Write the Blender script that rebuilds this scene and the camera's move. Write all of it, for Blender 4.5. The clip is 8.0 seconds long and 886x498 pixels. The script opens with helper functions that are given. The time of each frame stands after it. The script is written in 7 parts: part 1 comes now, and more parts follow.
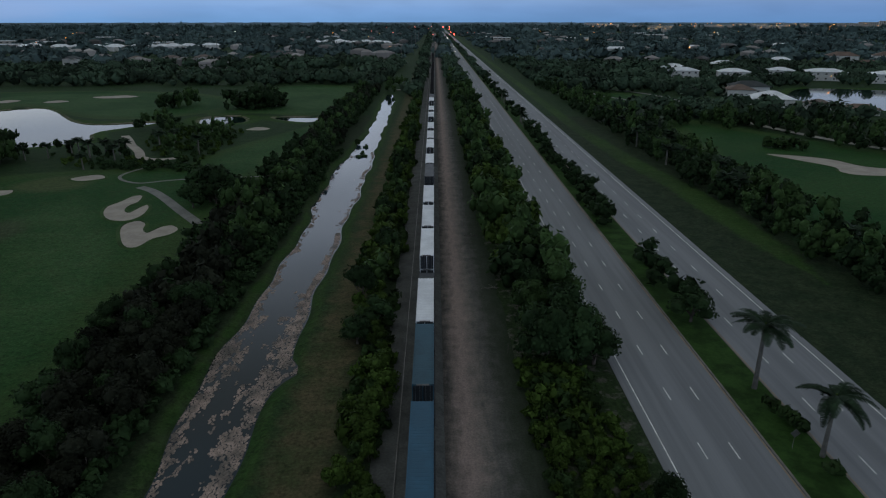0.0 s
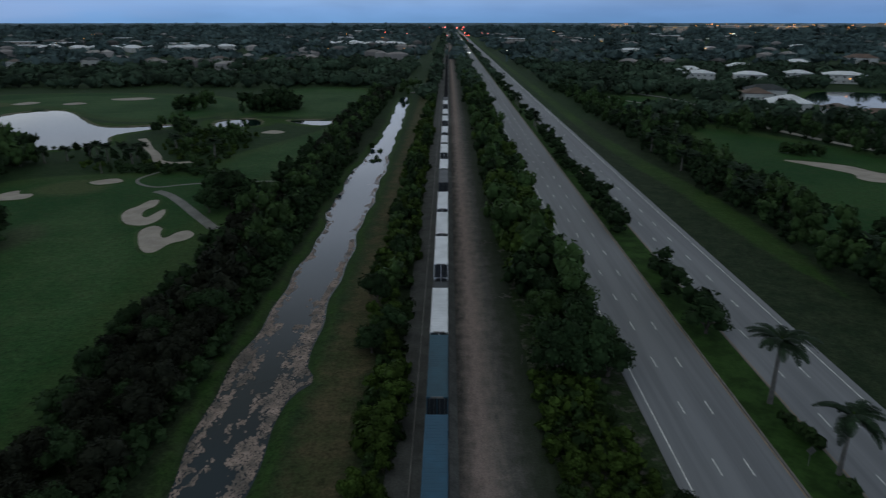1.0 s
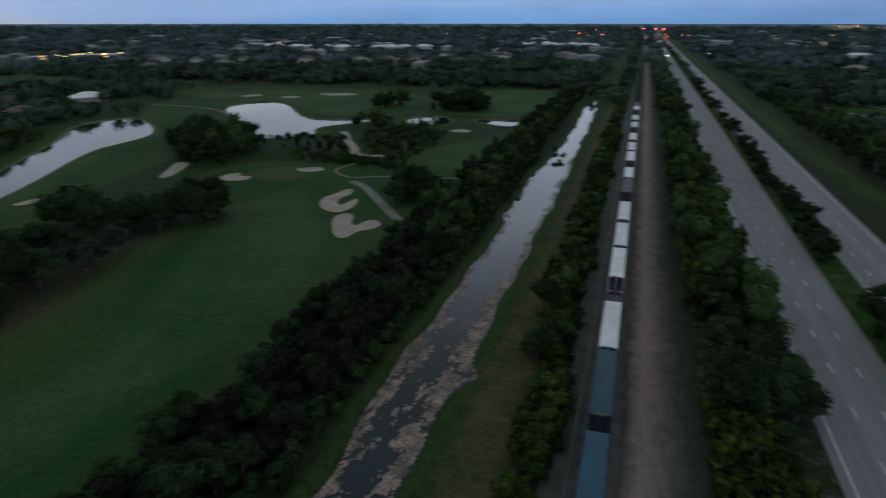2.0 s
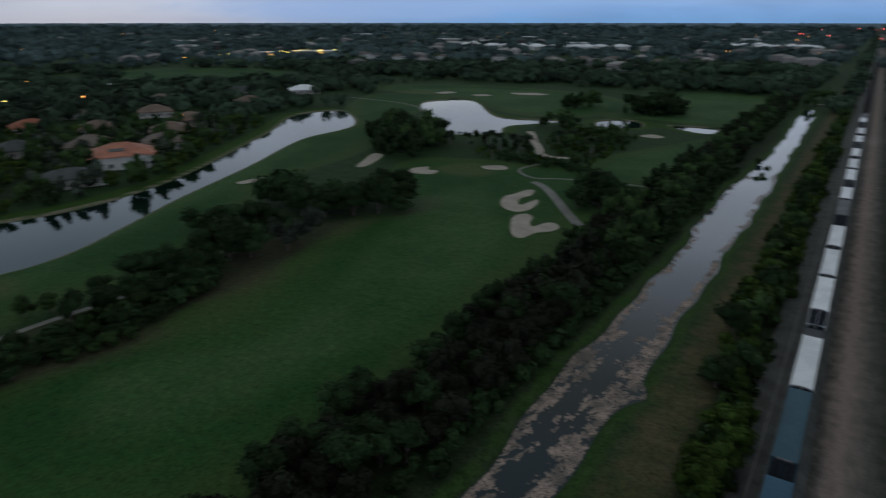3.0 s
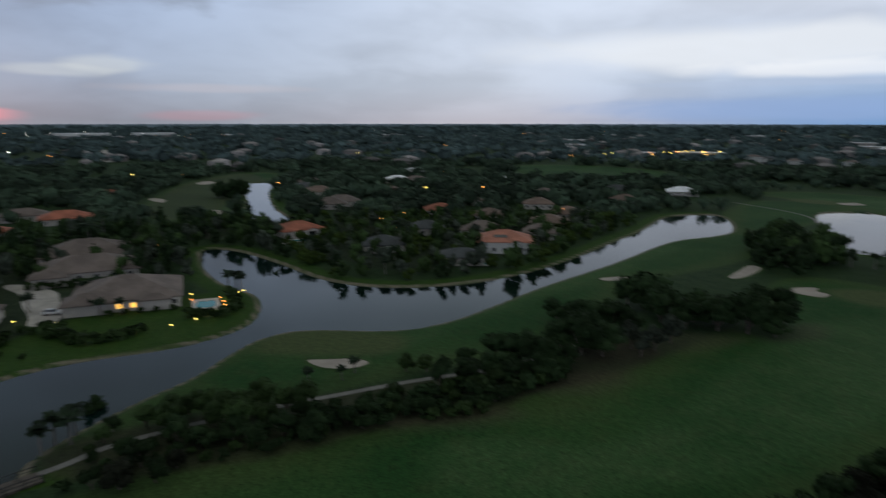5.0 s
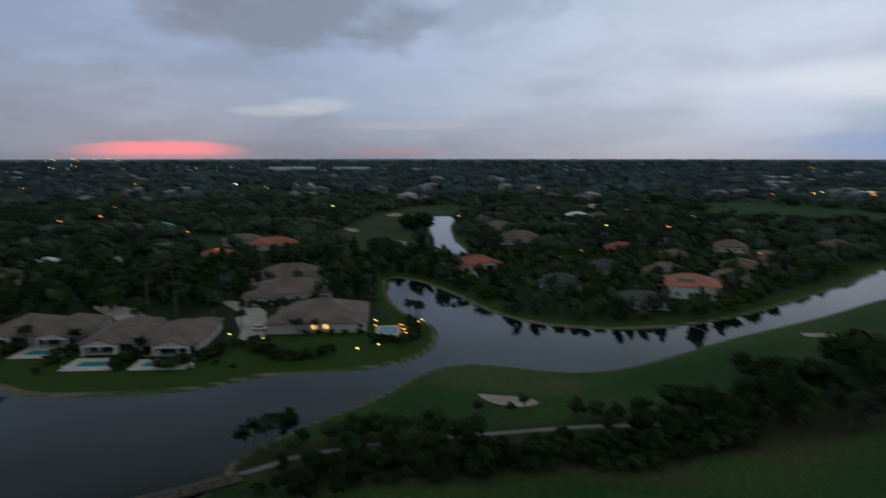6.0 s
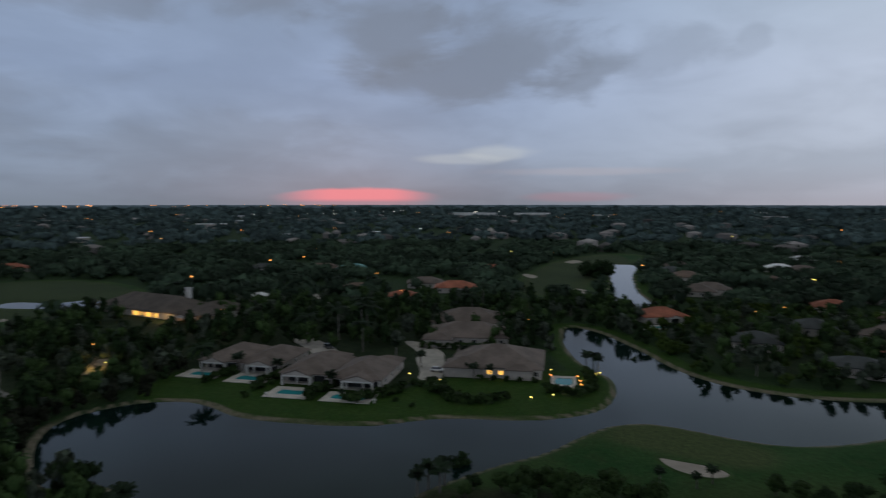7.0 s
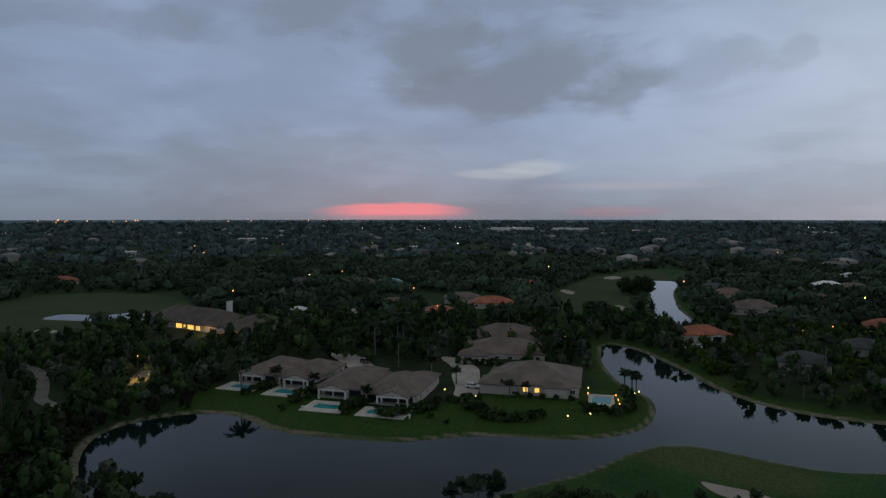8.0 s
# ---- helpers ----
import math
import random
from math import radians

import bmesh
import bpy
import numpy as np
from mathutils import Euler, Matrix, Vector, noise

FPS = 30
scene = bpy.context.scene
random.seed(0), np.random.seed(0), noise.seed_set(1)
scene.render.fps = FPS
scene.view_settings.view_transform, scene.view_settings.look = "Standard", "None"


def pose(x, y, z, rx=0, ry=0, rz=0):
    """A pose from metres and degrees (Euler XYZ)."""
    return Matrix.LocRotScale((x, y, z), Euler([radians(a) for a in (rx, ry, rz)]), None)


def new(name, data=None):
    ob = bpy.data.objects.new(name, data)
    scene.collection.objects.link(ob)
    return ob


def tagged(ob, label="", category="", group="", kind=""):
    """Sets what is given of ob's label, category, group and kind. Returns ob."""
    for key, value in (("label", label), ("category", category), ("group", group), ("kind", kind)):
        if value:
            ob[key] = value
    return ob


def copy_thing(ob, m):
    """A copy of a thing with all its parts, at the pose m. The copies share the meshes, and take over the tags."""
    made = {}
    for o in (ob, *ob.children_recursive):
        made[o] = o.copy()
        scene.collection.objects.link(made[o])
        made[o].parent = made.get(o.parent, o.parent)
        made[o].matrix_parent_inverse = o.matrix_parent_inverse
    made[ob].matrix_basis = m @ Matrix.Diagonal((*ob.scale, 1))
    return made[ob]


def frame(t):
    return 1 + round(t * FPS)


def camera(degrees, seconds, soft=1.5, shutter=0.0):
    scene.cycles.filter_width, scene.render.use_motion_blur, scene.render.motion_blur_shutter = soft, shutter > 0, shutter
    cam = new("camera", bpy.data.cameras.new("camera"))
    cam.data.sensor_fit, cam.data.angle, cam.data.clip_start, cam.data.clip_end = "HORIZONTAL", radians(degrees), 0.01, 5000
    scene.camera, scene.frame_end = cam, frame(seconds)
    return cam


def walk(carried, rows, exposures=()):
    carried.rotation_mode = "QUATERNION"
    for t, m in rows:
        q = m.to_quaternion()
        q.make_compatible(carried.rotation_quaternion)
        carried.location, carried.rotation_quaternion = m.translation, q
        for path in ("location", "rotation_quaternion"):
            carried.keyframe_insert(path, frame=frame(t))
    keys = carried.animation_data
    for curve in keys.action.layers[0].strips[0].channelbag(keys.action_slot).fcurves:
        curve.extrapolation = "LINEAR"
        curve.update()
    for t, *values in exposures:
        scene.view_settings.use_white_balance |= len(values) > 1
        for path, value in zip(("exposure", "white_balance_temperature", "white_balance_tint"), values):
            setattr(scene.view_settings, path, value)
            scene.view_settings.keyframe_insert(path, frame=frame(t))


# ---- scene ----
cam = camera(69.07, 8.0, soft=1.15, shutter=0.7)
walk(cam, [
    (0.0, pose(0.00, 0.00, 47.30, 70.41, 0, -0.76)),
    (0.5, pose(0.00, 0.06, 48.13, 70.41, 0, -0.76)),
    (1.0, pose(-0.33, 0.17, 48.91, 70.43, 0, 0.41)),
    (1.2, pose(-0.42, 0.14, 49.07, 70.45, 0, 3.22)),
    (1.5, pose(-0.49, 0.06, 49.30, 70.43, 0, 8.38)),
    (1.7, pose(-0.55, 0.01, 49.44, 70.46, 0, 11.70)),
    (2.8, pose(-0.85, -0.32, 50.04, 70.43, 0, 29.75)),
    (3.0, pose(-0.92, -0.35, 50.15, 70.42, 0, 33.01)),
    (3.5, pose(-1.10, -0.38, 50.41, 70.38, 0, 41.05)),
    (4.0, pose(-1.29, -0.25, 50.80, 70.60, 0, 49.13)),
    (4.2, pose(-1.40, -0.13, 50.98, 72.46, 0, 52.22)),
    (4.5, pose(-1.55, 0.05, 51.22, 75.23, 0, 57.16)),
    (4.7, pose(-1.55, 0.08, 51.37, 77.12, 0, 60.42)),
    (5.8, pose(-0.55, 0.12, 52.70, 80.70, 0, 77.98)),
    (6.0, pose(-0.45, 0.08, 52.89, 81.78, 0, 81.17)),
    (6.5, pose(-0.42, 0.00, 53.27, 84.45, 0, 89.13)),
    (7.0, pose(-0.23, 0.10, 53.54, 85.81, 0, 97.00)),
    (7.5, pose(-0.15, 0.50, 53.81, 85.89, 0, 100.34)),
    (8.0, pose(-0.24, 0.62, 53.85, 87.12, 0, 100.34)),
], exposures=((0.0, 0.41, 6250, 7), (3.5, 0.43, 6420, 7), (4.5, 0.46, 6650, 8), (6.0, 0.25, 6500, 10), (7.0, 0.1, 6500, 10), (8.0, 0.07, 6500, 10)))

# ---- world: overcast dusk, a last pink band in the west ----
world = bpy.data.worlds.new("dusk")
scene.world = world
world.use_nodes = True
wt = world.node_tree
wt.nodes.clear()


class Graph:
    """Short hand for wiring nodes."""

    def __init__(self, tree):
        self.tree = tree

    def put(self, kind):
        return self.tree.nodes.new(kind)

    def wire(self, value, socket):
        if isinstance(value, bpy.types.NodeSocket):
            self.tree.links.new(value, socket)
        else:
            socket.default_value = value

    def math(self, op, a, b=0.0, c=0.0, clamp=False):
        n = self.put("ShaderNodeMath")
        n.operation, n.use_clamp = op, clamp
        for v, s in zip((a, b, c), n.inputs):
            self.wire(v, s)
        return n.outputs[0]

    def span(self, v, a, b, lo=0.0, hi=1.0):
        n = self.put("ShaderNodeMapRange")
        n.interpolation_type = "SMOOTHSTEP"
        for x, s in zip((v, a, b, lo, hi), n.inputs):
            self.wire(x, s)
        return n.outputs[0]

    def mix(self, f, a, b, blend="MIX"):
        n = self.put("ShaderNodeMix")
        n.data_type, n.blend_type = "RGBA", blend
        self.wire(f, n.inputs[0])
        for v, s in zip((a, b), n.inputs[6:8]):
            self.wire((*v, 1) if isinstance(v, tuple) and len(v) == 3 else v, s)
        return n.outputs[2]

    def noise(self, vec, scale, detail=3.0, rough=0.55, warp=0.0):
        n = self.put("ShaderNodeTexNoise")
        self.tree.links.new(vec, n.inputs["Vector"])
        n.inputs["Scale"].default_value, n.inputs["Detail"].default_value = scale, detail
        n.inputs["Roughness"].default_value, n.inputs["Distortion"].default_value = rough, warp
        return n.outputs[0]

    def ramp(self, f, stops):
        n = self.put("ShaderNodeValToRGB")
        e = n.color_ramp.elements
        while len(e) < len(stops):
            e.new(0.5)
        for k, (p, c) in zip(e, stops):
            k.position, k.color = p, (*c, 1)
        self.wire(f, n.inputs[0])
        return n.outputs[0]


def sky():
    g = Graph(wt)
    way = g.put("ShaderNodeTexCoord").outputs["Generated"]
    sep = g.put("ShaderNodeSeparateXYZ")
    g.wire(way, sep.inputs[0])
    x, y, z = sep.outputs
    el = g.math("MULTIPLY", g.math("ARCSINE", z), 57.2958)
    az = g.math("MULTIPLY", g.math("ARCTAN2", g.math("MULTIPLY", x, -1.0), y), 57.2958)
    # clear dusk sky behind the cloud sheet
    nishita = g.put("ShaderNodeTexSky")
    nishita.sky_type, nishita.sun_disc = "NISHITA", False
    nishita.sun_elevation, nishita.sun_rotation = radians(1.0), radians(-104.5)
    clear = g.mix(1.0, nishita.outputs[0], (0.003, 0.003, 0.003), "MULTIPLY")
    # cloud sheet
    low = g.math("ADD", g.math("MAXIMUM", z, 0.0), 0.22)
    flat = g.put("ShaderNodeCombineXYZ")
    g.wire(g.math("DIVIDE", x, low), flat.inputs[0])
    g.wire(g.math("DIVIDE", y, low), flat.inputs[1])
    big = g.noise(flat.outputs[0], 0.75, 3.0, 0.45, 0.4)
    fine = g.noise(flat.outputs[0], 2.2, 5.0, 0.5, 0.4)
    tall = g.put("ShaderNodeCombineXYZ")
    g.wire(x, tall.inputs[0])
    g.wire(y, tall.inputs[1])
    g.wire(g.math("MULTIPLY", z, 2.6), tall.inputs[2])
    wisp = g.noise(tall.outputs[0], 5.5, 7.0, 0.56, 0.35)
    tone = g.math("ADD", g.math("MULTIPLY", big, 0.62), g.math("MULTIPLY", fine, 0.38))
    up = g.math("DIVIDE", el, 30.0, clamp=True)
    over = (0.205, 0.218, 0.215)
    north = g.ramp(up, [(0.0, (0.13, 0.25, 0.46)), (0.03, (0.158, 0.272, 0.49)), (0.055, (0.205, 0.315, 0.515)), (0.14, (0.38, 0.45, 0.57)), (0.3, (0.52, 0.57, 0.68)), (0.6, (0.48, 0.53, 0.63)), (1.0, over)])
    north = g.mix(g.span(az, 12, -30), north, g.mix(1.0, north, (0.74, 0.76, 0.80), "MULTIPLY"))
    mid = g.ramp(up, [(0.0, (0.36, 0.355, 0.41)), (0.1, (0.43, 0.48, 0.575)), (0.35, (0.43, 0.49, 0.60)), (0.65, (0.315, 0.39, 0.475)), (1.0, over)])
    warm = g.ramp(up, [(0.0, (0.17, 0.21, 0.265)), (0.1, (0.225, 0.285, 0.385)), (0.35, (0.262, 0.34, 0.495)), (0.62, (0.258, 0.335, 0.475)), (1.0, over)])
    base = g.mix(g.span(az, 56, 98), g.mix(g.span(az, 28, 62), north, mid), warm)
    shade = g.math("ADD", g.span(tone, 0.38, 0.62, 0.86, 1.10), g.math("MULTIPLY", g.math("SUBTRACT", wisp, 0.5), 0.16))
    grey = g.put("ShaderNodeCombineXYZ")
    for s in grey.inputs:
        g.wire(shade, s)
    clouded = g.mix(g.span(el, 0.3, 5.0, 0.55, 1.0), base, g.mix(1.0, base, grey.outputs[0], "MULTIPLY"))

    warp = g.put("ShaderNodeTexNoise")
    g.wire(flat.outputs[0], warp.inputs["Vector"])
    warp.inputs["Scale"].default_value, warp.inputs["Detail"].default_value = 1.1, 4.0
    drift = g.put("ShaderNodeSeparateColor")
    g.wire(warp.outputs[1], drift.inputs[0])
    az_w = g.math("ADD", az, g.math("MULTIPLY", g.math("SUBTRACT", drift.outputs[0], 0.5), 26.0))
    el_w = g.math("ADD", el, g.math("MULTIPLY", g.math("SUBTRACT", drift.outputs[1], 0.5), 8.0))

    def patch(a, e, wa, we, soft=1.0, loose=True):
        da = g.math("DIVIDE", g.math("SUBTRACT", az_w if loose else az, a), wa)
        de = g.math("DIVIDE", g.math("SUBTRACT", el_w if loose else el, e), we)
        d = g.math("SQRT", g.math("ADD", g.math("MULTIPLY", da, da), g.math("MULTIPLY", de, de)))
        d = g.math("ADD", d, g.math("MULTIPLY", g.math("SUBTRACT", wisp if loose else fine, 0.5), soft * (2.2 if loose else 1.0)))
        return g.span(d, 1.0, 0.35)

    # dark cloud bank, bright break and the pink after-glow
    bank = (0.165, 0.195, 0.25)
    c = clouded
    for a, e, wa, we, share in ((112, 17.0, 10, 2.8, 0.6), (103, 15.2, 9, 3.6, 0.66), (94.5, 12.2, 9.5, 4.6, 0.68), (87, 11.6, 6, 3.4, 0.6), (79.5, 13.0, 7, 2.0, 0.3), (129, 14.4, 10, 2.0, 0.5), (70.2, 13.2, 2.4, 1.7, 0.22), (119, 5.5, 15, 4.0, 0.35), (92, 18.5, 13, 3.0, 0.35), (136, 8.0, 9, 5.0, 0.35)):
        c = g.mix(g.math("MULTIPLY", patch(a, e, wa, we), share), c, bank)
    c = g.mix(g.math("MULTIPLY", patch(95.6, 3.75, 4.6, 0.62, 0.9, False), 0.45), c, (0.44, 0.49, 0.53))
    c = g.mix(g.math("MULTIPLY", patch(91.8, 4.35, 4.2, 0.8, 1.2, False), 0.5), c, (0.46, 0.51, 0.55))
    c = g.mix(g.math("MULTIPLY", patch(84.0, 2.6, 9.0, 0.5, 1.2, False), 0.25), c, (0.46, 0.40, 0.42))
    c = g.mix(g.math("MULTIPLY", patch(40, 5.6, 24, 2.2, 0.9, False), 0.7), c, (0.64, 0.67, 0.72))
    c = g.mix(g.math("MULTIPLY", patch(33, 3.9, 15, 0.9, 0.9, False), 0.6), c, (0.70, 0.72, 0.76))
    c = g.mix(g.math("MULTIPLY", patch(36, 2.9, 16, 0.35, 0.8, False), 0.45), c, (0.33, 0.40, 0.54))
    c = g.mix(g.math("MULTIPLY", patch(38, 0.9, 19, 1.25, 0.8, False), 0.75), c, (0.21, 0.305, 0.51))
    c = g.mix(g.math("MULTIPLY", patch(85.5, 0.45, 6.0, 0.6, 0.3, False), 0.22), c, (0.50, 0.19, 0.22))
    side = g.math("DIVIDE", g.math("SUBTRACT", az, 104.5), 6.5)
    crest = g.math("SUBTRACT", g.math("ADD", 1.26, g.math("MULTIPLY", g.math("SUBTRACT", fine, 0.5), 0.5)), g.math("MULTIPLY", g.math("MULTIPLY", side, side), 0.45))
    glow = g.math("MULTIPLY", g.span(g.math("SUBTRACT", el, crest), 0.12, -0.22), g.span(el, -0.1, 0.35, 0.25, 1.0))
    glow = g.math("MULTIPLY", glow, g.math("MULTIPLY", g.span(az, 112.6, 106.5), g.span(az, 96.8, 102.0)))
    c = g.mix(g.math("MULTIPLY", glow, 0.86), c, (0.80, 0.235, 0.275))
    out = g.put("ShaderNodeOutputWorld")
    back = g.put("ShaderNodeBackground")
    g.wire(g.mix(1.0, c, clear, "ADD"), back.inputs[0])
    back.inputs[1].default_value = 1.0
    g.wire(back.outputs[0], out.inputs[0])


sky()

# ---- materials ----
def material(name, colour, rough=0.8, metal=0.0, var=0.25, scale=2.0, fine=0.15, bump=0.0, tint=None, rand=0.0, island=0.0, emit=None, power=0.0, world_space=True, spec=0.5, stretch=1.0):
    """A surface with two scales of variation, optional tint patches and bump."""
    m = bpy.data.materials.new(name)
    m.use_nodes = True
    g = Graph(m.node_tree)
    b = m.node_tree.nodes["Principled BSDF"]
    if world_space:
        vec = g.put("ShaderNodeNewGeometry").outputs["Position"]
    else:
        vec = g.put("ShaderNodeTexCoord").outputs["Object"]
    if stretch != 1.0:
        along = g.put("ShaderNodeMapping")
        g.wire(vec, along.inputs[0])
        along.inputs["Scale"].default_value = (1.0, 1.0 / stretch, 1.0)
        vec = along.outputs[0]
    n1 = g.noise(vec, 1.0 / scale, 4.0, 0.6)
    n2 = g.noise(vec, 9.0 / scale, 3.0, 0.6)
    dark = tuple(c * (1 - var) for c in colour)
    light = tuple(min(1.0, c * (1 + var)) for c in (tint or colour))
    c = g.mix(g.span(n1, 0.35, 0.65), dark, light)
    k = g.math("ADD", g.math("MULTIPLY", g.math("SUBTRACT", n2, 0.5), 4 * fine), 1.0)
    if rand:
        r = g.put("ShaderNodeObjectInfo").outputs["Random"]
        k = g.math("MULTIPLY", k, g.math("ADD", g.math("MULTIPLY", r, 2 * rand), 1 - rand))
    if island:
        r = g.put("ShaderNodeNewGeometry").outputs["Random Per Island"]
        k = g.math("MULTIPLY", k, g.math("ADD", g.math("MULTIPLY", r, 2 * island), 1 - island))
    v = g.put("ShaderNodeCombineXYZ")
    for s in v.inputs:
        g.wire(k, s)
    g.wire(g.mix(1.0, c, v.outputs[0], "MULTIPLY"), b.inputs["Base Color"])
    b.inputs["Roughness"].default_value, b.inputs["Metallic"].default_value = rough, metal
    b.inputs["Specular IOR Level"].default_value = spec
    if bump:
        bn = g.put("ShaderNodeBump")
        bn.inputs["Strength"].default_value, bn.inputs["Distance"].default_value = 1.0, bump
        g.wire(n2, bn.inputs["Height"])
        g.wire(bn.outputs[0], b.inputs["Normal"])
    if emit:
        b.inputs["Emission Color"].default_value = (*emit, 1)
        b.inputs["Emission Strength"].default_value = power
        m.cycles.emission_sampling = "NONE"
    return m


def water_material(name, colour, wave=0.02, size=1.5, rough=0.03, gloss=0.5, tint=(1.0, 1.0, 1.0)):
    m = bpy.data.materials.new(name)
    m.use_nodes = True
    g = Graph(m.node_tree)
    b = m.node_tree.nodes["Principled BSDF"]
    pos = g.put("ShaderNodeNewGeometry").outputs["Position"]
    drift = g.noise(pos, 0.02, 2.0)
    g.wire(g.mix(g.span(drift, 0.4, 0.6), tuple(c * 0.8 for c in colour), tuple(c * 1.2 for c in colour)), b.inputs["Base Color"])
    g.wire(g.span(drift, 0.4, 0.62, rough, rough * 2.5), b.inputs["Roughness"])
    b.inputs["IOR"].default_value = 1.33
    b.inputs["Specular IOR Level"].default_value = gloss
    b.inputs["Specular Tint"].default_value = (*tint, 1)
    bn = g.put("ShaderNodeBump")
    bn.inputs["Strength"].default_value, bn.inputs["Distance"].default_value = 1.0, wave
    g.wire(g.noise(pos, 1.0 / size, 3.0), bn.inputs["Height"])
    g.wire(bn.outputs[0], b.inputs["Normal"])
    return m


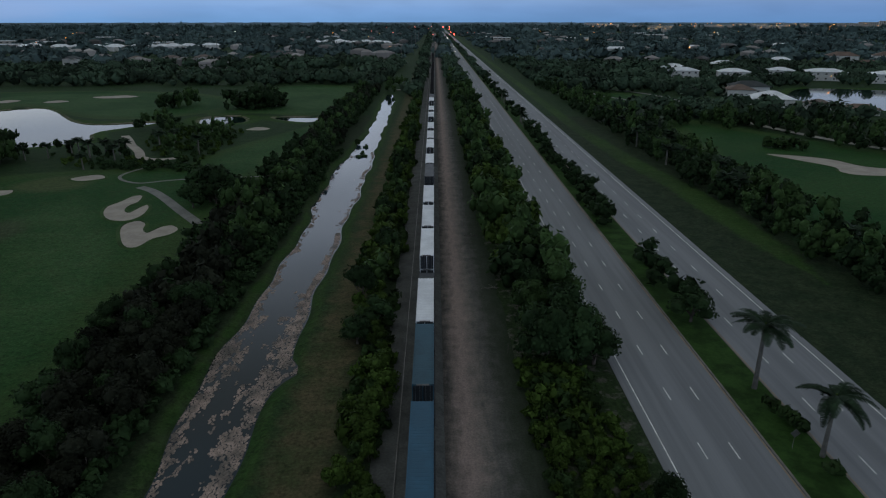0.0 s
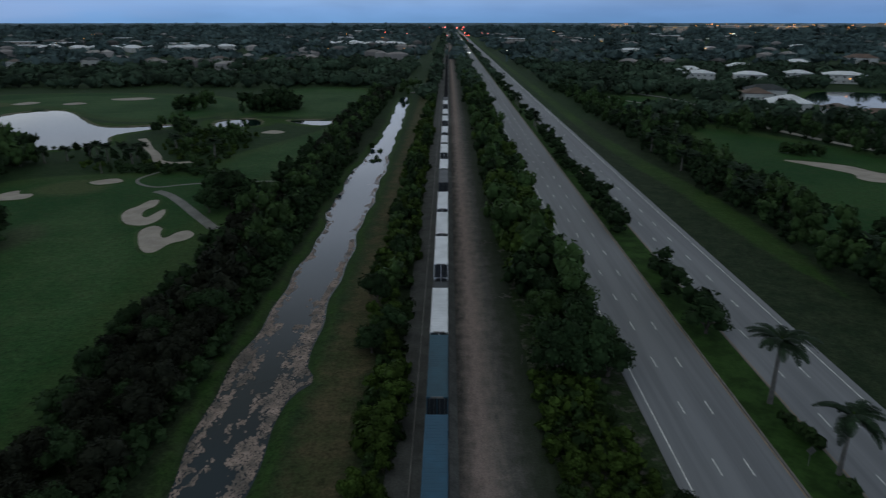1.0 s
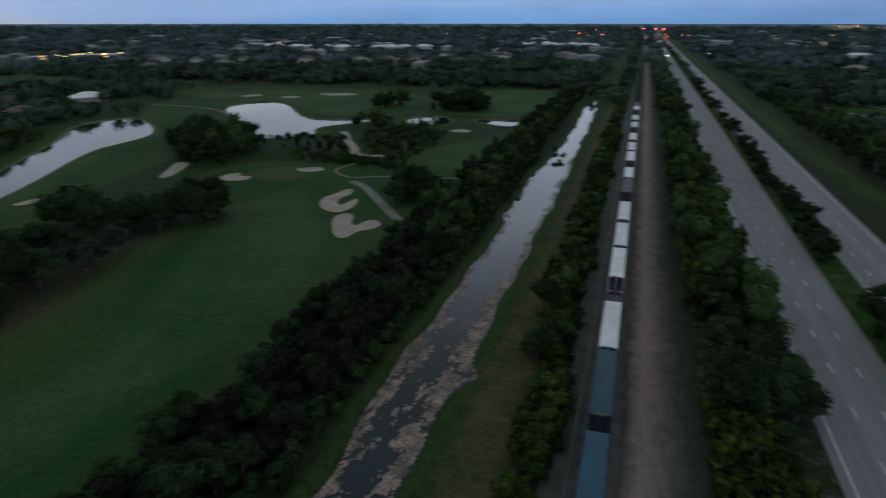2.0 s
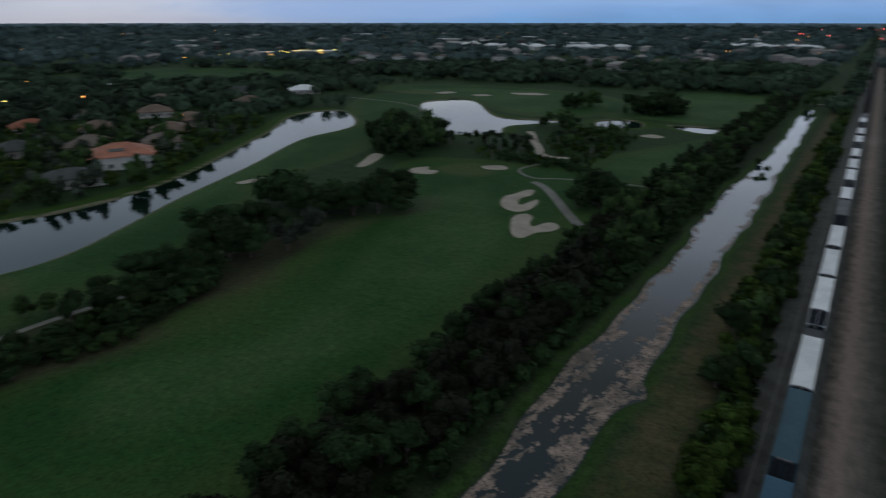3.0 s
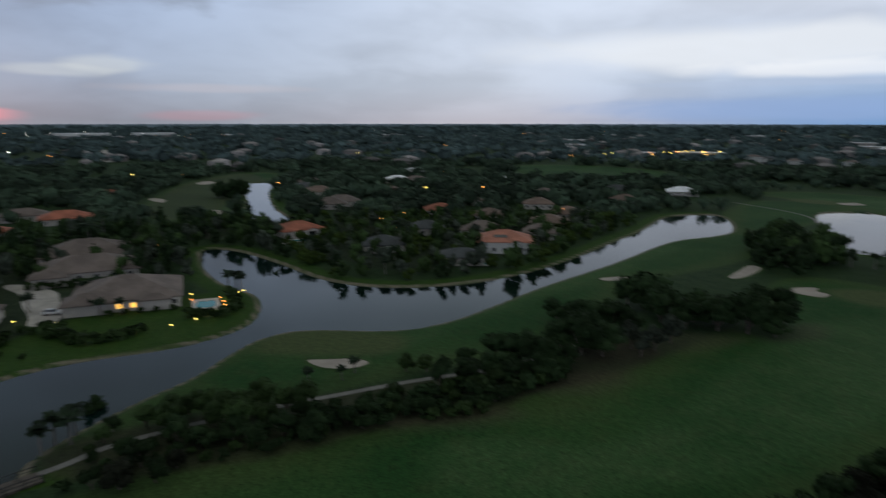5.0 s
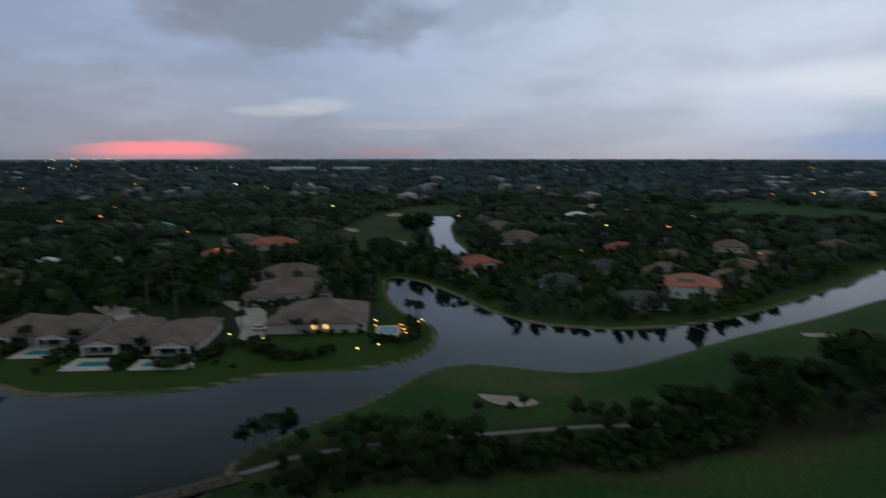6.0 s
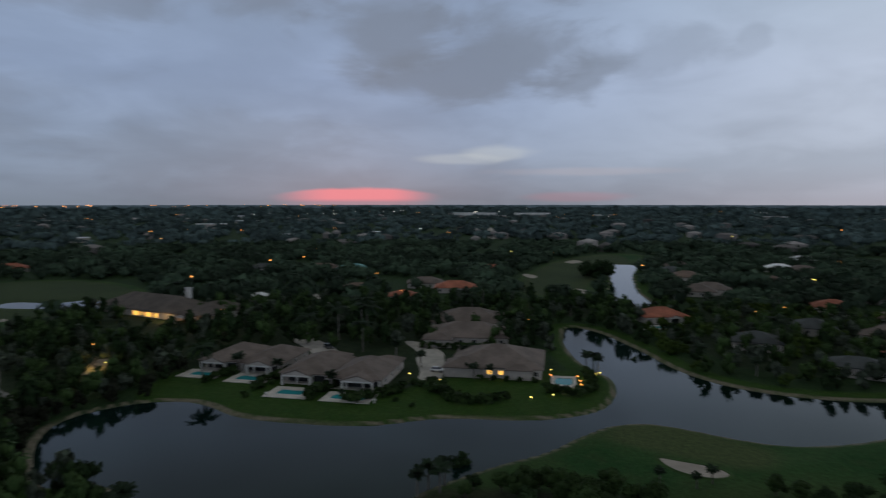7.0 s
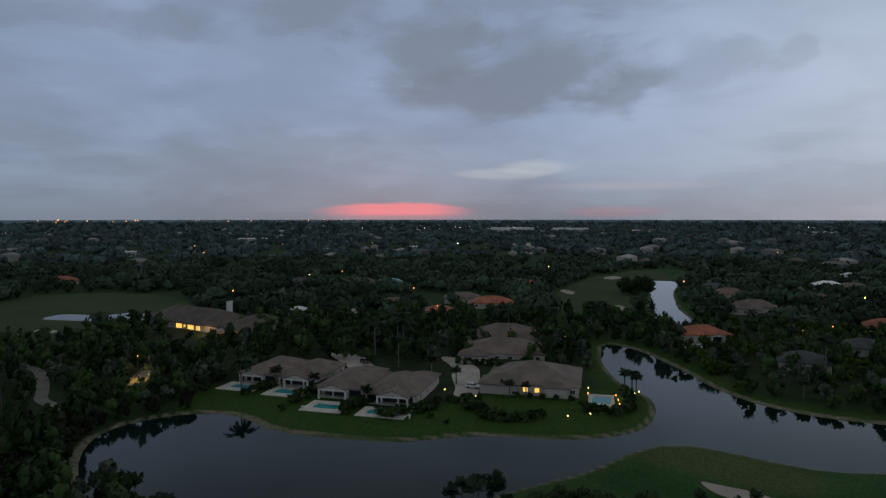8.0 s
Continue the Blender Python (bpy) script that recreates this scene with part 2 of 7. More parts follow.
M = {
    "asphalt": material("asphalt", (0.215, 0.222, 0.240), 0.7, var=0.13, scale=2.6, fine=0.05, bump=0.01, stretch=40.0),
    "kerb": material("kerb_concrete", (0.19, 0.17, 0.15), 0.85, var=0.2, scale=3.0),
    "white_line": material("white_road_paint", (0.8, 0.8, 0.78), 0.7, var=0.2, scale=2.0),
    "yellow_line": material("yellow_road_paint", (0.36, 0.26, 0.16), 0.7, var=0.25, scale=2.0),
    "ballast": material("ballast", (0.088, 0.090, 0.086), 0.95, var=0.2, scale=3.0, fine=0.3, bump=0.06),
    "steel": material("rail_steel", (0.22, 0.21, 0.20), 0.5, metal=0.9, var=0.2, scale=2.0),
    "tie": material("weathered_tie_wood", (0.10, 0.085, 0.07), 0.9, var=0.3, scale=1.0),
    "sand": material("bunker_sand", (0.40, 0.35, 0.30), 0.95, var=0.12, scale=5.0, fine=0.08, bump=0.02),
    "path": material("concrete_path", (0.20, 0.195, 0.18), 0.9, var=0.15, scale=4.0),
    "canal": water_material("canal_water", (0.016, 0.030, 0.042), 0.004, 1.2, 0.04, 0.6),
    "lake": water_material("lake_water", (0.004, 0.014, 0.012), 0.006, 1.6, 0.03, 0.23, (0.82, 1.0, 0.78)),
    "pool": water_material("pool_water", (0.03, 0.30, 0.33), 0.004, 0.8, 0.03, 0.22),
    "algae": material("floating_algae", (0.235, 0.20, 0.175), 0.95, var=0.35, scale=2.5, fine=0.3, island=0.2, tint=(0.31, 0.235, 0.20)),
    "leaf": material("broadleaf", (0.037, 0.067, 0.021), 0.7, var=0.3, scale=6.0, fine=0.1, rand=0.25, island=0.22, spec=0.08),
    "leaf_light": material("light_green_leaf", (0.050, 0.084, 0.017), 0.8, var=0.3, scale=6.0, fine=0.1, rand=0.25, island=0.32, spec=0.08),
    "leaf_dark": material("dark_oak_leaf", (0.025, 0.047, 0.018), 0.8, var=0.3, scale=6.0, fine=0.1, rand=0.25, island=0.18, spec=0.08),
    "leaf_umber": material("brownish_brush_leaf", (0.019, 0.022, 0.014), 0.8, var=0.35, scale=5.0, fine=0.1, rand=0.25, island=0.2, spec=0.06),
    "leaf_grey": material("grey_green_leaf", (0.052, 0.066, 0.047), 0.8, var=0.3, scale=6.0, fine=0.1, rand=0.3, island=0.4, spec=0.08),
    "palm_leaf": material("palm_frond", (0.020, 0.036, 0.018), 0.7, var=0.25, scale=2.0, rand=0.25, island=0.3, spec=0.1),
    # distance haze is put into the far woods' pale blue leaf colour
    "hazed_far_leaf": material("hazed_far_wood_leaf", (0.086, 0.124, 0.120), 0.85, var=0.42, scale=70.0, fine=0.1, island=0.16, spec=0.04),
    # estate woods: a weaker lift of the leaf colour, partly for haze too
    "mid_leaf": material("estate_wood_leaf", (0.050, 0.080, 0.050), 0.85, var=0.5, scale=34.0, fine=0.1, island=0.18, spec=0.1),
    # near-black: the shade between containers is painted into the door colour
    "gap_shade_door": material("gap_shade_container_door", (0.018, 0.024, 0.030), 0.7, var=0.3, scale=1.0, rand=0.3),
    "bark": material("bark", (0.12, 0.10, 0.085), 0.95, var=0.3, scale=0.8, rand=0.2),
    "palm_bark": material("grey_palm_trunk", (0.15, 0.14, 0.125), 0.9, var=0.2, scale=0.6, rand=0.15),
    "reed": material("reed", (0.06, 0.10, 0.03), 0.9, var=0.3, scale=4.0, island=0.4),
    "roof_brown": material("brown_roof_tile", (0.168, 0.134, 0.116), 0.85, var=0.18, scale=5.0, fine=0.12, rand=0.12, bump=0.03),
    "roof_umber": material("dark_umber_roof_tile", (0.105, 0.086, 0.074), 0.85, var=0.2, scale=5.0, fine=0.12),
    "roof_red": material("terracotta_roof_tile", (0.36, 0.12, 0.07), 0.85, var=0.2, scale=5.0, fine=0.12, rand=0.15, bump=0.03),
    "roof_white": material("white_roof_tile", (0.87, 0.88, 0.90), 0.8, var=0.12, scale=6.0, fine=0.08, rand=0.12),
    "roof_grey": material("grey_roof_tile", (0.062, 0.070, 0.072), 0.85, var=0.18, scale=5.0, fine=0.1, rand=0.25),
    "roof_tan": material("tan_roof_tile", (0.165, 0.115, 0.09), 0.85, var=0.18, scale=5.0, fine=0.1, rand=0.2),
    "stucco": material("pale_stucco", (0.50, 0.46, 0.42), 0.9, var=0.1, scale=4.0, fine=0.05, rand=0.12),
    "trim": material("white_trim", (0.66, 0.65, 0.62), 0.7, var=0.08, scale=3.0),
    "glass": material("dark_window_glass", (0.03, 0.035, 0.04), 0.08, var=0.3, scale=1.5, spec=0.8),
    "deck": material("pale_pool_deck", (0.62, 0.58, 0.53), 0.85, var=0.12, scale=3.0),
    "drive": material("pale_driveway", (0.45, 0.42, 0.38), 0.9, var=0.15, scale=5.0),
    "lit": material("lit_window", (0.4, 0.3, 0.15), 0.6, emit=(1.0, 0.52, 0.09), power=1.3),
    "lamp_warm": material("warm_lamp", (0.6, 0.5, 0.3), 0.5, emit=(1.0, 0.32, 0.05), power=3.6),
    "lamp_yellow": material("yellow_lamp", (0.6, 0.6, 0.3), 0.5, emit=(1.0, 0.74, 0.14), power=3.4),
    "lamp_white": material("white_lamp", (0.7, 0.7, 0.7), 0.5, emit=(1.0, 0.90, 0.72), power=6.0),
    "lamp_red": material("red_lamp", (0.5, 0.1, 0.1), 0.5, emit=(1.0, 0.10, 0.07), power=10.0),
    "dark_metal": material("dark_metal", (0.035, 0.035, 0.038), 0.6, metal=0.4, var=0.3, scale=2.0),
    "pole": material("grey_pole", (0.18, 0.17, 0.16), 0.8, var=0.2, scale=2.0),
    "box_blue": material("blue_container_steel", (0.020, 0.098, 0.172), 0.6, var=0.12, scale=4.0, fine=0.06, rand=0.1),
    "box_teal": material("faded_teal_container_steel", (0.024, 0.082, 0.120), 0.65, var=0.15, scale=4.0, fine=0.06, rand=0.1),
    "box_white": material("white_container_steel", (0.80, 0.81, 0.84), 0.5, var=0.08, scale=3.0, fine=0.05, rand=0.08),
    "box_grey": material("grey_container_steel", (0.10, 0.105, 0.115), 0.65, var=0.15, scale=4.0, rand=0.15),
    "tyre": material("black_rubber", (0.02, 0.02, 0.02), 0.9),
    "car_white": material("white_car_paint", (0.7, 0.7, 0.7), 0.3, var=0.03, scale=2.0),
    "car_dark": material("dark_car_paint", (0.05, 0.055, 0.06), 0.3, var=0.05, scale=2.0, rand=0.5),
}


def ground_material():
    """Rough grass and scrub floor; closer mown turf, bare soil and bank grass by region."""
    m = bpy.data.materials.new("ground_cover")
    m.use_nodes = True
    g = Graph(m.node_tree)
    b = m.node_tree.nodes["Principled BSDF"]
    pos = g.put("ShaderNodeNewGeometry").outputs["Position"]

    def region(name):
        n = g.put("ShaderNodeAttribute")
        n.attribute_name = name
        return n.outputs["Fac"]

    big, mid, fine = g.noise(pos, 0.025, 4.0), g.noise(pos, 0.22, 4.0, 0.6), g.noise(pos, 2.2, 3.0, 0.65)
    wob = g.math("MULTIPLY", g.math("SUBTRACT", mid, 0.5), 5.0)

    def inside(name, soft=1.2, rag=1.0):
        d = g.math("ADD", region(name), g.math("MULTIPLY", wob, rag))
        return g.span(d, soft, -soft)

    scrub = g.mix(g.span(mid, 0.35, 0.65), (0.020, 0.036, 0.016), (0.034, 0.050, 0.024))
    rough = g.mix(g.span(mid, 0.3, 0.7), (0.019, 0.046, 0.016), (0.032, 0.060, 0.022))
    turf = g.mix(g.span(big, 0.38, 0.62), (0.017, 0.066, 0.015), (0.031, 0.084, 0.021))
    turf = g.mix(g.math("MULTIPLY", g.span(mid, 0.45, 0.75), 0.35), turf, (0.056, 0.076, 0.025))
    edge = g.math("ADD", region("turf"), g.math("MULTIPLY", g.math("SUBTRACT", big, 0.5), 30.0))
    turf = g.mix(g.math("MULTIPLY", g.span(edge, -12.0, -2.0), 0.42), turf, (0.066, 0.092, 0.030))
    soil = g.mix(g.span(mid, 0.3, 0.7), (0.108, 0.090, 0.050), (0.060, 0.070, 0.030))
    bright = g.mix(g.span(mid, 0.3, 0.7), (0.032, 0.074, 0.016), (0.050, 0.092, 0.022))
    c = g.mix(inside("lawn", 2.0, 0.6), scrub, rough)
    yard = g.mix(g.span(mid, 0.3, 0.7), (0.025, 0.068, 0.010), (0.040, 0.080, 0.014))
    c = g.mix(inside("yard", 1.6, 0.4), c, yard)
    c = g.mix(inside("turf", 1.6, 0.5), c, turf)
    pale = g.mix(g.span(mid, 0.3, 0.7), (0.040, 0.098, 0.030), (0.060, 0.112, 0.040))
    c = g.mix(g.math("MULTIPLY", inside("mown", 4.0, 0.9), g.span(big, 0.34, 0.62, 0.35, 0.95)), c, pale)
    c = g.mix(g.math("MULTIPLY", inside("worn", 3.0, 1.2), 0.42), c, (0.082, 0.074, 0.048))
    c = g.mix(g.math("MULTIPLY", inside("bank", 1.1, 0.9), g.span(big, 0.3, 0.6, 0.45, 1.0)), c, bright)
    c = g.mix(g.math("MULTIPLY", inside("soil", 2.0, 1.0), 0.9), c, soil)
    dirt = g.mix(g.span(g.noise(pos, 0.45, 5.0, 0.7), 0.50, 0.62), (0.026, 0.046, 0.016), (0.105, 0.100, 0.085))
    c = g.mix(g.math("MULTIPLY", inside("verge", 1.2, 0.8), 0.9), c, dirt)
    c = g.mix(g.math("MULTIPLY", inside("green", 3.0, 0.3), 0.7), c, (0.086, 0.104, 0.042))
    c = g.mix(g.math("MULTIPLY", inside("shore", 0.6, 0.16), 0.85), c, (0.22, 0.19, 0.145))
    tuft = g.noise(pos, 0.8, 4.0, 0.7)
    c = g.mix(g.math("MULTIPLY", inside("mulch", 1.5, 0.5), 0.45), c, (0.060, 0.045, 0.034))
    k = g.math("ADD", g.math("ADD", g.math("MULTIPLY", g.math("SUBTRACT", fine, 0.5), 1.8), g.math("MULTIPLY", g.math("SUBTRACT", tuft, 0.5), 1.6)), 1.0)
    v = g.put("ShaderNodeCombineXYZ")
    for s in v.inputs:
        g.wire(k, s)
    g.wire(g.mix(1.0, c, v.outputs[0], "MULTIPLY"), b.inputs["Base Color"])
    b.inputs["Roughness"].default_value = 0.9
    b.inputs["Specular IOR Level"].default_value = 0.1
    bn = g.put("ShaderNodeBump")
    bn.inputs["Strength"].default_value, bn.inputs["Distance"].default_value = 1.0, 0.12
    g.wire(fine, bn.inputs["Height"])
    g.wire(bn.outputs[0], b.inputs["Normal"])
    return m


M["ground"] = ground_material()
M["median_grass"] = material("median_grass", (0.032, 0.070, 0.016), 0.95, var=0.3, scale=4.0, fine=0.2, bump=0.05, spec=0.1)


def track_material():
    """Packed gravel: a pinkish worn streak, grey stone beside it, weeds creeping in at the outer edge."""
    m = bpy.data.materials.new("gravel_track")
    m.use_nodes = True
    g = Graph(m.node_tree)
    b = m.node_tree.nodes["Principled BSDF"]
    pos = g.put("ShaderNodeNewGeometry").outputs["Position"]
    across = g.put("ShaderNodeAttribute")
    across.attribute_name = "across"
    along = g.put("ShaderNodeMapping")
    g.wire(pos, along.inputs[0])
    along.inputs["Scale"].default_value = (1.0, 0.22, 1.0)
    streak, mid, fine = g.noise(along.outputs[0], 0.9, 4.0, 0.6), g.noise(pos, 0.35, 5.0, 0.65), g.noise(pos, 3.5, 4.0, 0.7)
    wob = g.math("ADD", across.outputs["Fac"], g.math("ADD", g.math("MULTIPLY", g.math("SUBTRACT", streak, 0.5), 0.30), g.math("MULTIPLY", g.math("SUBTRACT", mid, 0.5), 0.40)))
    c = g.ramp(wob, [(0.0, (0.075, 0.072, 0.066)), (0.13, (0.190, 0.160, 0.145)), (0.27, (0.350, 0.270, 0.245)), (0.42, (0.235, 0.200, 0.182)), (0.58, (0.120, 0.116, 0.108)), (0.76, (0.052, 0.060, 0.046)), (1.0, (0.026, 0.040, 0.020))])
    k = g.math("ADD", g.math("MULTIPLY", g.math("SUBTRACT", fine, 0.5), 1.3), 1.0)
    v = g.put("ShaderNodeCombineXYZ")
    for s in v.inputs:
        g.wire(k, s)
    g.wire(g.mix(1.0, c, v.outputs[0], "MULTIPLY"), b.inputs["Base Color"])
    b.inputs["Roughness"].default_value = 0.95
    b.inputs["Specular IOR Level"].default_value = 0.2
    bn = g.put("ShaderNodeBump")
    bn.inputs["Strength"].default_value, bn.inputs["Distance"].default_value = 1.0, 0.05
    g.wire(fine, bn.inputs["Height"])
    g.wire(bn.outputs[0], b.inputs["Normal"])
    return m


M["gravel"] = track_material()


# ---- mesh helpers ----
from mathutils import geometry


def empty_thing(name, m, label, category, group="", kind=""):
    ob = new(name)
    ob.empty_display_size = 0.5
    ob.matrix_basis = m
    return tagged(ob, label, category, group, kind)


def mesh_of(name, verts, faces, mat, smooth=False):
    me = bpy.data.meshes.new(name)
    me.from_pydata(verts if isinstance(verts, list) else verts.tolist(), [], faces if isinstance(faces, list) else faces.tolist())
    me.materials.append(mat)
    if smooth:
        me.shade_smooth()
    return me


def part(name, bm, mat, parent, label=""):
    """Links a bmesh or a mesh as one part under a thing or a part."""
    if isinstance(bm, bmesh.types.BMesh):
        me = bpy.data.meshes.new(name)
        bm.to_mesh(me)
        bm.free()
        me.materials.append(mat)
    else:
        me = bm
    ob = new(name, me)
    ob.parent = parent
    return tagged(ob, label)


def box(bm, x0, x1, y0, y1, z0, z1, bevel=0.0):
    r = bmesh.ops.create_cube(bm, size=1.0)
    for v in r["verts"]:
        v.co = ((x0 + x1) / 2 + v.co.x * (x1 - x0), (y0 + y1) / 2 + v.co.y * (y1 - y0), (z0 + z1) / 2 + v.co.z * (z1 - z0))
    if bevel:
        es = {e for v in r["verts"] for e in v.link_edges}
        bmesh.ops.bevel(bm, geom=list(es), offset=bevel, segments=1, affect="EDGES")
    return bm


def boxes(*rows, bevel=0.0):
    bm = bmesh.new()
    for r in rows:
        box(bm, *r, bevel=bevel)
    return bm


def tube(bm, path, radii, sides=7):
    """A tapered tube along points."""
    rings = []
    for i, (p, r) in enumerate(zip(path, radii)):
        p = Vector(p)
        d = (Vector(path[min(i + 1, len(path) - 1)]) - Vector(path[max(i - 1, 0)])).normalized()
        a = d.orthogonal().normalized()
        b = d.cross(a)
        rings.append([bm.verts.new(p + r * (math.cos(t) * a + math.sin(t) * b)) for t in [2 * math.pi * k / sides for k in range(sides)]])
    for u, w in zip(rings, rings[1:]):
        for k in range(sides):
            bm.faces.new((u[k], u[(k + 1) % sides], w[(k + 1) % sides], w[k]))
    bm.faces.new(rings[0][::-1])
    bm.faces.new(rings[-1])
    return bm


def ribbon(bm, pts, width, z0, z1):
    """A slab of a width along a line of (x, y)."""
    pts = [Vector((p[0], p[1], 0)) for p in pts]
    rows = []
    for i, p in enumerate(pts):
        d = (pts[min(i + 1, len(pts) - 1)] - pts[max(i - 1, 0)]).normalized()
        n = Vector((d.y, -d.x, 0)) * width / 2
        rows.append([bm.verts.new(q) for q in (p - n + Vector((0, 0, z0)), p - n + Vector((0, 0, z1)), p + n + Vector((0, 0, z1)), p + n + Vector((0, 0, z0)))])
    for a, b in zip(rows, rows[1:]):
        for k in range(3):
            bm.faces.new((a[k], a[k + 1], b[k + 1], b[k]))
    bm.faces.new(rows[0])
    bm.faces.new(rows[-1][::-1])
    return bm


def curve(pts, n=6, closed=False):
    """Catmull-Rom through the points."""
    p = np.array(pts, float)
    k = len(p)
    out = []
    for i in range(k if closed else k - 1):
        a, b, c, d = (p[(i + j) % k] if closed else p[min(max(i + j, 0), k - 1)] for j in (-1, 0, 1, 2))
        for t in np.arange(n) / n:
            out.append(0.5 * (2 * b + (c - a) * t + (2 * a - 5 * b + 4 * c - d) * t**2 + (3 * b - a - 3 * c + d) * t**3))
    if not closed:
        out.append(p[-1])
    return np.array(out)


def shape_distance(poly, x, y):
    """Signed distance from points to a closed outline; negative inside."""
    p = np.stack([np.ravel(x), np.ravel(y)], 1).astype(float)
    best, odd = np.full(len(p), 1e18), np.zeros(len(p), bool)
    for a, b in zip(poly, np.roll(poly, -1, 0)):
        e = b - a
        t = np.clip(((p - a) @ e) / max(e @ e, 1e-9), 0, 1)
        d = p - a - t[:, None] * e
        best = np.minimum(best, (d * d).sum(1))
        cross = (a[1] > p[:, 1]) != (b[1] > p[:, 1])
        xs = a[0] + (p[:, 1] - a[1]) / (b[1] - a[1] if abs(b[1] - a[1]) > 1e-9 else 1e-9) * e[0]
        odd ^= cross & (p[:, 0] < xs)
    return np.where(odd, -1, 1) * np.sqrt(best)


def nearest_shape(polys, x, y):
    d = np.full(np.size(x), 1e9)
    for q in polys:
        lo, hi = q.min(0) - 60, q.max(0) + 60
        near = (np.ravel(x) > lo[0]) & (np.ravel(x) < hi[0]) & (np.ravel(y) > lo[1]) & (np.ravel(y) < hi[1])
        if near.any():
            d[near] = np.minimum(d[near], shape_distance(q, np.ravel(x)[near], np.ravel(y)[near]))
    return d


# ---- plan of the land: x to the right of the railway, y along it ----
WATER = -0.55
lake_main = curve([(-103, -66), (-97, -56), (-93, -44), (-96, -31), (-103.5, -22), (-110, -21.5), (-118, -16.5), (-129, -5.5), (-138, 5.5), (-148, 13.5), (-156.5, 22), (-158.5, 34), (-149, 54), (-150, 70), (-159, 90), (-171, 114),
                   (-189, 157), (-213, 208), (-220, 252), (-262, 290), (-270, 262), (-241, 218), (-221, 183), (-198, 142), (-187, 115), (-183, 90), (-190, 66), (-208, 51),
                   (-240, 42), (-270, 31), (-278, 20), (-245, 17), (-215, 21), (-198, 28), (-181, 27), (-166, 20), (-157.5, 4), (-156, -19), (-148, -39), (-150, -68),
                   (-158, -82), (-161, -92), (-156.5, -103.5), (-144, -111.5), (-130, -107.5), (-116, -97), (-109, -89), (-112.5, -84), (-108.5, -73)], 5, True)
lake_west = curve([(-326, 60), (-356, 53), (-378, 50), (-436, 60), (-513, 69), (-560, 74), (-572, 88), (-560, 97), (-477, 79), (-393, 69), (-346, 69)], 5, True)
lake_golf = curve([(-243, 350), (-223, 376), (-173, 318), (-140, 322), (-139, 314), (-153, 291), (-146, 268), (-170, 257), (-198, 292)], 5, True)
pond_a = curve([(-118, 335), (-103, 343), (-95, 322), (-111, 316)], 5, True)
pond_b = curve([(-82, 338), (-62, 338), (-62, 322), (-74, 328)], 5, True)
pond_east = curve([(226, 410), (243, 447), (276, 484), (322, 470), (380, 440), (340, 385), (264, 354), (246, 384)], 5, True)
pond_south = curve([(-296, -266), (-294, -244), (-300, -238), (-310, -247), (-313, -268), (-304, -274)], 5, True)
pond_far = curve([(-302, -214), (-299, -226), (-312, -243), (-324, -236), (-318, -220)], 5, True)
LAKES = [lake_main, lake_west, lake_golf, pond_a, pond_b, pond_east, pond_south, pond_far]


def canal_edges(y):
    """West and east waterline of the canal along the railway."""
    y = np.asarray(y, float)
    wob = lambda s, a, b: 0.55 * np.sin(y / 7.3 + s) + 0.45 * np.sin(y / 3.1 + a) + 0.35 * np.sin(y / 17.0 + b)
    west = np.interp(y, [-80, 55, 90, 120, 163, 168, 215, 285, 440], [-30.6, -31.1, -32.2, -31.4, -31.2, -32.2, -33.0, -29.0, -31.5]) + wob(0.3, 1.7, 0.2) * 0.7
    east = np.interp(y, [-80, 55, 66, 78, 82, 86, 125, 180, 300, 420, 440], [-23.4, -22.6, -22.4, -22.6, -20.4, -22.4, -22.7, -22.3, -24.0, -25.6, -28]) + wob(2.1, 0.4, 1.1) * 0.7
    return west, np.maximum(east, west + 0.2)


fairways = [curve(q, 4, True) for q in (
    [(-50, -160), (-51, 60), (-54, 130), (-56, 158), (-54, 196), (-62, 208), (-96, 216), (-138, 205), (-142, 184), (-122, 152), (-112, 128), (-103, 90), (-99, 50), (-100, 18), (-98, -10), (-92, -60), (-90, -160)],
    [(-112, -22), (-131, 0), (-150, 14), (-162, 30), (-152, 54), (-154, 70), (-173, 114), (-191, 157), (-216, 208), (-224, 258), (-268, 300), (-300, 372), (-250, 392), (-215, 300), (-196, 255), (-170, 205), (-160, 150), (-140, 112), (-122, 84), (-118, 40), (-116, 0)],
    [(-330, 400), (-240, 384), (-172, 332), (-128, 345), (-122, 400), (-160, 452), (-240, 470), (-320, 452)],
    [(-122, 348), (-96, 352), (-60, 345), (-46, 420), (-58, 500), (-110, 505), (-130, 440)],
    [(-58, 205), (-80, 212), (-84, 240), (-62, 300), (-54, 330), (-48, 300)],
    [(-366, 8), (-398, -4), (-476, 2), (-600, 34), (-680, 90), (-672, 122), (-585, 100), (-540, 62), (-435, 50), (-376, 38)],
    [(-236, -242), (-243, -222), (-274, -218), (-287, -203), (-356, -220), (-404, -286), (-392, -348), (-336, -338), (-280, -290)],
    [(92, 120), (98, 200), (104, 285), (122, 330), (142, 300), (176, 236), (240, 190), (260, 120), (180, 80)],
    [(96, 368), (100, 440), (128, 452), (150, 420), (128, 372)],
    [(-640, 366), (-500, 342), (-430, 392), (-420, 446), (-560, 500), (-660, 450)],
)]
LAWNS = [curve([(-164, -106), (-153, -86), (-148, -66), (-145, -40), (-153, -18), (-157, 2), (-164, 16), (-178, 29), (-202, 30), (-204, 8), (-190, -24), (-178, -36), (-186, -66), (-194, -104)], 4, True)]
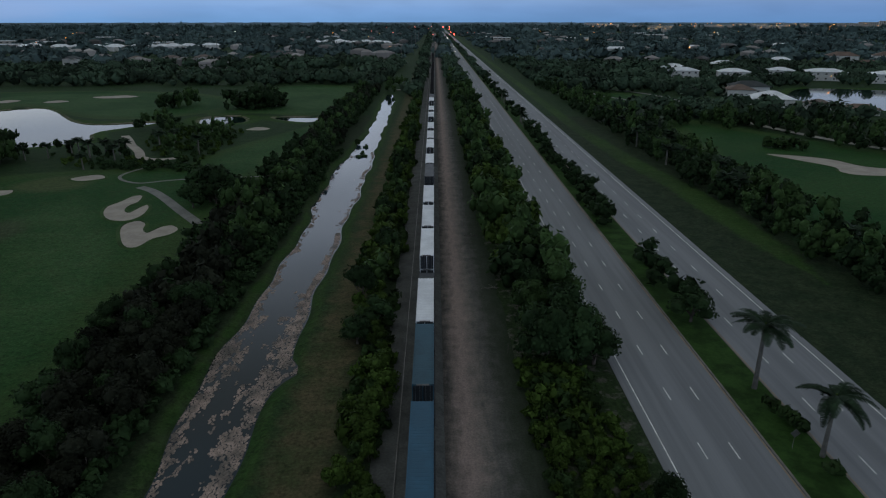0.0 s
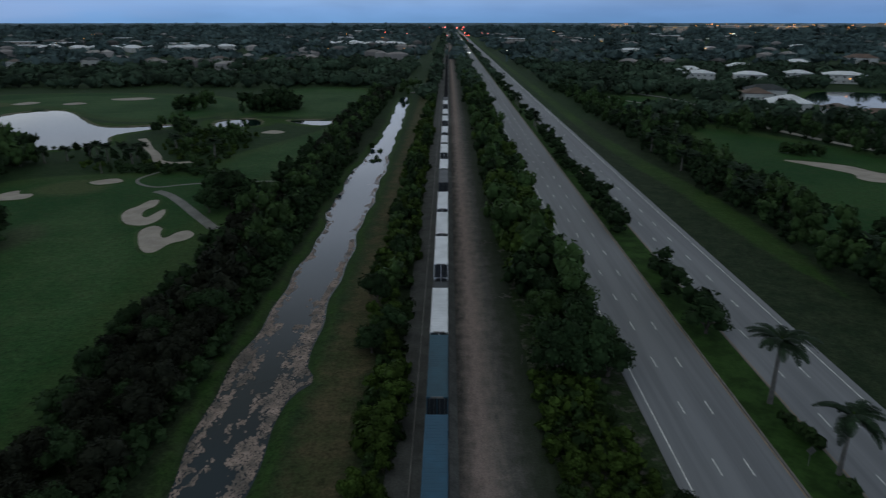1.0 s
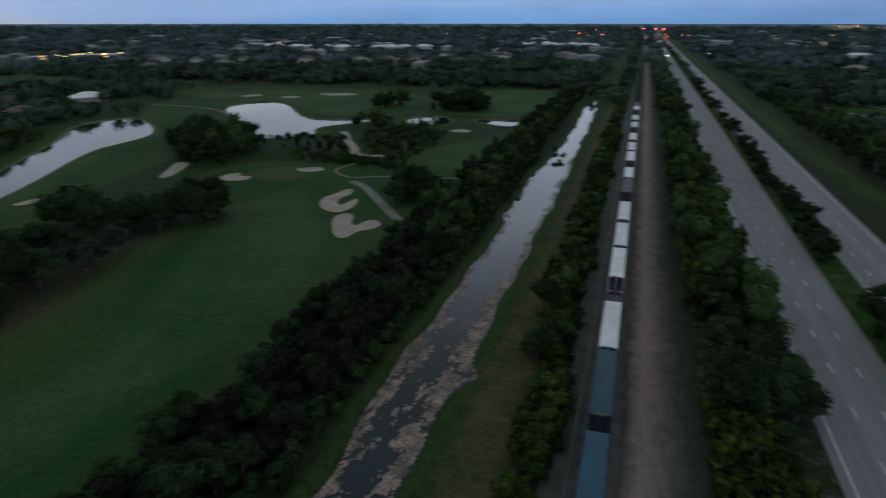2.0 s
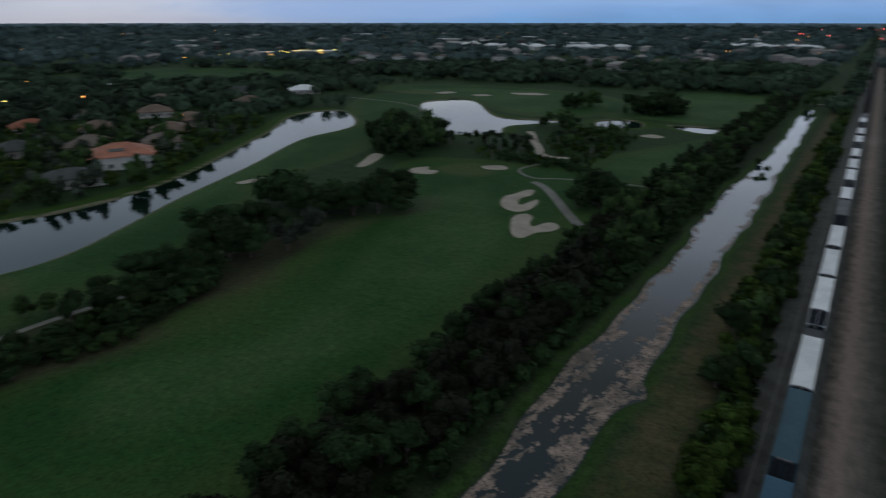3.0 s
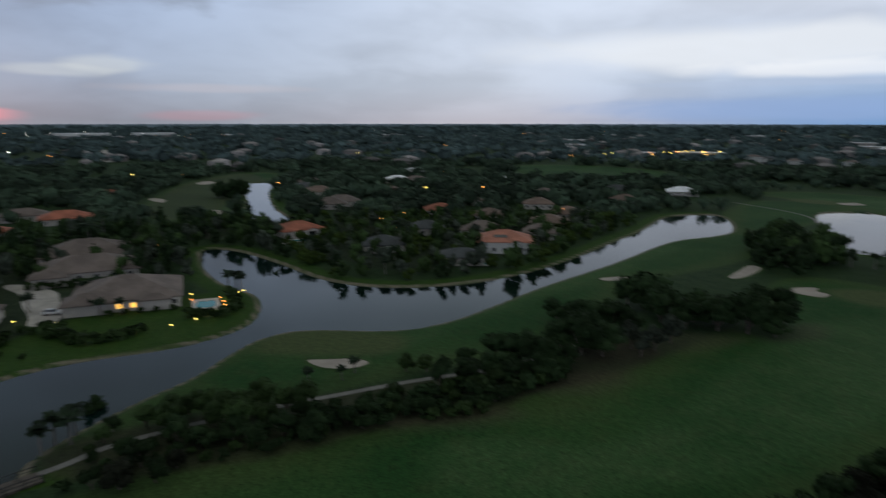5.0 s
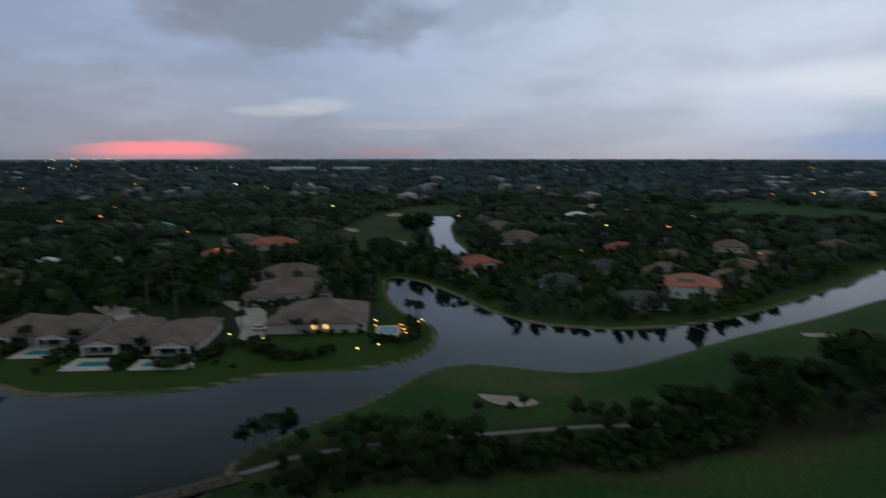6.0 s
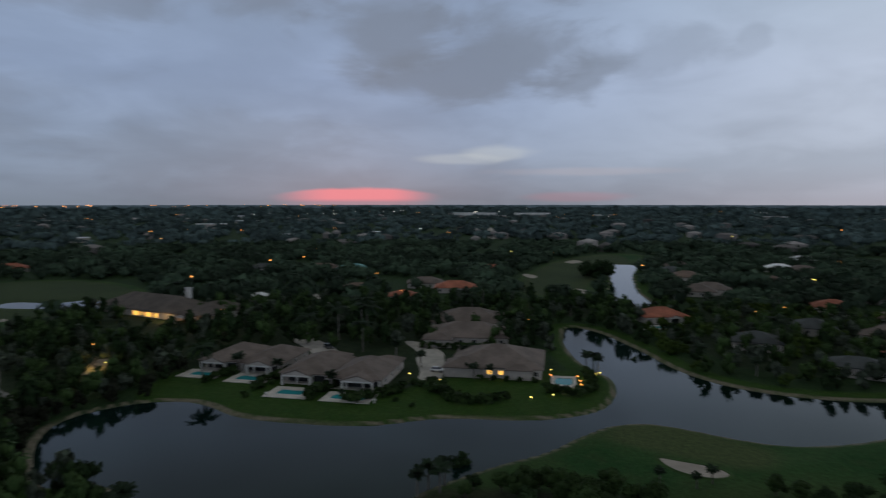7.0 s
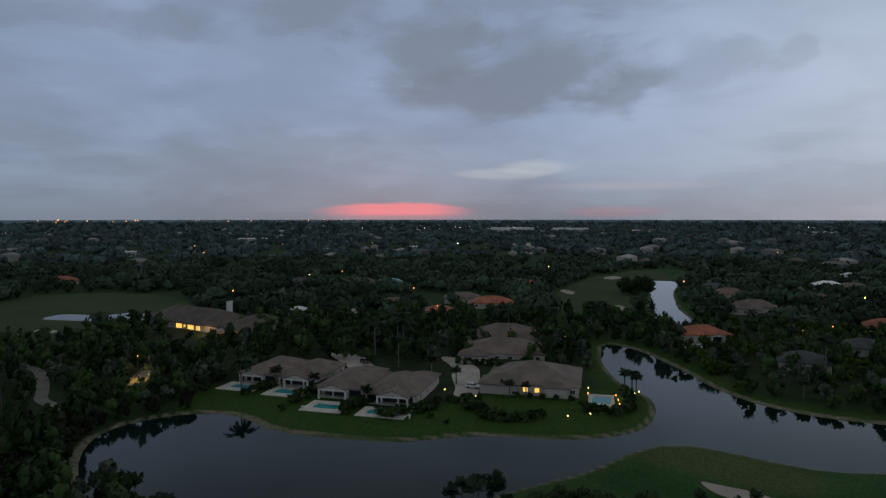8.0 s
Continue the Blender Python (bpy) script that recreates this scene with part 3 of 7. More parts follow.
greens = [curve(q, 4, True) for q in ([(-110, 205), (-122, 203), (-128, 190), (-116, 184), (-106, 190)], [(-300, 395), (-280, 385), (-262, 396), (-280, 410)])]

golf_course = np.array([(-52, -60), (-52, 500), (-330, 500), (-330, 400), (-232, 300), (-186, 165), (-150, 75), (-112, -10), (-95, -50)], float)
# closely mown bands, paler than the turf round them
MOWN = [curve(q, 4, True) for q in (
    # cut off at y 34: the darker near turf stands in for lens falloff
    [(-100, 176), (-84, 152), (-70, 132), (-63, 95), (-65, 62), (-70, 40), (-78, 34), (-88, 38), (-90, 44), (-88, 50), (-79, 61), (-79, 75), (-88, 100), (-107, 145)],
    [(-226, 240), (-197, 196), (-172, 141), (-156, 101), (-146, 77), (-137, 57), (-138, 46), (-145, 58), (-160, 88), (-183, 143), (-214, 204), (-236, 248)],
    [(-60, 214), (-74, 220), (-76, 240), (-62, 292), (-54, 300), (-50, 250)],
    [(-300, 410), (-240, 396), (-176, 344), (-136, 354), (-134, 396), (-170, 436), (-240, 452)],
    [(-110, 362), (-64, 356), (-52, 420), (-62, 490), (-104, 496), (-122, 440)],
)]
# worn, brownish ground at the foot of the tree strip
WORN = [curve(q, 4, True) for q in (
    [(-119, 90), (-121, 110), (-114, 121), (-106, 128), (-104, 118), (-106, 102), (-108, 85)],
    [(-103, 132), (-98, 146), (-105, 156), (-109, 148)],
    [(-100, 66), (-95, 78), (-99, 88), (-104, 84), (-106, 70)],
    [(-100, 30), (-92, 50), (-95, 58), (-101, 48)],
    [(-240, -240), (-274, -222), (-290, -208), (-352, -224), (-398, -286), (-388, -342), (-336, -332), (-282, -286)],
    [(-372, 10), (-398, 0), (-476, 6), (-600, 38), (-672, 92), (-580, 94), (-436, 46), (-380, 34)],
)]

# ---- ground: one sheet to the horizon, sunk where water lies ----
def graded(dense, step, far_lo, far_hi, grow=1.09, extra=()):
    out = list(np.arange(dense[0], dense[1] + 0.01, step)) + list(extra)
    for end, way in ((dense[0], -1), (dense[1], 1)):
        s, v, stop = step, end, far_lo if way < 0 else far_hi
        while (stop - v) * way > 0:
            s *= grow
            v += way * s
            out.append(max(min(v, far_hi), far_lo))
    return np.unique(np.round(out, 3))


def ground_height(x, y):
    """Height of the land: banks fall below the water level inside lakes and canal."""
    x, y = np.ravel(x).astype(float), np.ravel(y).astype(float)
    d = nearest_shape(LAKES, x, y)
    z = np.clip((d - 1.8) / 1.8 * 0.75, -1.6, 0.0)
    w, e = canal_edges(y)
    c = np.maximum(w - x, x - e)
    c = np.maximum(c, y - 452)
    z = np.minimum(z, np.clip((c - 2.2) / 2.2 * 0.8, -1.8, 0.0))
    ditch = np.abs(x - 66) - 3
    z = np.minimum(z, np.where((y > -100) & (y < 3000), np.clip(ditch / 3 * 0.5, -0.5, 0), 0))
    return z


gx = graded((-270, 60), 2.3, -4900, 4900, 1.08, np.arange(-37, -16, 0.7))
gy = graded((-112, 330), 2.3, -4900, 4900, 1.08)
GX, GY = np.meshgrid(gx, gy)
fx, fy = GX.ravel(), GY.ravel()
gv = np.stack([fx, fy, ground_height(fx, fy)], 1)
nx, ny = len(gx), len(gy)
idx = np.arange(nx * ny).reshape(ny, nx)
gf = np.stack([idx[:-1, :-1], idx[:-1, 1:], idx[1:, 1:], idx[1:, :-1]], -1).reshape(-1, 4)
ground = new("ground", mesh_of("ground", gv, gf, M["ground"], True))
tagged(ground, "flat grassland, golf turf and scrub floor with soft banks", "ground", kind="structure")
lake_d = nearest_shape(LAKES, fx, fy)
cw, ce = canal_edges(fy)
canal_d = np.maximum(np.maximum(cw - fx, fx - ce), fy - 452)
fair_d = nearest_shape(fairways, fx, fy)
strips = np.maximum(-26.0 - fx, fx + 15.5)
layers = {
    "turf": fair_d,
    "yard": np.minimum(nearest_shape(LAWNS, fx, fy), np.where((fair_d > 4) & (fy > -98), lake_d - 8.0, 20)),
    "lawn": np.minimum(np.minimum(np.minimum(np.minimum(lake_d - 22, strips), shape_distance(golf_course, fx, fy)), np.where(np.hypot(fx, fy) > 345, -5.0, 60.0)), np.minimum(fair_d - 6, np.abs(fx - 43) - 9)),
    "bank": np.minimum(np.where(np.abs(canal_d - 2.0) < 60, np.abs(canal_d - 1.7) - 0.8, 60), np.minimum(np.abs(fx - 42) - 3.2, np.abs(fx - np.interp(fy, [110, 185, 228, 300], [75.0, 74.0, 69.5, 66.0])) - np.interp(fy, [95, 130, 160, 300], [-3.0, 3.0, 4.2, 3.0]))),
    "soil": np.abs(fx + 15.4) - 3.4,
    "verge": np.where(fy < 700, np.abs(fx - 17.8) - 7.2, 60),
    "green": np.minimum(nearest_shape(greens, fx, fy), nearest_shape([curve([(-146, 20), (-157, 24), (-156.5, 36), (-148, 48), (-143, 54), (-134, 51), (-133, 42), (-140, 28)], 4, True)], fx, fy)),
    "mulch": np.minimum(nearest_shape([curve([(-116, -14), (-104, -16), (-98, 2), (-96.5, 18), (-98.5, 33), (-96, 44), (-95, 54), (-100.5, 66), (-99, 80), (-103, 96), (-108, 104), (-122, 98), (-115.5, 78), (-113.5, 61), (-115, 46), (-116.5, 28)], 4, True)], fx, fy), 60),
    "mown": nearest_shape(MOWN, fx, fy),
    "worn": nearest_shape(WORN, fx, fy),
    "shore": np.where(np.abs(lake_d - 1.3) < 50, np.abs(lake_d - 1.3) - 1.0, 50),
}
for key, values in layers.items():
    at = ground.data.attributes.new(key, "FLOAT", "POINT")
    at.data.foreach_set("value", np.clip(values, -60, 60).astype(np.float32))


def water_sheet(name, poly, mat, label, z=WATER, grow=3.0):
    c = poly.mean(0)
    edge = np.roll(poly, -1, 0) - np.roll(poly, 1, 0)
    n = np.stack([edge[:, 1], -edge[:, 0]], 1)
    n /= np.linalg.norm(n, axis=1)[:, None] + 1e-9
    area = np.sum(poly[:, 0] * np.roll(poly[:, 1], -1) - np.roll(poly[:, 0], -1) * poly[:, 1])
    q = poly + n * grow * np.sign(area)
    bm = bmesh.new()
    f = bm.faces.new([bm.verts.new((a, b, z)) for a, b in q])
    bmesh.ops.triangulate(bm, faces=[f], ngon_method="EAR_CLIP")
    bmesh.ops.recalc_face_normals(bm, faces=bm.faces)
    if next(iter(bm.faces)).normal.z < 0:
        bmesh.ops.reverse_faces(bm, faces=bm.faces)
    ob = part(name, bm, mat, None)
    return tagged(ob, label, "water", kind="structure")


water_sheet("water_lake", lake_main, M["lake"], "dark still lake water mirroring the dusk sky", grow=1.0)
water_sheet("water_lake_west", lake_west, M["lake"], "narrow still lake beside a fairway", grow=1.0)
water_sheet("water_lake_golf", lake_golf, M["lake"], "pale reflecting golf course lake", grow=1.0)
for q in (pond_a, pond_b, pond_east, pond_south, pond_far):
    water_sheet("water_pond", q, M["lake"], "small still pond on the golf course", grow=1.0)
ys = np.arange(-80, 451, 2.0)
w, e = canal_edges(ys)
bm = bmesh.new()
row = [(bm.verts.new((a - 1.6, y, -0.62)), bm.verts.new((b + 1.6, y, -0.62))) for a, b, y in zip(w, e, ys)]
for (a, b), (c, d) in zip(row, row[1:]):
    bm.faces.new((a, b, d, c))
tagged(part("water_canal", bm, M["canal"], None), "grey-blue canal water along the railway bank", "canal", kind="structure")


# ---- roads ----
def strip(name, x0, x1, y0, y1, z0, z1, mat, label, category, parent=None, kind="structure"):
    ob = part(name, boxes((x0, x1, y0, y1, z0, z1)), mat, parent)
    if parent is None:
        tagged(ob, label, category, kind=kind)
    return ob


FAR = 4200
road_near = strip("road_near", 25.4, 39.0, -120, FAR, -0.2, 0.05, M["asphalt"], "three-lane grey asphalt carriageway with white dashes", "road")
road_far = strip("road_far", 45.2, 58.0, -120, FAR, -0.2, 0.05, M["asphalt"], "grey asphalt carriageway beyond a planted median", "road")
for rd, lines in ((road_near, ((26.75, "white_line"), (38.82, "yellow_line"))), (road_far, ((45.36, "yellow_line"), (56.6, "white_line")))):
    for x, mt in lines:
        part("edge_line", boxes((x - 0.08, x + 0.08, -120, 2500, 0.054, 0.058)), M[mt], rd, "solid painted edge line")
dash_mesh = None
for rd, xs in ((road_near, (31.05, 34.75)), (road_far, (48.65, 52.3))):
    rest = bmesh.new()
    for x in xs:
        for k in range(-3, 110):
            y = 60.8 + 12.19 * k - (2.8 if rd is road_far else 0.0)
            if y > 430:
                box(rest, x - 0.07, x + 0.07, y, y + 3.05, 0.054, 0.058)
                continue
            if dash_mesh is None:
                d = part("lane_dash", boxes((-0.075, 0.075, 0, 3.05, 0.0, 0.004)), M["white_line"], rd)
                dash_mesh = d.data
            else:
                d = part("lane_dash", dash_mesh, None, rd)
            d.location = (x, y, 0.054)
    tagged(part("far_lane_dashes", rest, M["white_line"], rd), kind="stuff")
median = strip("median", 39.25, 44.95, -120, FAR, -0.1, 0.16, M["median_grass"], "grassed road median with kerbs", "median")
kl = M["kerb"]
for x in (39.12, 45.08):
    strip("kerb", x - 0.13, x + 0.13, -120, 2500, -0.1, 0.19, kl, "", "", median)

# ---- railway bed and service track ----
bm = bmesh.new()
prof = [(-7.4, 0.0), (-6.2, 0.30), (-3.3, 0.34), (-2.9, 0.55), (-0.1, 0.55), (0.8, 0.1), (1.1, 0.0)]
rows = [[bm.verts.new((x, y, z)) for x, z in prof] for y in (-120, 0, 100, 200, 400, 900, FAR)]
for a, b in zip(rows, rows[1:]):
    for k in range(len(prof) - 1):
        bm.faces.new((a[k], a[k + 1], b[k + 1], b[k]))
bmesh.ops.recalc_face_normals(bm, faces=bm.faces)
tagged(part("ballast_bed", bm, M["ballast"], None), "grey crushed-stone ballast bed of the railway", "ballast", kind="structure")
track = empty_thing("railway_track", pose(-1.5, 0, 0.55), "steel rails on weathered ties under the train", "railway track", kind="structure")
for x in (-0.72, 0.72):
    part("rail", boxes((x - 0.075, x + 0.075, -120, FAR, 0.06, 0.09), (x - 0.02, x + 0.02, -120, FAR, 0.09, 0.18), (x - 0.037, x + 0.037, -120, FAR, 0.18, 0.24)), M["steel"], track)
tie = part("tie", boxes((-1.3, 1.3, -0.11, 0.11, -0.04, 0.06)), M["tie"], track)
tie.location.y = 40
for k in range(1, 120):
    part("tie", tie.data, None, track).location.y = 40 + 0.55 * k
loose = part("loose_rail", boxes((-0.07, 0.07, -120, 900, 0.0, 0.03), (-0.02, 0.02, -120, 900, 0.03, 0.12), (-0.036, 0.036, -120, 900, 0.12, 0.17)), M["steel"], None)
loose.location = (-4.5, 0, 0.33)
tagged(loose, "long spare steel rail lying on the ballast", "rail")
bm = bmesh.new()
rows = []
for y in np.concatenate([np.arange(-60, 400, 3.0), np.arange(400, 2600, 20.0)]):
    right = np.interp(y, [60, 110, 160], [12.4, 11.6, 10.8]) + 0.6 * noise.noise((y / 9.0, 0.5, 0)) + 0.5 * noise.noise((y / 3.0, 3.5, 0))
    rows.append([bm.verts.new(p) for p in ((0.9 + 0.2 * noise.noise((y / 5.0, 8.0, 0)), y, 0.004), (1.4, y, 0.03), (5.0, y, 0.035), (right - 1.5, y, 0.03), (right, y, 0.004))])
for a, b in zip(rows, rows[1:]):
    for k in range(4):
        bm.faces.new((a[k], a[k + 1], b[k + 1], b[k]))
bmesh.ops.recalc_face_normals(bm, faces=bm.faces)
lanes_across = [k for _ in rows for k in (0.0, 0.05, 0.40, 0.86, 1.0)]
service = tagged(part("service_track", bm, M["gravel"], None), "brown gravel service track beside the railway", "track", kind="structure")
service.data.attributes.new("across", "FLOAT", "POINT").data.foreach_set("value", lanes_across)


# ---- bunkers and paths ----
def bunker(pts, label="pale sand bunker cut in the golf turf", cat="bunker"):
    poly = curve(pts, 6, True)
    c = poly.mean(0)
    thing = empty_thing("sand_bunker", pose(c[0], c[1], 0), label, cat, "golf bunkers")
    q = poly - c
    area = np.sum(q[:, 0] * np.roll(q[:, 1], -1) - np.roll(q[:, 0], -1) * q[:, 1])
    q = q if area > 0 else q[::-1]
    edge = np.roll(q, -1, 0) - np.roll(q, 1, 0)
    n = np.stack([edge[:, 1], -edge[:, 0]], 1)
    n /= np.linalg.norm(n, axis=1)[:, None] + 1e-9
    bm = bmesh.new()
    vs = [bm.verts.new((a, b, 0.06)) for a, b in q]
    for t in geometry.tessellate_polygon([[Vector((a, b, 0)) for a, b in q]]):
        f = bm.faces.new([vs[k] for k in t])
    bmesh.ops.recalc_face_normals(bm, faces=bm.faces)
    if f.normal.z < 0:
        bmesh.ops.reverse_faces(bm, faces=bm.faces)
    part("sand", bm, M["sand"], thing)
    bm = bmesh.new()
    rings = [[bm.verts.new((a, b, z)) for a, b in q + n * o] for o, z in ((-0.12, 0.05), (0.08, 0.17), (0.4, 0.14), (0.9, -0.02))]
    for u, w in zip(rings, rings[1:]):
        for k in range(len(u)):
            bm.faces.new((u[k], u[(k + 1) % len(u)], w[(k + 1) % len(u)], w[k]))
    bmesh.ops.recalc_face_normals(bm, faces=bm.faces)
    part("lip", bm, M["turf_lip"], thing, "raised grass lip")
    return thing


M["turf_lip"] = material("turf_lip", (0.044, 0.085, 0.026), 0.95, var=0.25, scale=6.0, fine=0.2, spec=0.15)
for q in (
    [(-85.6, 160.7), (-87.9, 167.5), (-86.7, 173.1), (-85.9, 178.5), (-83.4, 179.1), (-81.7, 172.5), (-82.6, 168.6), (-81.6, 164.2), (-79.5, 162.1), (-78.8, 167.4), (-77.9, 169.6), (-76.1, 165.8), (-75.2, 159), (-76.9, 154.7), (-81.6, 155.7)],
    [(-74.9, 146.6), (-76, 151.9), (-74.1, 154.7), (-71.2, 152.3), (-69.8, 147.8), (-67.7, 145.2), (-66.4, 149.5), (-64.2, 150.9), (-61.5, 147.7), (-62, 143.5), (-64.7, 140.3), (-66, 134.6), (-69.6, 136.5)],
    [(-115, 201), (-110, 197), (-104.5, 201), (-109, 206)],
    [(-170, 136), (-166, 135), (-164.5, 143), (-168, 145)],
    [(-135.9, 29.2), (-134.7, 33), (-132.3, 39), (-128.9, 41), (-127, 37.5), (-128.9, 32.4), (-132.3, 29.8)],
    [(-134, 184), (-131, 178), (-123, 180), (-124, 186), (-128, 186), (-131, 190)],
    [(-150, 177), (-153, 176), (-158, 186), (-163, 198), (-158, 198), (-153, 188)],
    [(-222, 430), (-212, 422), (-200, 424), (-193, 432), (-204, 440), (-214, 436)],
    [(-268, 400), (-258, 398), (-256, 410), (-266, 414)],
    [(-238, 402), (-230, 398), (-224, 406), (-234, 412)],
    [(-86, 296), (-78, 294), (-76, 300), (-83, 304)],
    [(-52, 478), (-44, 476), (-44, 490), (-51, 492)],
    [(124, 237), (130, 225), (136, 214), (134, 207), (137, 202), (150, 200), (168, 198), (168, 207), (152, 212), (146, 217), (143, 226), (135, 233)],
    [(-482, 3), (-470, 1), (-452, 8), (-468, 11)],
    [(-600, 48), (-580, 38), (-566, 44), (-584, 54)],
    [(-266, -244), (-258, -240), (-256, -230), (-264, -232)],
    [(-402, 33), (-386, 30), (-380, 36), (-394, 40)],
):
    bunker(q)


def path(pts, width, label, mat="path"):
    bm = bmesh.new()
    ribbon(bm, curve(pts, 6), width, -0.05, 0.05)
    bmesh.ops.recalc_face_normals(bm, faces=bm.faces)
    tagged(part("cart_path", bm, M[mat], None), label, "path", kind="structure")


path([(-88.5, 189.5), (-83, 185), (-76, 176.5), (-67, 164), (-58, 152)], 2.8, "pale concrete golf cart path")
path([(-52, 203), (-62, 202.3), (-73, 201), (-83, 198), (-91, 194.5), (-99, 200), (-101, 208), (-96, 222)], 1.1, "narrow concrete golf cart path")
SANDY = [(-134, 281), (-127.5, 270), (-121, 258), (-115, 249), (-110.5, 241), (-107, 234), (-100, 230), (-93, 233)]
path(SANDY, 3.4, "sandy track between golf trees", "sand")
path([(-104, -23), (-107.5, -15), (-111, -9), (-113, 0), (-114.6, 12), (-115.2, 31), (-115.4, 46), (-114.4, 64), (-116.6, 81), (-121, 92)], 1.5, "pale cart path along a tree strip")
path([(-218, 312), (-236, 330), (-262, 340), (-300, 345)], 1.2, "pale cart path beside the lake")
path([(106, 462), (112, 430), (124, 404), (127, 372)], 3.0, "curving pale cart path")
path([(130, 470), (146, 440), (152, 400)], 3.0, "pale cart path past golf trees")
path([(150, 330), (168, 262), (200, 214), (250, 190)], 4.0, "pale lane along a tree row", "drive")
path([(-204, -204), (-196, -182), (-184, -168), (-172, -157), (-162, -148), (-157, -136)], 3.6, "pale path near the lake end", "path")


# ---- the freight train ----
def container(y0, length, z0, mat, label, height=2.9):
    """A corrugated steel box standing on a car or on another box."""
    box_thing = empty_thing("shipping_container", pose(-1.5, y0, z0), label, "container", "containers on the train")
    hw = 1.29
    bm = bmesh.new()
    box(bm, -hw + 0.05, hw - 0.05, 0.06, length - 0.06, 0.12, height - 0.06)
    n = int(length / 0.55)
    for k in range(n):
        y = 0.3 + k * (length - 0.6) / max(n - 1, 1)
        for s in (-1, 1):
            box(bm, s * (hw - 0.05) - 0.03, s * (hw - 0.05) + 0.03, y - 0.13, y + 0.13, 0.16, height - 0.16)
    part("body", bm, M[mat], box_thing)
    bm = bmesh.new()
    for k in range(n):
        y = 0.3 + k * (length - 0.6) / max(n - 1, 1)
        box(bm, -hw + 0.15, hw - 0.15, y - 0.20, y + 0.20, height - 0.07, height - 0.053)
    part("roof_ribs", bm, M[mat], box_thing)
    for y in (0.06, length - 0.06):
        for s in (-1, 1):
            part("corner_post", boxes((s * (hw - 0.07) - 0.07, s * (hw - 0.07) + 0.07, y - 0.06, y + 0.06, 0, height)), M[mat], box_thing)
    for s in (-1, 1):
        part("roof_rail", boxes((s * (hw - 0.06) - 0.05, s * (hw - 0.06) + 0.05, 0.1, length - 0.1, height - 0.1, height)), M[mat], box_thing)
    for s in (-0.62, 0.62):
        door = part("door", boxes((s - 0.56, s + 0.56, -0.03, 0.04, 0.2, height - 0.2), bevel=0.02), M["gap_shade_door"], box_thing, "end door coloured near-black for the shade of the gap")
        for d in (-0.28, 0.25):
            part("lock_bar", boxes((s + d - 0.02, s + d + 0.02, -0.07, -0.03, 0.15, height - 0.15)), M["steel"], door)
    part("end_sill", boxes((-0.75, 0.75, -0.02, 0.1, height - 0.2, height - 0.02)), M["pole"], box_thing, "grey header bar above the doors")
    return box_thing


def wheelset(parent, y):
    bm = bmesh.new()
    for x in (-0.75, 0.75):
        bmesh.ops.create_cone(bm, cap_ends=True, segments=16, radius1=0.42, radius2=0.42, depth=0.13, matrix=Matrix.Translation((x, y, 0.45)) @ Matrix.Rotation(radians(90), 4, "Y"))
    bmesh.ops.create_cone(bm, cap_ends=True, segments=8, radius1=0.09, radius2=0.09, depth=1.5, matrix=Matrix.Translation((0, y, 0.45)) @ Matrix.Rotation(radians(90), 4, "Y"))
    part("wheelset", bm, M["steel"], parent)


def well_car(y0, length):
    car = empty_thing("well_car", pose(-1.5, y0, 0.79), "dark low well car of the freight train on the rails", "railway car", "cars of the train")
    part("side_sill", boxes((-1.42, -1.30, 1.5, length - 1.5, 0.3, 1.25), (-1.46, -1.28, 1.5, length - 1.5, 1.2, 1.3)), M["dark_metal"], car)
    part("side_sill", boxes((1.30, 1.42, 1.5, length - 1.5, 0.3, 1.25), (1.28, 1.46, 1.5, length - 1.5, 1.2, 1.3)), M["dark_metal"], car)
    part("well_floor", boxes((-1.3, 1.3, 1.8, length - 1.8, 0.3, 0.42)), M["dark_metal"], car)
    for a in (0.0, length - 2.2):
        part("end_platform", boxes((-1.35, 1.35, a + 0.2, a + 2.0, 0.95, 1.12), (-0.4, 0.4, a + 0.1, a + 2.1, 0.7, 0.95)), M["dark_metal"], car)
    for a in (0.5, length - 0.5):
        for d in (-0.85, 0.85):
            wheelset(car, a + d)
    part("coupler", boxes((-0.12, 0.12, -0.7, 0.2, 0.75, 0.95)), M["dark_metal"], car)
    part("brake_box", boxes((-0.55, 0.35, 0.35, 1.1, 1.12, 1.75), bevel=0.05), M["pole"], car, "pale grey brake box")
    return car


def low_car(y0, length=16.5):
    """An empty dark hopper car, open on top."""
    car = empty_thing("hopper_car", pose(-1.5, y0, 0.79), "empty black open hopper car of the freight train", "railway car", "cars of the train")
    part("body", boxes((-1.45, -1.3, 0.4, length - 0.4, 0.8, 2.9), (1.3, 1.45, 0.4, length - 0.4, 0.8, 2.9), (-1.45, 1.45, 0.4, 0.55, 0.8, 2.9), (-1.45, 1.45, length - 0.55, length - 0.4, 0.8, 2.9), (-1.3, 1.3, 0.5, length - 0.5, 0.8, 0.95)), M["dark_metal"], car)
    part("rim", boxes((-1.52, -1.28, 0.35, length - 0.35, 2.88, 3.0), (1.28, 1.52, 0.35, length - 0.35, 2.88, 3.0)), M["pole"], car)
    for a in (2.0, length - 2.0):
        for d in (-0.85, 0.85):
            wheelset(car, a + d)
    return car


WELL, TOP = 1.21, 4.11
blue = "blue ribbed steel shipping container stacked on the train"
teal = "faded teal ribbed steel shipping container on the train"
white = "white-roofed steel shipping container stacked on the train"
grey = "dark grey steel shipping container on the train"
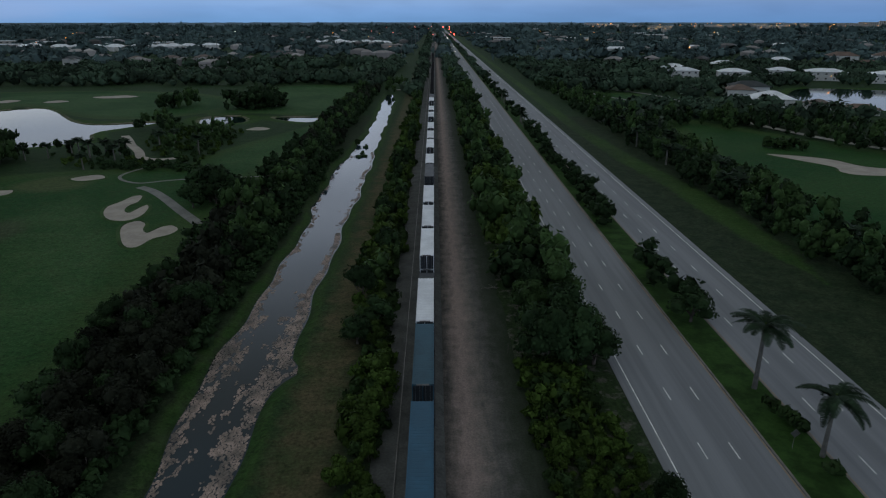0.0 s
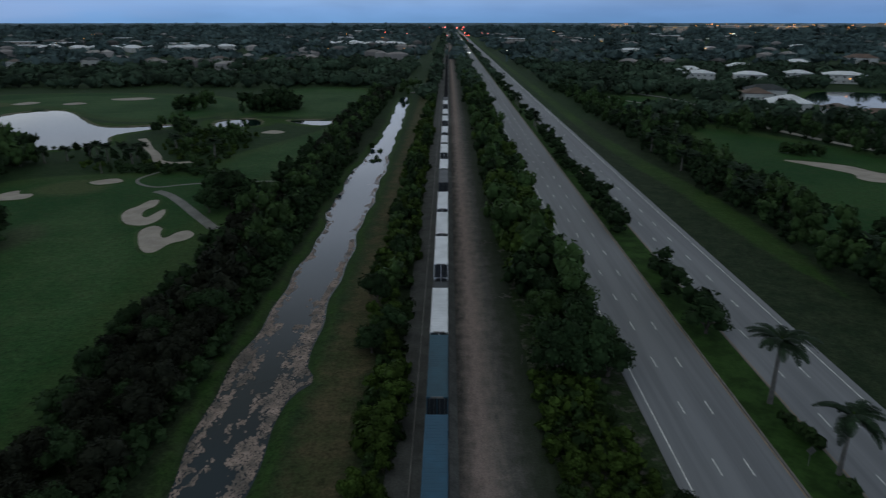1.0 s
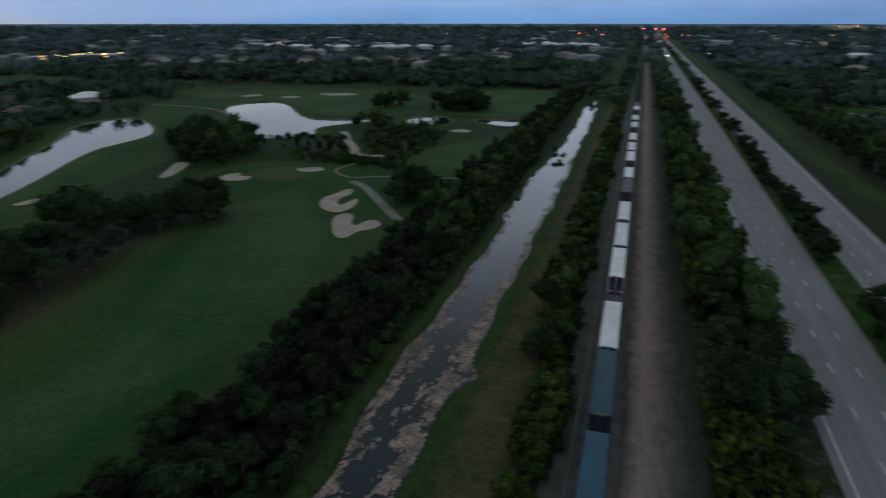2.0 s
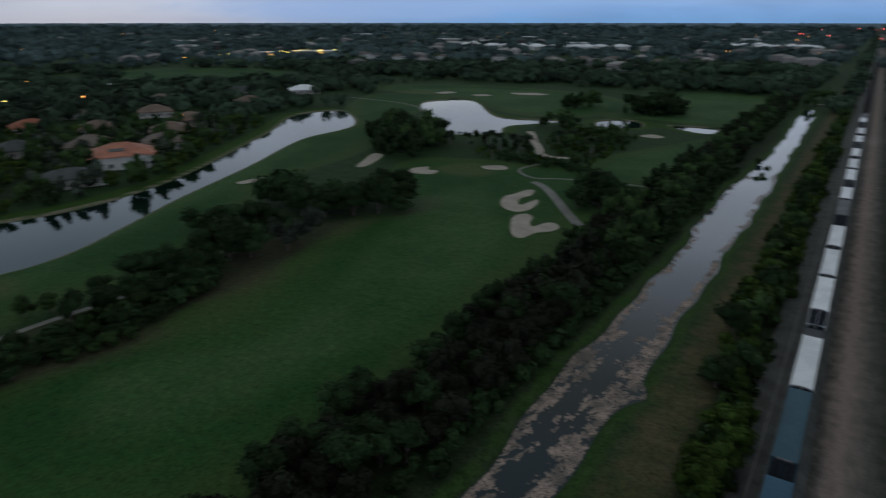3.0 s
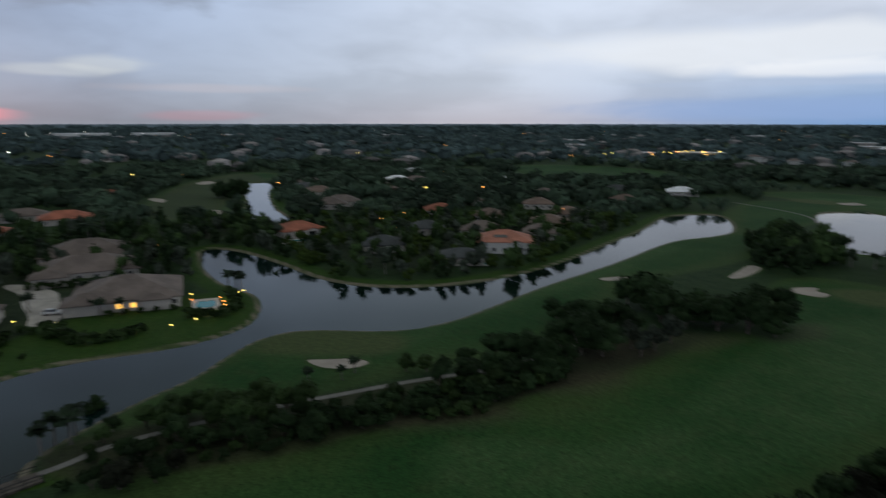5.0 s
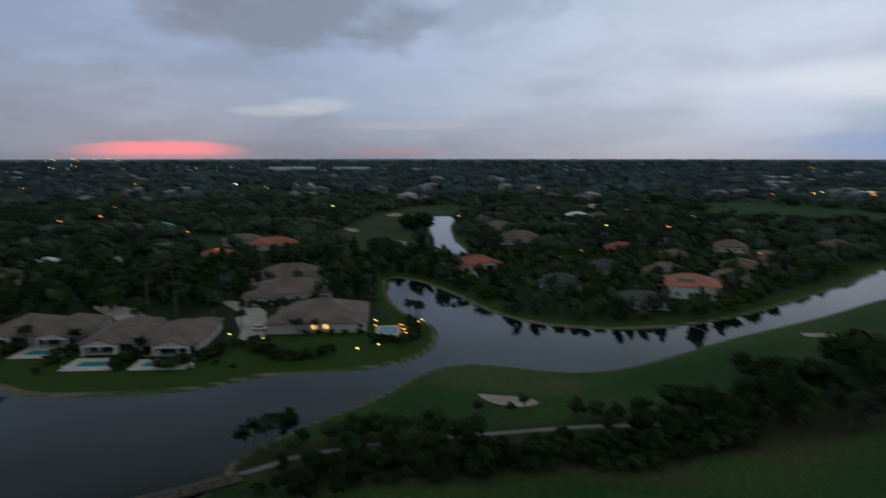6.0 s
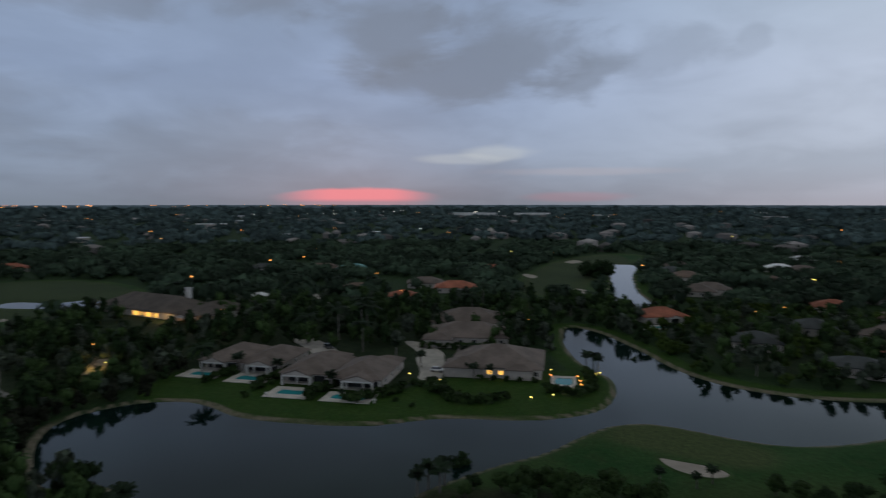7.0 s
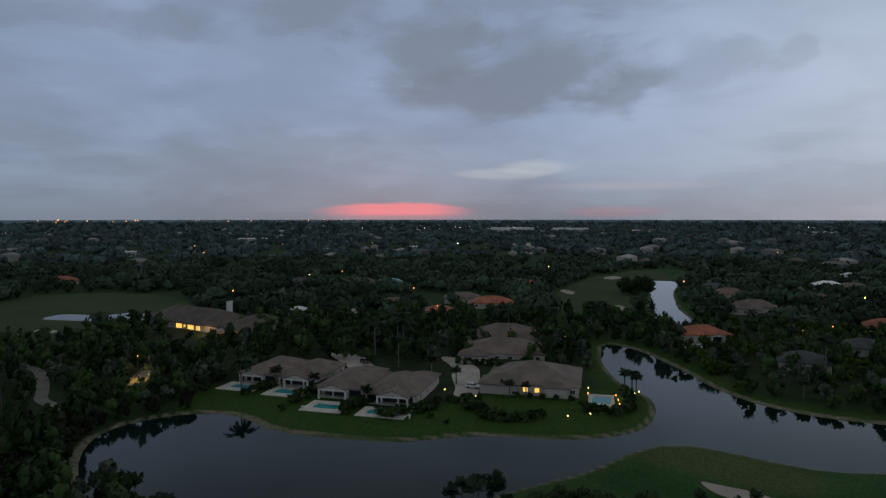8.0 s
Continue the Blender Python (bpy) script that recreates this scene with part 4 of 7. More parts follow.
# (start, car length, lower colour, upper colour)
for y0, upper, ulabel, lower in (
    (10.5, "box_teal", teal, "box_blue"), (29.0, "box_teal", teal, "box_blue"), (48.1, "box_blue", blue, "box_blue"), (67.7, "box_teal", teal, "box_blue"), (84.6, "box_white", white, "box_grey"),
    (111.8, "box_white", white, "box_white"), (129.6, "box_white", white, "box_grey"), (148.4, "box_white", white, "box_white"), (174.8, "box_grey", grey, "box_grey"),
    (192.4, "box_white", white, "box_white"), (217.0, "box_white", white, "box_grey"), (236.0, "box_white", white, "box_white"), (258.0, "box_white", white, "box_white"),
    (290.0, "box_white", white, "box_grey"), (312.6, "box_white", white, "box_white"), (350.0, "box_white", white, "box_white"), (368.0, "box_grey", grey, "box_grey"),
):
    y0 -= 1.8
    length = 16.15 if y0 < 178 or y0 > 208 else 14.0
    well_car(y0 - 1.2, length + 2.2)
    container(y0 + 0.3, length - 0.6, WELL, lower, {"box_blue": blue, "box_grey": grey, "box_white": white}[lower])
    container(y0, length, TOP, upper, ulabel)
# a shorter stack with a dark lower box showing
well_car(99.8, 10.5)
container(100.1, 9.4, WELL, "box_grey", "dark low container between two white-roofed ones", 2.6)
well_car(164.2, 8.0)
for k in range(45):
    low_car(390 + 17.6 * k)


# ---- houses ----
HOUSES = []  # centre and clearing radius of every house


def slab_roof(bm, x0, x1, y0, y1, z, rise, eave=0.28):
    """A hipped roof over a rectangle, with a thick eave."""
    wx, wy = x1 - x0, y1 - y0
    inset = min(wx, wy) / 2
    if wx > wy:
        r = [(x0 + inset, (y0 + y1) / 2), (x1 - inset, (y0 + y1) / 2)]
    else:
        r = [((x0 + x1) / 2, y0 + inset), ((x0 + x1) / 2, y1 - inset)]
    lo = [bm.verts.new((*p, z - eave)) for p in ((x0, y0), (x1, y0), (x1, y1), (x0, y1))]
    up = [bm.verts.new((*p, z)) for p in ((x0, y0), (x1, y0), (x1, y1), (x0, y1))]
    a, b = (bm.verts.new((*p, z + rise)) for p in r)
    bm.faces.new(lo[::-1])
    for k in range(4):
        bm.faces.new((lo[k], lo[(k + 1) % 4], up[(k + 1) % 4], up[k]))
    if wx > wy:
        fs = ((up[0], up[1], b, a), (up[1], up[2], b), (up[2], up[3], a, b), (up[3], up[0], a))
    else:
        fs = ((up[0], up[1], a), (up[1], up[2], b, a), (up[2], up[3], b), (up[3], up[0], a, b))
    for f in fs:
        bm.faces.new(f)
    return bm


def gable(bm, x0, x1, y, w, z, rise):
    """A gable roof whose ridge runs along x; its front is at x1."""
    v = [bm.verts.new(p) for p in ((x0, y - w / 2, z), (x0, y + w / 2, z), (x0, y, z + rise), (x1, y - w / 2, z), (x1, y + w / 2, z), (x1, y, z + rise))]
    u = [bm.verts.new((p.co.x, p.co.y, p.co.z - 0.25)) for p in v]
    for f in ((v[0], v[3], v[5], v[2]), (v[1], v[2], v[5], v[4]), (u[0], u[2], u[5], u[3]), (u[1], u[4], u[5], u[2]), (v[3], u[3], u[5], v[5]), (v[5], u[5], u[4], v[4]), (v[0], u[0], u[3], v[3]), (v[1], v[4], u[4], u[1])):
        bm.faces.new(f)
    return bm


win_cache = {}


def window(parent, x, y, z, w, h, side, lit=False):
    """A framed window on a wall; side: 0 front (+x), 1 (+y), 2 back, 3 (-y)."""
    key = (w, h, lit)
    if key not in win_cache:
        f = boxes((-0.02, 0.06, -w / 2, w / 2, -0.06, 0.06), (-0.02, 0.06, -w / 2, w / 2, h - 0.06, h + 0.06), (-0.02, 0.06, -w / 2 - 0.06, -w / 2 + 0.06, -0.06, h + 0.06), (-0.02, 0.06, w / 2 - 0.06, w / 2 + 0.06, -0.06, h + 0.06), (-0.02, 0.05, -0.03, 0.03, 0, h))
        fo = part("window", f, M["trim"], parent)
        po = part("pane", boxes((-0.02, 0.02, -w / 2 + 0.05, w / 2 - 0.05, 0.05, h - 0.05)), M["lit" if lit else "glass"], fo, "warm lit pane" if lit else "")
        win_cache[key] = (fo.data, po.data)
    else:
        fo = part("window", win_cache[key][0], None, parent)
        part("pane", win_cache[key][1], None, fo, "warm lit pane" if lit else "")
    fo.location = (x, y, z)
    fo.rotation_euler.z = side * math.pi / 2
    return fo


def house(x, y, rot, w, d, label, roof="roof_brown", h=3.1, rise=None, porches=(), windows=4, lit=(), walls="stucco", wings=(), chimney=None, detail=True, lanai=0.0):
    """A house, front towards its own +x; w along its front, d deep. wings: (x0, x1, y0, y1) with their own hipped roofs."""
    thing = empty_thing("house", pose(x, y, 0, 0, 0, rot), label, "house", "houses by the golf course")
    HOUSES.append((x, y, max(w, d) / 2 + 2.0))
    o = 0.7
    rise = rise or (min(w, d) / 2 + o) * 0.40
    bm = boxes((-d / 2, d / 2, -w / 2, w / 2, 0, h), bevel=0.04)
    part("wall", bm, M[walls], thing)
    part("roof", slab_roof(bmesh.new(), -d / 2 - o, d / 2 + o + lanai, -w / 2 - o, w / 2 + o, h + 0.25, rise), M[roof], thing)
    for x0, x1, y0, y1 in wings:
        part("wing_wall", boxes((x0, x1, y0, y1, 0, h - 0.15), bevel=0.04), M[walls], thing)
        part("wing_roof", slab_roof(bmesh.new(), x0 - o, x1 + o, y0 - o, y1 + o, h + 0.1, (min(x1 - x0, y1 - y0) / 2 + o) * 0.40), M[roof], thing)
    if lanai:
        # covered terrace under the main roof, towards the lake
        part("terrace_beam", boxes((d / 2 + lanai - 0.5, d / 2 + lanai, -w / 2, w / 2, h - 0.35, h - 0.04), (d / 2, d / 2 + lanai - 0.5, -w / 2, -w / 2 + 0.4, h - 0.35, h - 0.04), (d / 2, d / 2 + lanai - 0.5, w / 2 - 0.4, w / 2, h - 0.35, h - 0.04)), M["trim"], thing)
        for cy in (-w / 2 + 0.3, -w / 6, w / 6, w / 2 - 0.3):
            part("column", boxes((d / 2 + lanai - 0.55, d / 2 + lanai - 0.05, cy - 0.25, cy + 0.25, 0, h - 0.35), bevel=0.04), M["trim"], thing)
        part("sliding_door", boxes((d / 2, d / 2 + 0.05, -w / 2 + 1.2, -0.6, 0.05, 2.45)), M["glass"], thing, "dark glass sliding doors")
        part("sliding_door", boxes((d / 2, d / 2 + 0.05, 0.6, w / 2 - 1.2, 0.05, 2.45)), M["glass"], thing, "dark glass sliding doors")
        part("terrace_floor", boxes((d / 2, d / 2 + lanai + 0.4, -w / 2, w / 2, -0.05, 0.18)), M["deck"], thing)
    for py, pw, out in porches:
        part("porch_roof", gable(bmesh.new(), d / 2 - 4.5, d / 2 + out, py, pw, h + 0.2, pw * 0.17), M[roof], thing)
        bm = bmesh.new()
        t = [bm.verts.new((d / 2 + out - 0.35 + dx, py + sy * pw * 0.44, h + 0.1 + sz * pw * 0.135)) for dx in (0, 0.2) for sy, sz in ((-1, 0), (1, 0), (0, 1))]
        for f in ((0, 1, 2), (3, 5, 4), (0, 3, 4, 1), (1, 4, 5, 2), (2, 5, 3, 0)):
            bm.faces.new([t[k] for k in f])
        part("pediment", bm, M["stucco"], thing, "pale stucco gable pediment")
        part("porch_beam", boxes((d / 2, d / 2 + out, py - pw / 2 + 0.1, py - pw / 2 + 0.5, h - 0.4, h + 0.1), (d / 2, d / 2 + out, py + pw / 2 - 0.5, py + pw / 2 - 0.1, h - 0.4, h + 0.1), (d / 2 + out - 0.6, d / 2 + out - 0.2, py - pw / 2 + 0.1, py + pw / 2 - 0.1, h - 0.4, h + 0.1)), M["trim"], thing)
        for s in (-1, 1):
            part("column", boxes((d / 2 + out - 0.75, d / 2 + out - 0.2, py + s * (pw / 2 - 0.35) - 0.28, py + s * (pw / 2 - 0.35) + 0.28, 0, h - 0.35), bevel=0.05), M["trim"], thing)
        part("sliding_door", boxes((d / 2, d / 2 + 0.06, py - pw * 0.38, py + pw * 0.38, 0.05, 2.5)), M["glass"], thing, "dark glass sliding doors")
    k = 0
    if detail:
        for n in range(windows):
            yy = -w / 2 + (n + 0.5) * w / max(windows, 1)
            if any(abs(yy - p[0]) < p[1] / 2 for p in porches):
                continue
            window(thing, d / 2 + 0.02, yy, 1.0, 1.5, 1.4, 0, n in lit)
            if h > 5.5:
                window(thing, d / 2 + 0.02, yy, h - 2.3, 1.5, 1.4, 0, False)
        for side, sgn in ((1, 1), (3, -1)):
            for n in range(3):
                window(thing, -d / 2 + (n + 0.5) * d / 3, sgn * (w / 2 + 0.02), 1.0, 1.2, 1.3, side, False)
        part("front_door", boxes((-d / 2 - 0.05, -d / 2 + 0.02, -0.6, 0.6, 0, 2.2)), M["roof_brown"], thing)
        part("garage_door", boxes((-d / 2 - 0.05, -d / 2 + 0.02, -w / 2 + 1, -w / 2 + 5.5, 0, 2.3)), M["trim"], thing)
    if chimney:
        cx, cy, ch = chimney
        part("chimney", boxes((cx - 1.1, cx + 1.1, cy - 1.1, cy + 1.1, 0, ch), (cx - 1.3, cx + 1.3, cy - 1.3, cy + 1.3, ch - 0.5, ch), bevel=0.05), M["trim"], thing, "tall white square chimney tower")
    return thing


M["roof_terra"] = material("pink_terracotta_tile", (0.46, 0.19, 0.125), 0.85, var=0.18, scale=4.0, fine=0.12, bump=0.03)
villa = "single-storey lakeside villa with brown tiled hip roof and white porch"
house(-203.3, -93.8, -6, 13.2, 19, villa, porches=((-1.2, 8.6, 4.6),), windows=0, lanai=2.2)
house(-201.3, -79.6, -6, 13.2, 19, villa, porches=((0.8, 8.8, 4.8),), windows=0, lanai=2.2)
house(-192.2, -62.1, -5, 14.4, 20, villa, porches=((-1.6, 9.2, 4.8),), windows=0, lanai=2.2, wings=((-14, -6, -5, 5),))
house(-188.4, -46.0, -5, 15.2, 20, villa, porches=((1.6, 9.6, 4.8),), windows=0, lanai=2.2, wings=((-14.5, -8, -0.5, 7.2),))
house(-206, -7, -3, 28, 25, "large villa with wide brown tiled roof and lit windows", windows=8, lit=(3, 4), rise=4.6, porches=(), wings=((9.5, 14.0, 4, 11), (4, 13.6, -15.5, -4)))
house(-246, -20, 2, 30, 20, "large brown-roofed villa behind the lake house", windows=6, rise=4.2, wings=((6, 14, -16, -6),))
house(-277, -22, -2, 30, 22, "brown tiled villa with low rounded roof", windows=6, rise=4.6)
club = house(-291.5, -175.7, -22, 58, 24, "low clubhouse with broad dark hip roof and glowing windows", "roof_umber", windows=6, lit=(3,), rise=5.8, wings=((-20, 6, 24, 43), (-6, 9.5, -31, -19)), porches=((37.0, 9.0, 4.5),), chimney=(-13, 6.6, 11.0))
HOUSES.append((-262, -134, 5.0))
HOUSES.append((-252, -212, 14.0))
HOUSES.append((-150, -134, 7.0))
window(club, 12.03, 0.6, 0.4, 4.6, 2.2, 0, True)
window(club, 12.03, 9.4, 0.4, 4.6, 2.2, 0, True)
window(club, 12.03, 14.9, 0.4, 3.0, 2.2, 0, True)
window(club, 6.03, 27.5, 0.3, 3.4, 2.4, 0, True)
house(-331, -140, -10, 9, 7, "pale flat-roofed service building beside the clubhouse", "roof_white", windows=4)
house(-297, 62, 14, 20, 15, "white villa with bright terracotta roof by the water", "roof_red", windows=5, porches=((3, 6, 2.2),))
terra = house(-226, 131, -28, 21, 17, "white two-level house with pinkish terracotta tile roof", "roof_terra", h=4.6, windows=5, walls="trim", porches=((5, 6, 1.8),))
HOUSES.append((-210, 122, 12.5))
solar = part("solar_panel", boxes((-1.0, 1.0, -3.5, 2.0, 0.0, 0.08), bevel=0.02), M["glass"], terra, "dark solar panels on the roof slope")
solar.location, solar.rotation_euler.y = (5.2, -1.0, 6.55), radians(21.8)
house(-211, 104, -22, 16, 11, "grey-roofed house with a screened porch", "roof_grey", windows=5)
for x, y, r, w, d, rf, lb in (
    (-246, 86, -15, 16, 14, "roof_grey", "grey-roofed house half hidden in garden trees"), (-262, 140, -30, 18, 16, "roof_brown", "brown-roofed house among garden trees"),
    (-244, 160, -32, 16, 15, "roof_brown", "red-brown roofed house by the channel"), (-266, 180, -34, 18, 16, "roof_tan", "tan-roofed house near the channel bank"),
    (-288, 206, -36, 18, 16, "roof_tan", "tan-roofed house with lit porch lamp"), (-300, 240, -38, 18, 15, "roof_grey", "grey-roofed house among trees"), (-322, 275, -38, 18, 15, "roof_tan", "pale-roofed house beyond the channel"),
    (-345, 345, -40, 20, 14, "roof_white", "white-roofed building near the golf lake"), (-365, 184, -26, 20, 16, "roof_tan", "tan tiled house in dense garden trees"), (-330, 150, -24, 18, 15, "roof_red", "red-roofed house in dense garden trees"),
    (-392, 110, -16, 22, 16, "roof_brown", "brown-roofed house in the wooded estate"), (-432, 156, -20, 22, 16, "roof_tan", "tan-roofed house in the wooded estate"), (-470, 270, -30, 20, 16, "roof_white", "pale-roofed house far in the estate"),
    (-505, 207, -22, 22, 16, "roof_brown", "brown-roofed house far in the estate"), (-382, 100, -14, 20, 16, "roof_brown", "brown tiled house beside the far lake"), (-452, 111, -14, 22, 17, "roof_tan", "tan tiled house beside the far lake"),
    (-485, 108, -12, 20, 16, "roof_grey", "grey-roofed house beside the far lake"), (-526, 122, -13, 22, 16, "roof_brown", "brown-roofed house beyond the far lake"), (-381, -39, 5, 24, 16, "roof_red", "dark red roofed house among trees"),
    (-400, -60, 8, 22, 15, "roof_brown", "brown-roofed house among trees"), (-480, -25, 3, 26, 18, "roof_red", "red-brown roofed house with an orange lamp"), (-481, -129, 14, 22, 14, "roof_teal", "turquoise-roofed house in the far estate"),
    (-478, -153, 16, 28, 16, "roof_tan", "tan-roofed house in the far estate"), (-470, -195, 20, 24, 16, "roof_grey", "grey-roofed house with lit windows in the estate"), (-447, -389, 38, 24, 16, "roof_red", "pinkish-roofed house in the far trees"),
    (-370, -96, 12, 18, 12, "roof_tan", "tan-roofed house behind the clubhouse"), (-343, -64, 10, 14, 12, "roof_red", "small red-roofed house with an orange lamp"), (-520, 196, -20, 20, 14, "roof_white", "white-roofed house at the wood edge"),
    (-598, 245, -22, 22, 14, "roof_white", "white-roofed house far in the wood"), (-276, 118, -20, 16, 14, "roof_grey", "grey house roof in garden trees"),
    (-300, 165, -28, 17, 15, "roof_tan", "tan house roof in garden trees"), (-330, 215, -32, 17, 15, "roof_tan", "tan house roof in garden trees"), (-420, 205, -26, 18, 15, "roof_brown", "brown house roof in the estate"),
    (-375, 250, -34, 18, 15, "roof_brown", "brown house roof in the estate"), (-375, 312, -40, 20, 14, "roof_grey", "grey house roof in the estate"),
):
    if rf == "roof_teal" and "roof_teal" not in M:
        M["roof_teal"] = material("turquoise_metal_roof", (0.16, 0.45, 0.45), 0.5, var=0.1, scale=4.0)
    house(x, y, r, w, d, lb, rf, windows=4, lit=(1, 2) if "lit window" in lb else ())
# across the road: white-roofed waterside houses
for x, y, r, w, d, rf, lb in (
    (211, 566, -100, 26, 16, "roof_white", "white-roofed two-storey house among trees"), (249, 552, -105, 24, 18, "roof_white", "white-roofed two-storey waterside house"), (296, 566, -108, 20, 16, "roof_white", "white-roofed house with an orange lamp"),
    (325, 550, -110, 30, 18, "roof_white", "broad white-roofed waterside house"), (362, 520, -112, 30, 16, "roof_white", "pale house with arched white loggia"), (216, 452, -100, 24, 15, "roof_grey", "grey-roofed pale house with small windows"),
    (200, 430, -100, 16, 14, "roof_tan", "pale gabled house at the wood edge"), (196, 380, -105, 22, 18, "roof_white", "white tiled roof house behind trees"), (216, 366, -105, 13, 10, "roof_brown", "small brown tiled roof behind trees"),
    (226, 344, -110, 17, 10, "roof_tan", "tan-roofed house by the pond"), (330, 330, -115, 24, 16, "roof_tan", "tan house roof at the pond end"), (490, 800, -115, 34, 20, "roof_tan", "large pale three-storey building"), (545, 800, -115, 30, 20, "roof_tan", "large pale building among trees"),
    (425, 1100, -110, 30, 18, "roof_white", "white-roofed house far off"), (290, 1060, -105, 40, 14, "roof_white", "long white-roofed building far off"), (375, 1140, -105, 24, 16, "roof_tan", "tan-roofed house far off"), (622, 1205, -115, 30, 16, "roof_white", "white-roofed house far off"),
    (395, 760, -110, 22, 14, "roof_white", "white-roofed house in the trees"), (300, 690, -108, 24, 14, "roof_white", "low white-roofed house in the trees"), (230, 640, -105, 22, 14, "roof_white", "white roof between trees"), (450, 690, -112, 26, 16, "roof_tan", "tan-roofed house with orange lamp"),
    (560, 640, -118, 30, 18, "roof_white", "white-roofed house near the water"), (420, 560, -115, 28, 16, "roof_tan", "pale house near the water"), (470, 470, -120, 28, 16, "roof_white", "white house by the pond"),
):
    house(x, y, r, w, d, lb, rf, h=7.0 if "storey" in lb or "large" in lb or 500 < y < 600 else 4.6 if y > 375 else 3.0, windows=5, detail=y < 600, walls="trim", rise=2.3 if 500 < y < 600 else None)
HOUSES.append((236, 378, 27.0))
HOUSES.append((213, 394, 22.0))
HOUSES.append((258, 352, 22.0))
# villas beyond the golf course
rng = random.Random(5)
for x, y in [(-600, 1100), (-575, 1118), (-545, 1098), (-515, 1105), (-490, 1120), (-462, 1108), (-440, 1145), (-420, 1160), (-395, 1190), (-560, 1160), (-500, 1170), (-640, 1095), (-665, 1110), (-238, 1345), (-216, 1370), (-196, 1410), (-172, 1330), (-150, 1290), (-130, 1300), (-112, 1340), (-180, 1260), (-820, 1290), (-700, 1190), (-590, 1128), (-530, 1128), (-475, 1135), (-452, 1128), (-408, 1140), (-430, 1110), (-505, 1085), (-560, 1085), (-620, 1120), (-380, 1165), (-160, 1375), (-225, 1310), (-205, 1325), (-140, 1380), (-95, 1300)]:
    house(x, y, -60 + rng.uniform(-25, 25), rng.uniform(18, 26), rng.uniform(13, 17), "white-roofed villa in a far estate", "roof_white", h=6.5, walls="trim", detail=False)
for x, y in [(-268, 785), (-240, 770), (-205, 752), (-180, 765), (-160, 782), (-300, 770), (-335, 760), (-370, 750), (-405, 755), (-440, 750), (-470, 752), (-515, 690), (-472, 725), (-433, 728), (-560, 700), (-600, 720)]:
    house(x, y, -65 + rng.uniform(-25, 25), rng.uniform(13, 19), rng.uniform(11, 14), "white-walled villa with a brown roof beyond the golf trees", rng.choice(("roof_brown", "roof_brown", "roof_grey")), h=6.4, walls="trim", detail=False, porches=((-4, 7, 1.5), (4, 6, 1.2)))


# ---- large far buildings ----
def block(x, y, rot, w, d, h, label, mat="stucco", storeys=2, lit_share=0.0):
    """A flat-roofed building with window bands, parapet and roof."""
    thing = empty_thing("building", pose(x, y, 0, 0, 0, rot), label, "building", "far buildings")
    HOUSES.append((x, y, max(w, d) / 2 + 4))
    part("wall", boxes((-d / 2, d / 2, -w / 2, w / 2, 0, h)), M[mat], thing)
    part("roof", boxes((-d / 2 - 0.4, d / 2 + 0.4, -w / 2 - 0.4, w / 2 + 0.4, h, h + 0.6), bevel=0.1), M["roof_white"], thing)
    for s in range(storeys):
        z = h * (s + 0.45) / storeys
        for k in range(max(2, int(w / 9))):
            yy = -w / 2 + (k + 0.5) * w / max(2, int(w / 9))
            part("window", boxes((d / 2, d / 2 + 0.15, yy - 2.2, yy + 2.2, z - 0.8, z + 0.8)), M["lit" if rng.random() < lit_share else "glass"], thing)
    return thing


for a in ((-2260, -165, 4, 150, 40, 15, "long white low warehouse on the far horizon", "trim", 1), (-2240, 35, 0, 120, 40, 15, "white low warehouse on the far horizon", "trim", 1), (-1005, -225, 12, 48, 20, 6, "long pale flat building in the woods", "trim", 1), (-779, -590, 36, 46, 20, 6, "pale flat building among far trees", "stucco", 1), (-930, -343, 20, 22, 14, 5, "small pale flat building with a lamp", "trim", 1), (140, 1440, -95, 46, 20, 12, "pale four-storey block beside the highway", "stucco", 3), (-265, 2700, -80, 90, 30, 14, "pale apartment block on the horizon", "stucco", 3), (-345, 2700, -80, 60, 30, 10, "pale low block on the horizon", "stucco", 2), (-740, 1190, -55, 36, 20, 7, "pale two-storey building behind trees", "stucco", 2), (-821, 1290, -55, 50, 26, 10, "pale hall beyond the estate", "stucco", 2), (-1992, -900, 24, 60, 30, 8, "white low building on the far horizon", "trim", 1), (-2290, 245, -6, 60, 30, 8, "white low shed on the far horizon", "trim", 1), (-783, 685, -42, 60, 20, 5, "low building with yellow lit front", "stucco", 1, 0.7), (-740, 770, -45, 70, 20, 5, "low building with rows of yellow lamps", "stucco", 1, 0.8)):
    block(*a)
for k in range(7):
    block(2150 + 130 * k, 3520 + 30 * k, -120, 90, 40, 30 + 6 * (k % 3), "tall apartment tower row on the far horizon", "stucco", 9)
for k in range(16):
    block(rng.uniform(650, 2100), rng.uniform(2500, 3900), -115, rng.uniform(60, 140), 40, rng.uniform(14, 30), "pale mid-rise block on the far horizon", "stucco", 4, 0.12)
for k in range(44):
    a = radians(rng.uniform(-30, 135))
    r = rng.uniform(1300, 3600)
    block(-r * math.sin(a), r * math.cos(a), 90 + math.degrees(a) - 180, rng.uniform(30, 80), 25, rng.uniform(6, 10), "pale low building in the distant woods", rng.choice(("stucco", "trim")), 1, 0.05)


